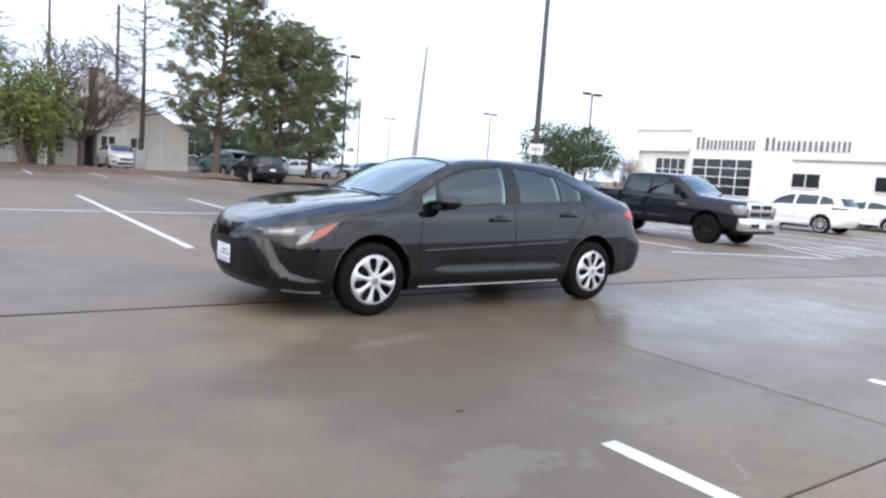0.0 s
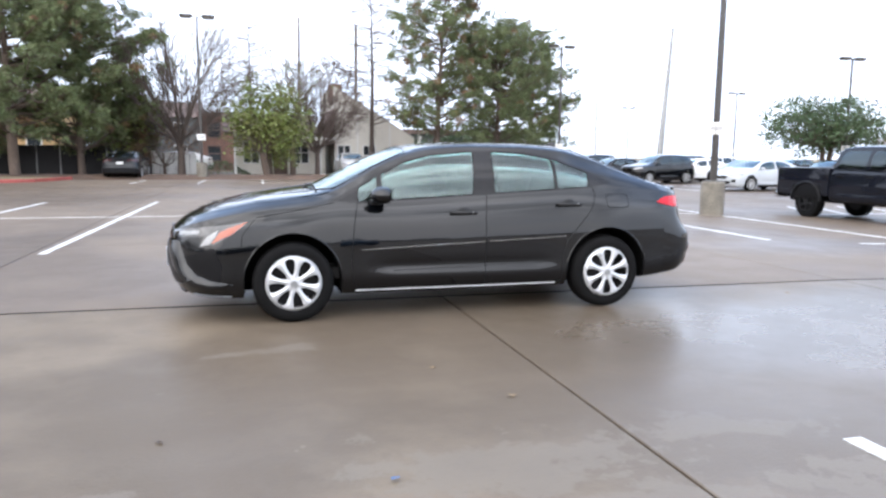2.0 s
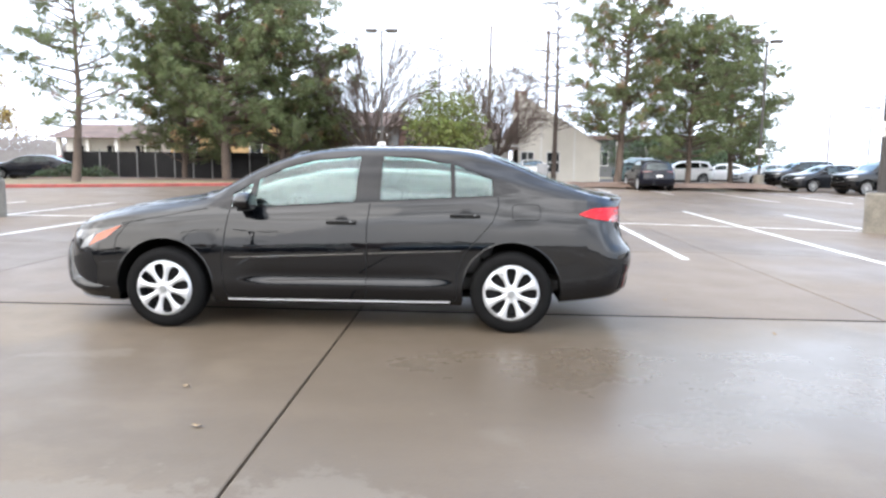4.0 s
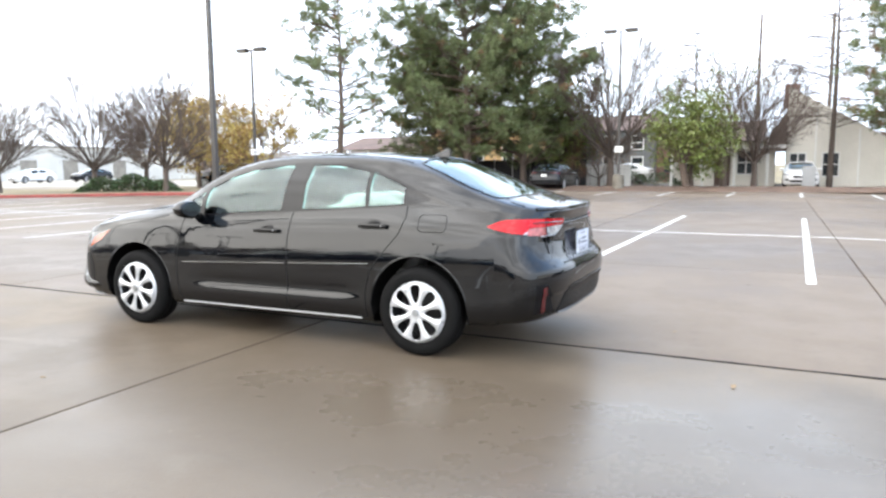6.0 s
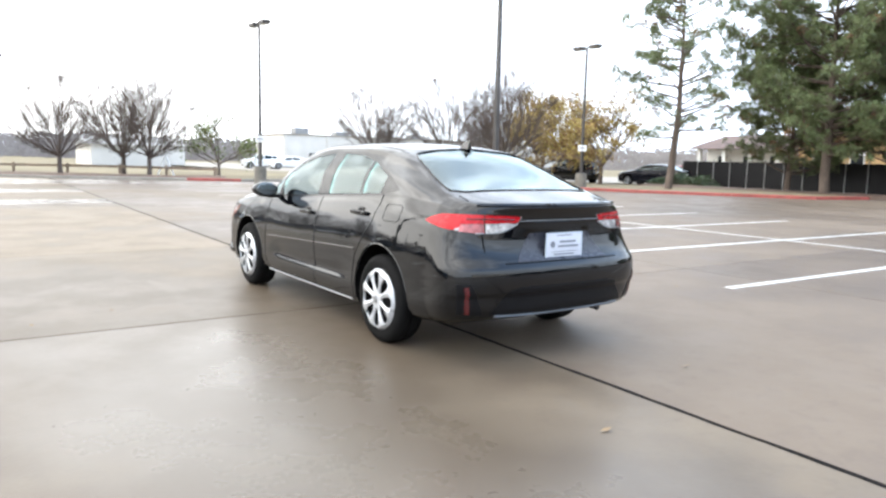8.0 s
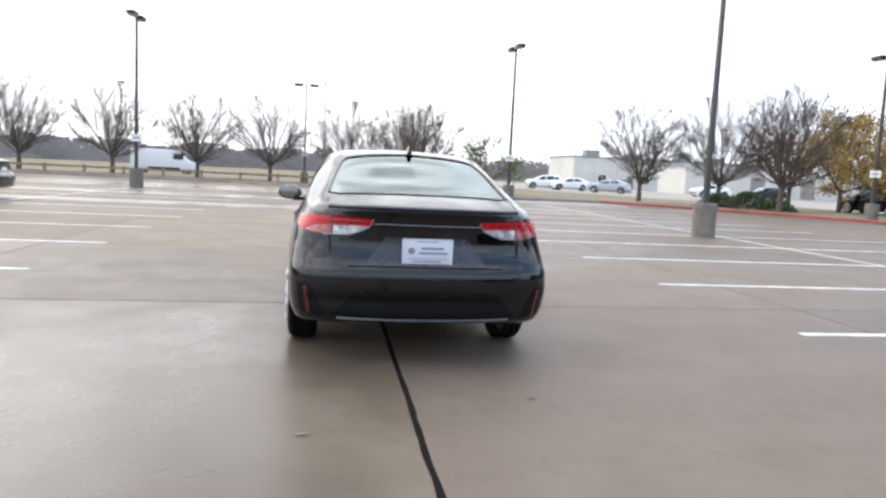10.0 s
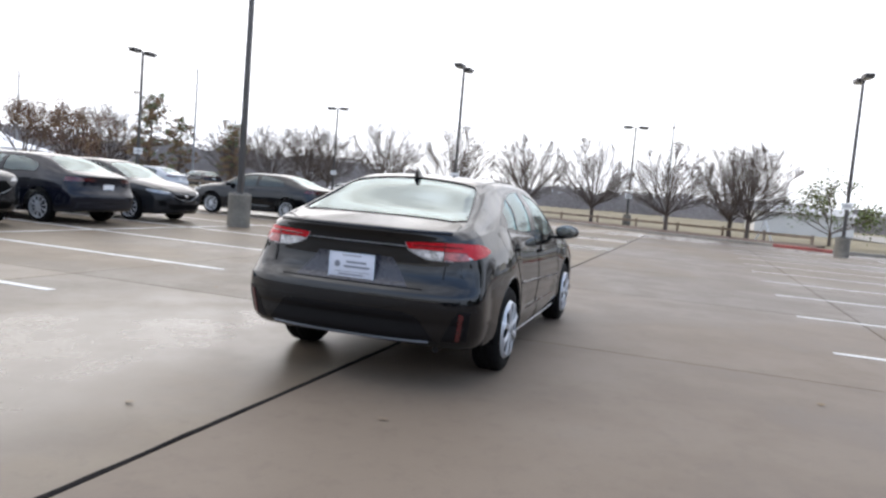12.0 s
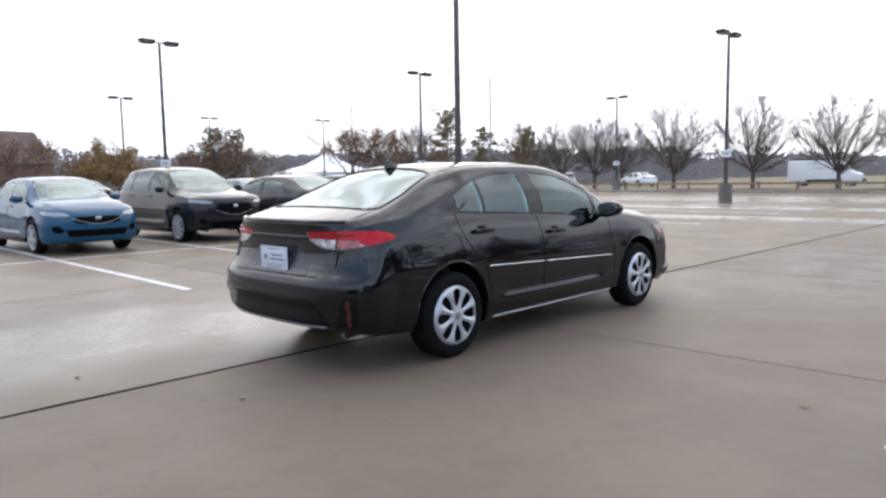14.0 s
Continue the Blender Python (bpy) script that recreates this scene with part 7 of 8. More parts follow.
CAB = dict(
    top=[(-2.90, 1.10), (-2.86, 1.22), (-2.7, 1.29), (-1.7, 1.37), (-1.45, 1.40), (-1.15, 1.60), (-.75, 1.86), (-.4, 1.94), (.6, 1.95), (1.0, 1.91), (1.10, 1.84), (1.14, 1.5), (1.15, 1.2)],
    belt=[(-2.90, 1.0), (-2.7, 1.16), (-1.6, 1.24), (0, 1.27), (1.0, 1.29), (1.14, 1.28), (1.15, 1.1)],
    wbelt=[(-2.90, .84), (-2.7, .90), (-1.6, .94), (1.0, .94), (1.15, .93)],
    wide=[(-2.90, .90), (-2.7, .97), (-1.8, 1.0), (1.15, 1.0)],
    wrail=[(-2.90, .70), (-2.6, .80), (-1.6, .83), (-1.1, .78), (-.6, .72), (.8, .72), (1.15, .74)],
    rail=[(-2.90, 1.06), (-2.7, 1.24), (-1.7, 1.31), (-1.4, 1.34), (-1.1, 1.54), (-.7, 1.80), (-.3, 1.88), (.7, 1.89), (1.05, 1.84), (1.12, 1.78), (1.14, 1.4), (1.15, 1.15)],
    low=[(-2.90, .55), (-2.6, .48), (1.15, .48)],
)


def scaled(T, sx, sy, sz):
    out = {}
    for k, v in T.items():
        out[k] = [(x * sx, y * (sy if k[0] == "w" else sz)) for x, y in v]
    return out


def scale_poly(p, a, b):
    return [(x * a, y * b) for x, y in p]


SEDAN_SIDE = [[(-.80, .955), (.18, .995), (.20, 1.345), (-.20, 1.312), (-.43, 1.252), (-.64, 1.158)], [(.29, 1.01), (1.17, 1.055), (1.18, 1.185), (.88, 1.292), (.63, 1.335), (.31, 1.346)]]
SEDAN_WS = [(-1.18, -.3), (-1.19, .3), (-1.02, .62), (-.58, .585), (-.41, .54), (-.38, 0), (-.41, -.54), (-.58, -.585), (-1.02, -.62)]
SEDAN_RW = [(1.19, .3), (1.19, -.3), (1.22, -.50), (1.60, -.58), (1.84, -.61), (1.92, -.3), (1.92, .3), (1.84, .61), (1.60, .58), (1.22, .50)]
SUV_SIDE = [[(-.86, 1.08), (.12, 1.11), (.14, 1.54), (-.18, 1.50), (-.55, 1.36)], [(.22, 1.115), (1.10, 1.155), (1.10, 1.54), (.24, 1.555)], [(1.18, 1.165), (1.78, 1.21), (1.62, 1.45), (1.18, 1.535)]]
SUV_WS = [(-1.07, -.35), (-1.07, .35), (-.95, .66), (-.5, .60), (-.32, .55), (-.28, 0), (-.32, -.55), (-.5, -.60), (-.95, -.66)]


def parked_car(name, kind, body, label, scale=(1, 1, 1), wheel_kind="ten", rim_mat=None, tint=None, full=True):
    """A parked saloon or SUV: shell with cut windows, lamps, grille, mirrors, plates and wheels."""
    car = empty(name, label=label, category="car")
    sx, sy, sz = scale
    T = scaled(SUV if kind == "suv" else SEDAN, sx, sy, sz)
    if kind == "suv":
        ends = [SUV_NOSE, SUV_TAIL]
        cuts = (-1.7, 1.5)
    else:
        ends = [SEDAN_NOSE, SEDAN_TAIL]
        cuts = (-1.8, 1.92)
    ends = [dict(far=e["far"] * sx, reach=[(z * sz, r * sx) for z, r in e["reach"]], top=[(x * sx, z * sz) for x, z in e["top"]], low=[(x * sx, z * sz) for x, z in e["low"]], swell=[(z * sz, w) for z, w in e["swell"]]) for e in ends]
    bm = rounded_shell(T, cuts[0] * sx, cuts[1] * sx, 0.15, ends[0], ends[1], 2.5, 3.1, 1, 10)
    whole = bm.copy()
    skin = Skin(bm)
    R, ax = (.345 if kind == "suv" else .322), 1.35 * sx
    for a0 in (-ax, ax):
        arch = [(a0 + (R + .075) * math.cos(radians(a)), R + .02 + (R + .075) * math.sin(radians(a))) for a in range(0, 181, 20)] + [(a0 - R - .075, .02), (a0 + R + .075, .02)]
        cut_out(bm, arch, (0, 2), lambda c, n: abs(c.y) > 0.42).free()
        for s in (-1, 1):
            part("wheel_well", boxed(a0 - R - .1, a0 + R + .1, min(s * .40, s * .42), max(s * .40, s * .42), .22, R * 2 + .12), TRIM_BLACK, car, smooth=False)
    gl = tint or GLASS_DARK
    for s in (-1, 1):
        ok = (lambda s: lambda c, n: c.y * s > 0.4 and n.y * s > 0.3)(s)
        for pane in SUV_SIDE if kind == "suv" else SEDAN_SIDE:
            g = cut_out(bm, scale_poly(pane, sx, sz), (0, 2), ok)
            part("window", puff(g, -.006, .004), gl, car).visible_shadow = False
    g = cut_out(bm, scale_poly(SUV_WS if kind == "suv" else SEDAN_WS, sx, sy), (0, 1), lambda c, n: n.z > .25 and c.z > .9 * sz)
    part("windscreen", puff(g, -.004, .004), SCREEN, car, "windscreen reflecting pale sky").visible_shadow = False
    if kind == "suv":
        g = cut_out(bm, [(-.56 * sy, 1.48 * sz), (.56 * sy, 1.48 * sz), (.62 * sy, 1.14 * sz), (-.62 * sy, 1.14 * sz)], (1, 2), lambda c, n: c.x > 1.5 and n.x > .3)
    else:
        g = cut_out(bm, scale_poly(SEDAN_RW, sx, sy), (0, 1), lambda c, n: n.z > .25 and c.z > .9 * sz)
    part("rear_window", puff(g, -.004, .004), gl, car).visible_shadow = False
    hz, tz = (.86, 1.02) if kind == "suv" else (.72, .92)
    for s in (-1, 1):
        fl = (lambda p: p) if s > 0 else mirrored
        head = cut_out(bm, fl([(.46, (hz - .015) * sz), (.66, (hz - .02) * sz), (.88, (hz + .02) * sz), (.88, (hz + .085) * sz), (.52, (hz + .035) * sz)]), (1, 2), lambda c, n: c.x < -1.5 * sx and n.x < -.12)
        part("headlamp", puff(head, .004, .012), LAMP_BRIGHT, car, "clear head lamp")
        fog = cut_out(bm, fl([(.60, .40 * sz), (.74, .42 * sz), (.76, .52 * sz), (.66, .54 * sz), (.58, .47 * sz)]), (1, 2), lambda c, n: c.x < -1.5 * sx and n.x < -.12)
        part("fog_pocket", puff(fog, -.004, .006), WELL, car, "black fog lamp pocket")
        tail = cut_out(bm, fl([(.34, (tz + .005) * sz), (.88, (tz - .03) * sz), (.88, (tz + .07) * sz), (.36, (tz + .05) * sz)]), (1, 2), lambda c, n: c.x > 1.6 * sx and n.x > .15)
        part("tail_lamp", puff(tail, .004, .012), LAMP_DARKRED, car, "dark red tail lamp")
        b = skin.side(-.72 * sx, (1.10 if kind == "suv" else .955) * sz, s)
        mir = bmesh.new()
        bmesh.ops.create_uvsphere(mir, u_segments=12, v_segments=8, radius=1)
        bmesh.ops.scale(mir, vec=(.075, .12, .075), verts=mir.verts)
        bmesh.ops.translate(mir, vec=b + Vector((0, s * .13, .06)), verts=mir.verts)
        part("wing_mirror", mir, body, car)
        for hx in (.05, 1.0):
            c = skin.side(hx * sx, (1.0 if kind == "suv" else .88) * sz, s)
            part("door_handle", boxed(c.x - .1, c.x + .1, c.y - .02, c.y + .02, c.z - .014, c.z + .014, .006), body, car)
        for pts in ([(-.86, .95), (-.9, .6), (-.86, .3)], [(.24, 1.0), (.22, .6), (.22, .3)], [(1.2, 1.0), (1.1, .75), (.95, .6), (.92, .32)]):
            part("door_gap", bead([skin.side(x * sx, z * sz * (1.06 if kind == "suv" else 1), s) for x, z in dense(pts, .12)], .004, 4), TRIM_BLACK, car)
        part("sill", boxed(-.9 * sx, .9 * sx, min(s * .80 * sy, s * .885 * sy), max(s * .80 * sy, s * .885 * sy), .2 * sz, .30 * sz, .02), TRIM_BLACK, car)
    gr = cut_out(bm, [(-.36, (hz - .02) * sz), (.36, (hz - .02) * sz), (.48, (hz - .14) * sz), (.34, (hz - .27) * sz), (-.34, (hz - .27) * sz), (-.48, (hz - .14) * sz)] if kind == "suv" else [(-.38, .69 * sz), (.38, .69 * sz), (.42, .60 * sz), (.30, .56 * sz), (-.30, .56 * sz), (-.42, .60 * sz)], (1, 2), lambda c, n: c.x < -1.9 * sx and n.x < -.2)
    part("grille", puff(gr, -.006, .006), WELL, car, "black grille")
    gl2 = cut_out(bm, [(-.50, .33 * sz), (.50, .33 * sz), (.56, .46 * sz), (-.56, .46 * sz)], (1, 2), lambda c, n: c.x < -1.9 * sx and n.x < -.2)
    part("lower_intake", puff(gl2, -.006, .006), WELL, car)
    zg = (hz - .27) * sz if kind == "suv" else .555 * sz
    trim = [skin.front(y, zg + .12 * abs(y / .45) ** 2) + Vector((-.004, 0, 0)) for y in [-.45 + .09 * i for i in range(11)]]
    part("grille_trim", bead(trim, .006, 5), GREY_METAL, car)
    bd = skin.front(0, (hz - .08) * sz if kind == "suv" else .66 * sz)
    part("badge", boxed(bd.x - .015, bd.x + .01, -.05, .05, bd.z - .032, bd.z + .032, .01), CHROME, car)
    px = skin.rear(0, .78 * sz).x
    part("rear_plate", boxed(px, px + .006, -.15, .15, .71 * sz, .86 * sz), SIGN_WHITE, car, smooth=False)
    part("cabin_floor", boxed(-1.0 * sx, 1.7 * sx, -.64, .64, .32, .42, .02), DASH, car)
    part("dashboard", boxed(-1.0 * sx, -.68 * sx, -.64, .64, .62 * sz, .88 * sz, .05), DASH, car)
    if full:
        for y in (-.36, .36):
            seat_set(car, 0, y, .42 * sz)
            seat_set(car, .9, y, .44 * sz)
    smooth_from(part("body", bm, body, car, angle=40), whole)
    whole.free()
    for x in (-ax, ax):
        for s in (-1, 1):
            wheel(car, x, s * (.785 if kind == "suv" else .77) * sy, R, s, R, R - .085, .21, rim_mat or SILVER, wheel_kind, turn=x * 40)
    return car


def pickup():
    car = empty("pickup_truck", label="large black crew-cab pickup truck with a chrome grille and bumper", category="pickup truck")
    T = CAB
    xs = [-2.90, -2.885, -2.86] + [-2.8 + .1 * i for i in range(40)] + [1.12, 1.135, 1.145, 1.15]
    xs = sorted(set(round(x, 4) for x in xs if x <= 1.15))
    bm = shell(T, xs, 1)
    skin = Skin(bm)
    paintm = BODY_NAVY
    a0, R = -1.92, .415
    arch = [(a0 + .50 * math.cos(radians(a)), .47 + .50 * math.sin(radians(a))) for a in range(0, 181, 18)] + [(a0 - .5, .1), (a0 + .5, .1)]
    cut_out(bm, arch, (0, 2), lambda c, n: abs(c.y) > .42).free()
    for s in (-1, 1):
        ok = (lambda s: lambda c, n: c.y * s > .4 and n.y * s > .3)(s)
        for pane in ([(-.98, 1.30), (.02, 1.33), (.04, 1.80), (-.38, 1.78), (-.66, 1.66)], [(.14, 1.335), (.98, 1.355), (.96, 1.76), (.85, 1.80), (.15, 1.81)]):
            part("window", puff(cut_out(bm, pane, (0, 2), ok), -.006, .004), GLASS_DARK, car, "dark tinted window").visible_shadow = False
        b = skin.side(-1.0, 1.30, s)
        part("tow_mirror", boxed(b.x - .06, b.x + .06, min(b.y + s * .05, b.y + s * .27), max(b.y + s * .05, b.y + s * .27), 1.33, 1.60, .03), TRIM_BLACK, car)
        part("mirror_arm", boxed(b.x - .03, b.x + .03, min(b.y - s * .06, b.y + s * .08), max(b.y - s * .06, b.y + s * .08), 1.36, 1.42), TRIM_BLACK, car)
        for hx in (.0, .9):
            c = skin.side(hx - .05, 1.15, s)
            part("door_handle", boxed(c.x - .1, c.x + .1, c.y - .025, c.y + .025, c.z - .02, c.z + .02, .008), TRIM_BLACK, car)
        for pts in ([(-1.05, 1.25), (-1.08, .9), (-1.02, .55)], [(.09, 1.28), (.08, .55)], [(1.05, 1.28), (1.02, .55)]):
            part("door_gap", bead([skin.side(x, z, s) for x, z in dense(pts, .12)], .005, 4), TRIM_BLACK, car)
        part("badge", boxed(-1.28, -.98, min(s * .992, s * 1.012), max(s * .992, s * 1.012), 1.04, 1.10), CHROME, car, smooth=False)
        part("wheel_well", boxed(a0 - .52, a0 + .52, min(s * .50, s * .54), max(s * .50, s * .54), .3, 1.0), TRIM_BLACK, car, smooth=False)
        # big corner head lamp
        part("headlamp", boxed(-2.93, -2.62, min(s * .62, s * .95), max(s * .62, s * .95), .90, 1.16, .05), LAMP_BRIGHT, car, "large clear head lamp")
        bs = bmesh.new()
        box(bs, 1.19, 3.02, min(s * .84, s * 1.0), max(s * .84, s * 1.0), .62, 1.36, .03)
        part("bed_side", bs, paintm, car)
        ring = [Vector((1.92 + .50 * math.cos(radians(a)), s * 1.0, .47 + .50 * math.sin(radians(a)))) for a in range(0, 181, 12)]
        part("fender_flare", bead(ring, .045, 6), TRIM_BLACK, car)
        part("rear_well", boxed(1.43, 2.41, min(s * .98, s * 1.004), max(s * .98, s * 1.004), .55, .93, .01), TRIM_BLACK, car)
        part("tail_lamp", boxed(2.95, 3.03, min(s * .86, s * .985), max(s * .86, s * .985), .98, 1.30, .02), LAMP_RED, car)
    g = cut_out(bm, [(-1.47, -.5), (-1.47, .5), (-1.33, .74), (-.72, .66), (-.66, 0), (-.72, -.66), (-1.33, -.74)], (0, 1), lambda c, n: n.z > .25 and c.z > 1.2)
    part("windscreen", puff(g, -.004, .004), SCREEN, car, "windscreen reflecting blue sky").visible_shadow = False
    part("bed_floor", boxed(1.19, 3.0, -.84, .84, .80, .86), TRIM_BLACK, car)
    part("tailgate", boxed(2.94, 3.02, -.84, .84, .66, 1.36, .02), paintm, car)
    part("bed_front", boxed(1.17, 1.22, -.84, .84, .66, 1.34, .01), paintm, car)
    part("rear_bumper", boxed(3.03, 3.16, -.95, .95, .50, .68, .04), CHROME, car)
    grl = part("grille", boxed(-2.985, -2.88, -.62, .62, .825, 1.24, .04), CHROME, car, "chrome grille with four dark openings")
    for y0, y1 in ((-.53, -.05), (.05, .53)):
        for z0, z1 in ((.87, .99), (1.07, 1.19)):
            part("opening", boxed(-2.995, -2.975, y0, y1, z0, z1, .008), TRIM_BLACK, grl)
    part("front_bumper", boxed(-3.06, -2.86, -.98, .98, .46, .82, .06), CHROME, car, "polished chrome front bumper")
    part("bumper_intake", boxed(-3.07, -3.04, -.55, .55, .57, .67, .01), TRIM_BLACK, car)
    part("front_plate", boxed(-3.078, -3.07, -.15, .15, .55, .70), SIGN_WHITE, car, smooth=False)
    part("air_dam", boxed(-2.98, -2.7, -.90, .90, .38, .515, .03), TRIM_BLACK, car)
    part("chassis", boxed(-2.6, 2.9, -.55, .55, .42, .62), TRIM_BLACK, car, smooth=False)
    part("cabin", boxed(-1.0, 1.0, -.7, .7, .62, 1.15, .04), DASH, car)
    for y in (-.4, .4):
        seat_set(car, -.2, y, .98)
        seat_set(car, .7, y, .98)
    part("body", bm, paintm, car, angle=40)
    for x in (-1.92, 1.92):
        for s in (-1, 1):
            wheel(car, x, s * .85, R, s, R, .245, .27, STEEL_DARK, "five", turn=12)
    return car


def panel_van():
    """A long white delivery van with a roof rack."""
    van = empty("delivery_van", label="white long-roof delivery van on the road past the field", category="van")
    side = [(-2.75, .42), (-2.78, .80), (-2.62, 1.02), (-1.95, 1.22), (-1.25, 1.98), (-1.0, 2.12), (2.6, 2.16), (2.72, 2.05), (2.75, .42)]
    bm = prism(side, -.98, .98)
    bmesh.ops.bevel(bm, geom=[e for e in bm.edges], offset=.09, segments=2, affect="EDGES", profile=.6)
    part("body", bm, PAINT_WHITE, van)
    part("windscreen", prism([(-1.93, 1.27), (-1.30, 1.93), (-1.31, 1.95), (-1.95, 1.28)], -.80, .80), GLASS_DARK, van)
    for s in (-1, 1):
        part("window", boxed(-1.55, -.75, min(s * .975, s * .987), max(s * .975, s * .987), 1.30, 1.80, .004), GLASS_DARK, van)
        part("sill", boxed(-1.3, 1.3, min(s * .97, s * .995), max(s * .97, s * .995), .42, .60, .006), TRIM_BLACK, van)
        part("door_gap", boxed(-.66, -.64, min(s * .975, s * .986), max(s * .975, s * .986), .6, 2.0), TRIM_BLACK, van)
        part("headlamp", boxed(-2.77, -2.60, min(s * .62, s * .9), max(s * .62, s * .9), .82, 1.0, .02), LAMP_WHITE, van)
        part("rack_rail", boxed(-.8, 2.5, min(s * .7, s * .75), max(s * .7, s * .75), 2.24, 2.30), TRIM_BLACK, van)
        for x in (-1.85, 1.75):
            wheel(van, x, s * .86, .34, s, .34, .24, .21, SILVER, "five", turn=15)
    part("front_bumper", boxed(-2.86, -2.70, -.94, .94, .40, .66, .04), TRIM_BLACK, van)
    for x in (-.5, .8, 2.2):
        part("rack_bar", boxed(x - .03, x + .03, -.75, .75, 2.17, 2.24), TRIM_BLACK, van)
    return van


BODY_NAVY = paint("deep_blue_black_paint", (0.006, 0.007, 0.011))
PAINT_BLUE = paint("bright_blue_paint", (0.013, 0.066, 0.125), .12)
PAINT_GREY = paint("machine_grey_paint", (0.011, 0.012, 0.014))
PAINT_DARK = paint("dark_teal_grey_paint", (0.005, 0.006, 0.011))
PAINT_WHITE = paint("white_paint", (0.70, 0.70, 0.70), .05)
PAINT_SILVER = paint("silver_paint", (0.36, 0.38, 0.40), .3)
PAINT_RED = paint("dark_red_paint", (0.25, 0.02, 0.02), .2)
PAINT_TEAL = paint("faded_teal_paint", (0.10, 0.17, 0.17), .1)


def all_cars():
    put = lambda c, x, y, rz: setattr(c, "matrix_basis", pose(x, y, fall(x), 0, 0, rz))  # noqa: E731
    put(panel_van(), -59.4, -13.6, -83)
    truck = pickup()
    truck.matrix_basis = pose(12.93, 6.67, fall(12.93), 0, 0, 91) @ Matrix.Scale(.93, 4)
    put(parked_car("sedan_car", "sedan", PAINT_BLUE, "bright blue compact car with a black grille", (.97, 1.0, 1.02), "five", STEEL_DARK, GLASS), .0, -11.75, -90)
    put(parked_car("suv_car", "suv", PAINT_GREY, "dark grey SUV with a chrome-edged grille", (1.0, 1.0, 1.0), "ten", SILVER), -2.9, -11.85, -90)
    put(parked_car("sedan_car", "sedan", PAINT_DARK, "dark blue-black sedan with wide red tail lamps", (1.05, 1.03, 1.0), "ten", SILVER, GLASS), -5.6, -11.9, 90)
    kia = parked_car("sedan_car", "sedan", PAINT_GREY, "dark grey sedan with slim head lamps", (1.0, 1.0, 1.0), "ten", STEEL_DARK, GLASS)
    put(kia, -8.3, -12.0, -90)
    blk = parked_car("sedan_car", "sedan", BODY_BLACK, "black sedan parked alone by a lamp post", (1.05, 1.03, 1.0), "ten", STEEL_DARK)
    put(blk, -14.3, -11.3, 90)
    wsuv = parked_car("suv_car", "suv", PAINT_WHITE, "white compact SUV with dark lower trim", (.98, 1.0, .97), "ten", SILVER)
    put(wsuv, 24.9, 9.0, -90)
    wsed = parked_car("sedan_car", "sedan", PAINT_WHITE, "white sedan in a row of parked cars", (1.0, 1.0, 1.0), "ten", SILVER)
    put(wsed, 31.6, 9.2, -90)
    bsed = parked_car("sedan_car", "sedan", PAINT_DARK, "dark blue sedan in a row of parked cars", (1.05, 1.03, 1.0), "ten", SILVER)
    put(bsed, 34.4, 9.2, -90)
    ssed = parked_car("sedan_car", "sedan", PAINT_SILVER, "silver sedan in a row of parked cars", (1.03, 1.02, 1.0), "ten", SILVER, GLASS)
    put(ssed, 21.4, 21.8, 10)
    dsuv = parked_car("suv_car", "suv", BODY_BLACK, "black SUV in a row of parked cars", (1.0, 1.0, 1.0), "ten", SILVER)
    put(dsuv, 21.0, 29.6, 10)
    osuv = parked_car("suv_car", "suv", PAINT_DARK, "old dark estate car with a boxy tail under the pines", (1.0, .98, .93), "five", STEEL_DARK)
    put(osuv, 10.2, 31.4, -90)
    tsuv = parked_car("suv_car", "suv", PAINT_TEAL, "faded teal minivan behind the pines", (1.05, 1.0, 1.05), "five", SILVER)
    put(tsuv, 11.6, 40.5, -80)
    rsed = parked_car("sedan_car", "sedan", PAINT_RED, "dark red sedan in the distance", (1.0, 1.0, 1.0), "five", SILVER)
    put(rsed, -27, 41, 5)
    spots = [(kia, -7.7, 33.6, -90), (wsed, 4.7, 38.8, 90), (wsed, 24.6, 31.2, 10), (kia, 20.0, 32.8, 10), (bsed, 25.5, 35.0, 10), (dsuv, 21.0, 38.2, 10), (ssed, 21.3, 43.8, 10), (kia, 27.8, 24.0, 10), (wsuv, 30.0, 37.0, 12),
             (bsed, 25.2, 27.3, 12), (dsuv, 27.8, 37.5, 12), (wsed, 31.2, 33.5, 12), (ssed, 31.5, 39, 12), (kia, 36.0, 36.0, 12), (wsed, 36.0, 42, 12),
             (dsuv, -31.0, 33.2, 15), (bsed, -25.5, 35.5, 10), (wsed, -66, 43, 90), (kia, -66, 50, 90), (ssed, -64, 30, 60), (wsed, -70, 28, 80), (wsuv, -72, 25.5, 80),
             (wsuv, 15.5, 44.2, 0), (wsed, 19, 46.4, 0), (wsed, -6.2, 44, 10),
             (kia, -9.2, -28.6, 90), (ssed, -14.4, -28.4, -90), (dsuv, -17.4, -28.7, 90), (wsed, -22.8, -28.2, -90), (bsed, -6.0, -28.4, 90), (ssed, -28.5, -28.4, 90),
             (wsed, -46, -44, 60), (bsed, -49, -40, 60), (ssed, -52, -43, 60), (wsuv, -55, -37, 60), (kia, -51, -47, 60), (rsed, -58, -40, 60), (wsed, -60, -31, 60), (dsuv, -43, -50, 60)]
    for src, x, y, rz in spots:
        copy_thing(src, pose(x, y, fall(x), 0, 0, rz))


all_cars()

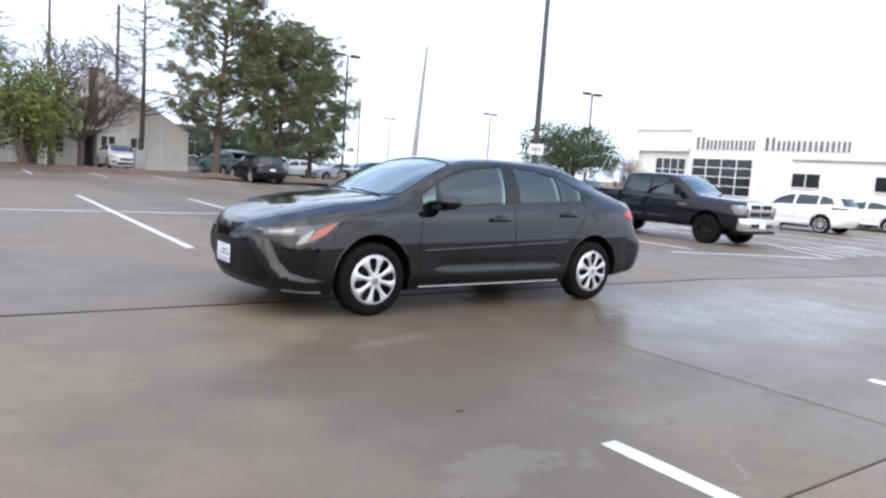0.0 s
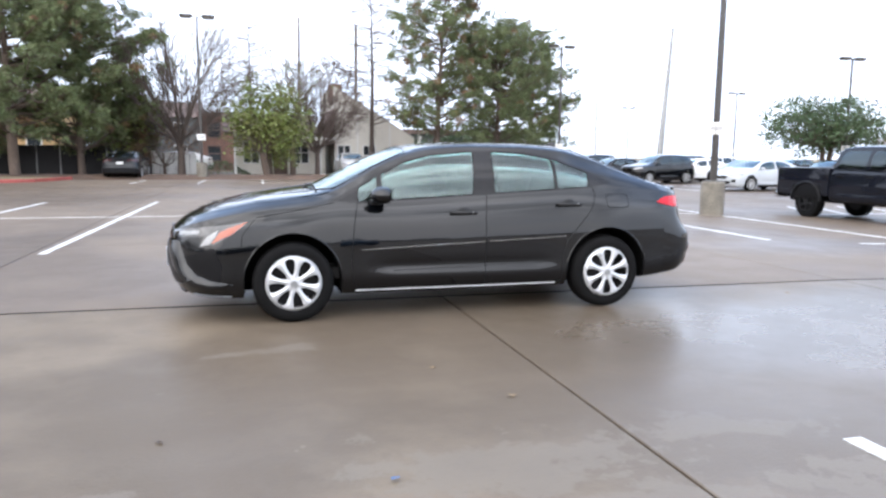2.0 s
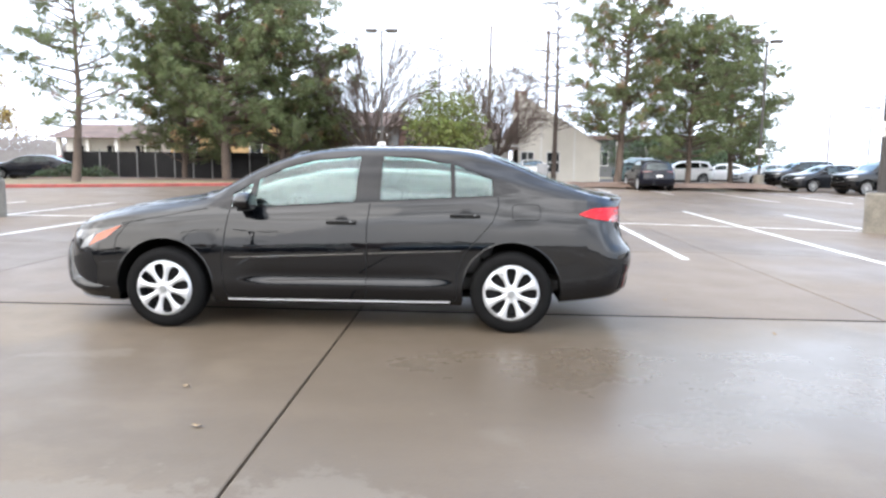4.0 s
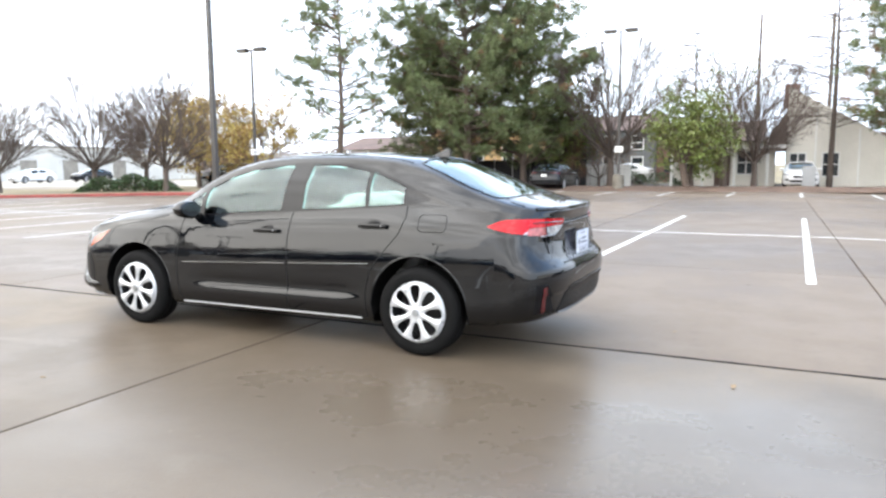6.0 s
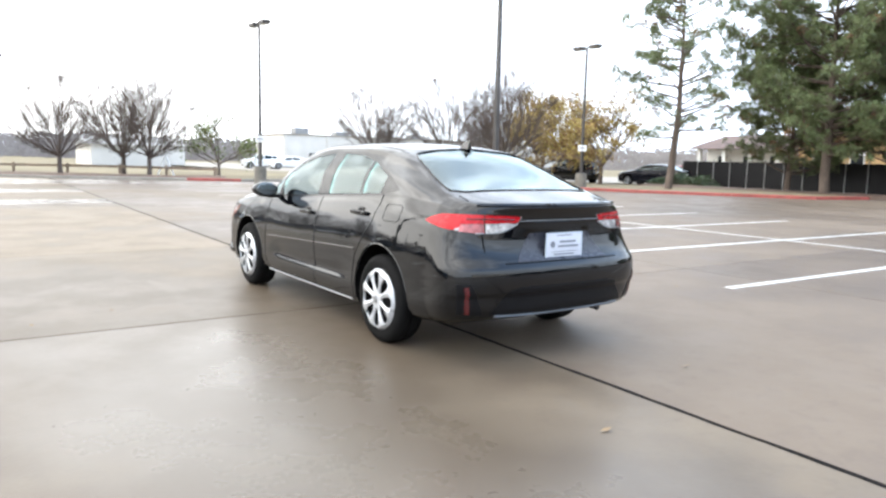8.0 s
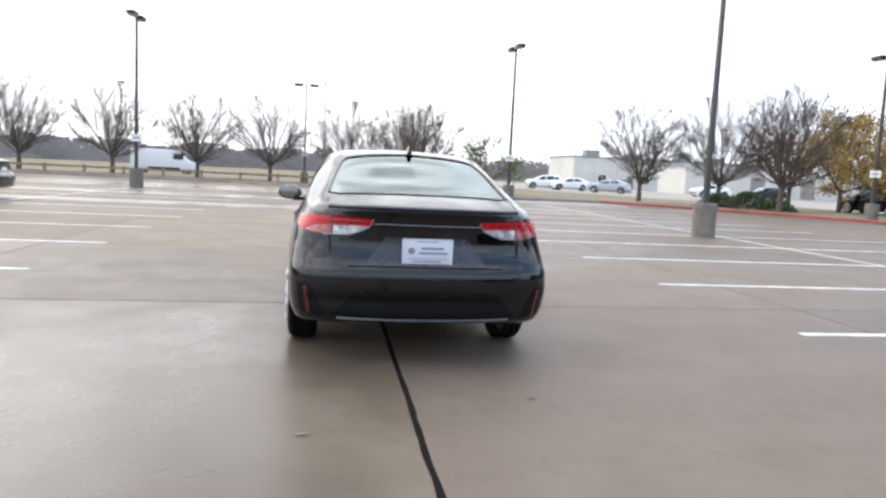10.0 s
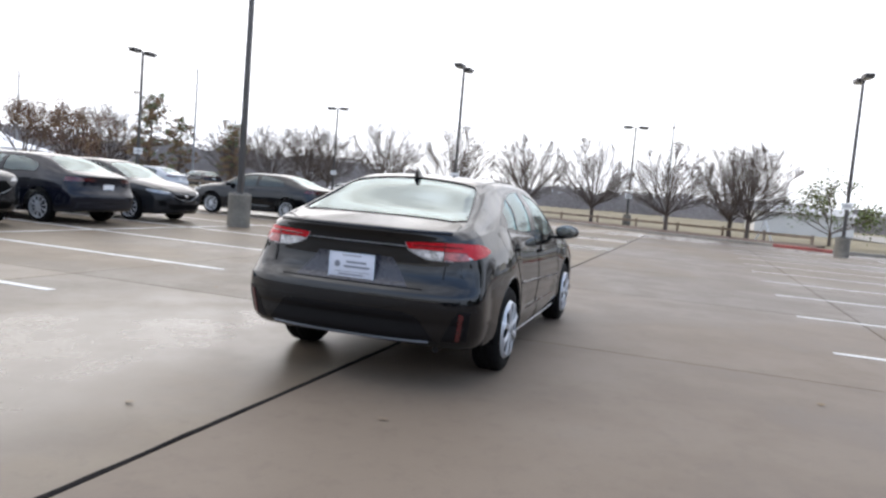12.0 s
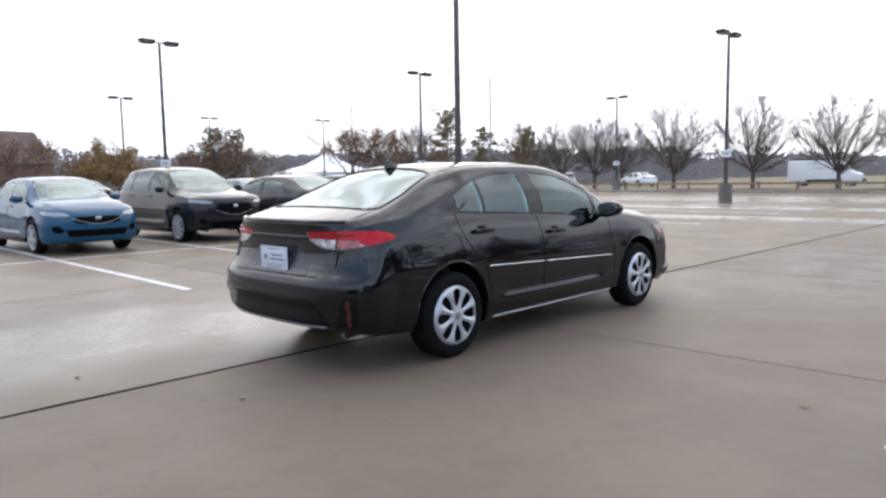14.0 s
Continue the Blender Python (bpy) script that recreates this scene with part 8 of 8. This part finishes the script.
# ---- small litter on the concrete ----
def litter():
    rnd = random.Random(5)
    spots = [(-1.13, -3.74, .03, "blue"), (2.9, .55, .04, "tan"), (3.4, -.75, .045, "tan"), (-2.1, -3.1, .035, "dark"), (-.3, -2.9, .04, "tan"), (.9, 3.1, .05, "tan"), (3.35, 3.15, .03, "dark"), (1.9, 4.4, .03, "tan"), (-.6, -2.3, .03, "tan")]
    mats = {"blue": mat("blue_scrap", (.06, .10, .19), .6), "tan": mat("dead_leaf", (.20, .14, .08), .8), "dark": mat("dark_leaf", (.05, .035, .025), .8)}
    for x, y, s, k in spots:
        s *= .7
        L = [(-s, -s * .3), (-s * .2, -s * .55), (s * .8, -s * .4), (s, s * .1), (s * .2, s * .5), (-s * .7, s * .4)]
        vs = [(a, b, .004 + rnd.uniform(.002, .014)) for a, b in L] + [(0, 0, .012)]
        fs = [(i, (i + 1) % 6, 6) for i in range(6)]
        o = mesh_part("litter" if k == "blue" else "fallen_leaf", vs, fs, mats[k])
        o.matrix_basis = pose(x, y, 0, 0, 0, rnd.uniform(0, 360))
        tagged(o, label="crumpled blue scrap lying on the concrete" if k == "blue" else "curled dead leaf on the damp concrete", category="litter" if k == "blue" else "leaf")


litter()


# ---- concrete slabs, each with its own edges ----
def slabs():
    S, wide, narrow = 4.5, 0.008, 0.008

    def corner(x, y):
        return Vector((x + 0.06, y - TILT * x - 0.10, fall(x)))

    base = corner(0, 0)
    top = [corner(a, b) - base for a, b in ((narrow, wide), (S - narrow, wide), (S - narrow, S - wide), (narrow, S - wide))]
    mid = sum(top, Vector()) / 4
    inn = [p + (mid - p).normalized() * .010 for p in top]
    vs = [Vector((p.x, p.y, -.10)) for p in top] + [Vector((p.x, p.y, -.004)) for p in top] + [Vector((p.x, p.y, 0)) for p in inn]
    fs = [(8, 9, 10, 11)]
    for k in range(4):
        n = (k + 1) % 4
        fs += [(k, n, 4 + n, 4 + k), (4 + k, 4 + n, 8 + n, 8 + k)]
    first = mesh_part("slab", vs, fs, CONCRETE, PAVE)
    first.location = base
    far_v, far_f = [], []
    for i in range(-11, 17):
        for j in range(-16, 14):
            if (i == 0 and j == 0) or (j >= 7 and i < 4):
                continue
            p = corner(i * S, j * S)
            turn = math.atan(0.02) if i in (1, 2) else 0.0
            if -7 <= i < 6 and -6 <= j < 6:
                ob = new("slab", first.data)
                ob.parent = PAVE
                ob.location = p
                ob.rotation_euler.y = turn
            else:
                k = len(far_v)
                far_v += [p + v - Vector((0, 0, v.x * math.tan(turn))) for v in vs]
                far_f += [tuple(k + q for q in f) for f in fs]
    tagged(mesh_part("far_slabs", far_v, far_f, CONCRETE, PAVE), kind="stuff")


slabs()


# the wide dark seal along the joint under the black car, with ragged edges
def joint_seal():
    rnd = random.Random(12)
    vs, fs = [], []
    n = 700
    for k in range(n + 1):
        x = -45 + 100 * k / n
        y = -TILT * x - 0.11
        w = 0.021 + rnd.uniform(-.005, .005)
        d = 0.002 * math.sin(k * .7) + rnd.uniform(-.003, .003)
        vs += [(x + .06, y + d - w, fall(x) - .004), (x + .06, y + d - w * .7, fall(x) + .003), (x + .06, y + d + w * .7, fall(x) + .003), (x + .06, y + d + w, fall(x) - .004)]
        if k:
            a = 4 * (k - 1)
            fs += [(a + j, a + 4 + j, a + 5 + j, a + 1 + j) for j in range(3)]
    mesh_part("joint_seal", vs, fs, JOINT, PAVE, "black sealant along a wide joint")


joint_seal()
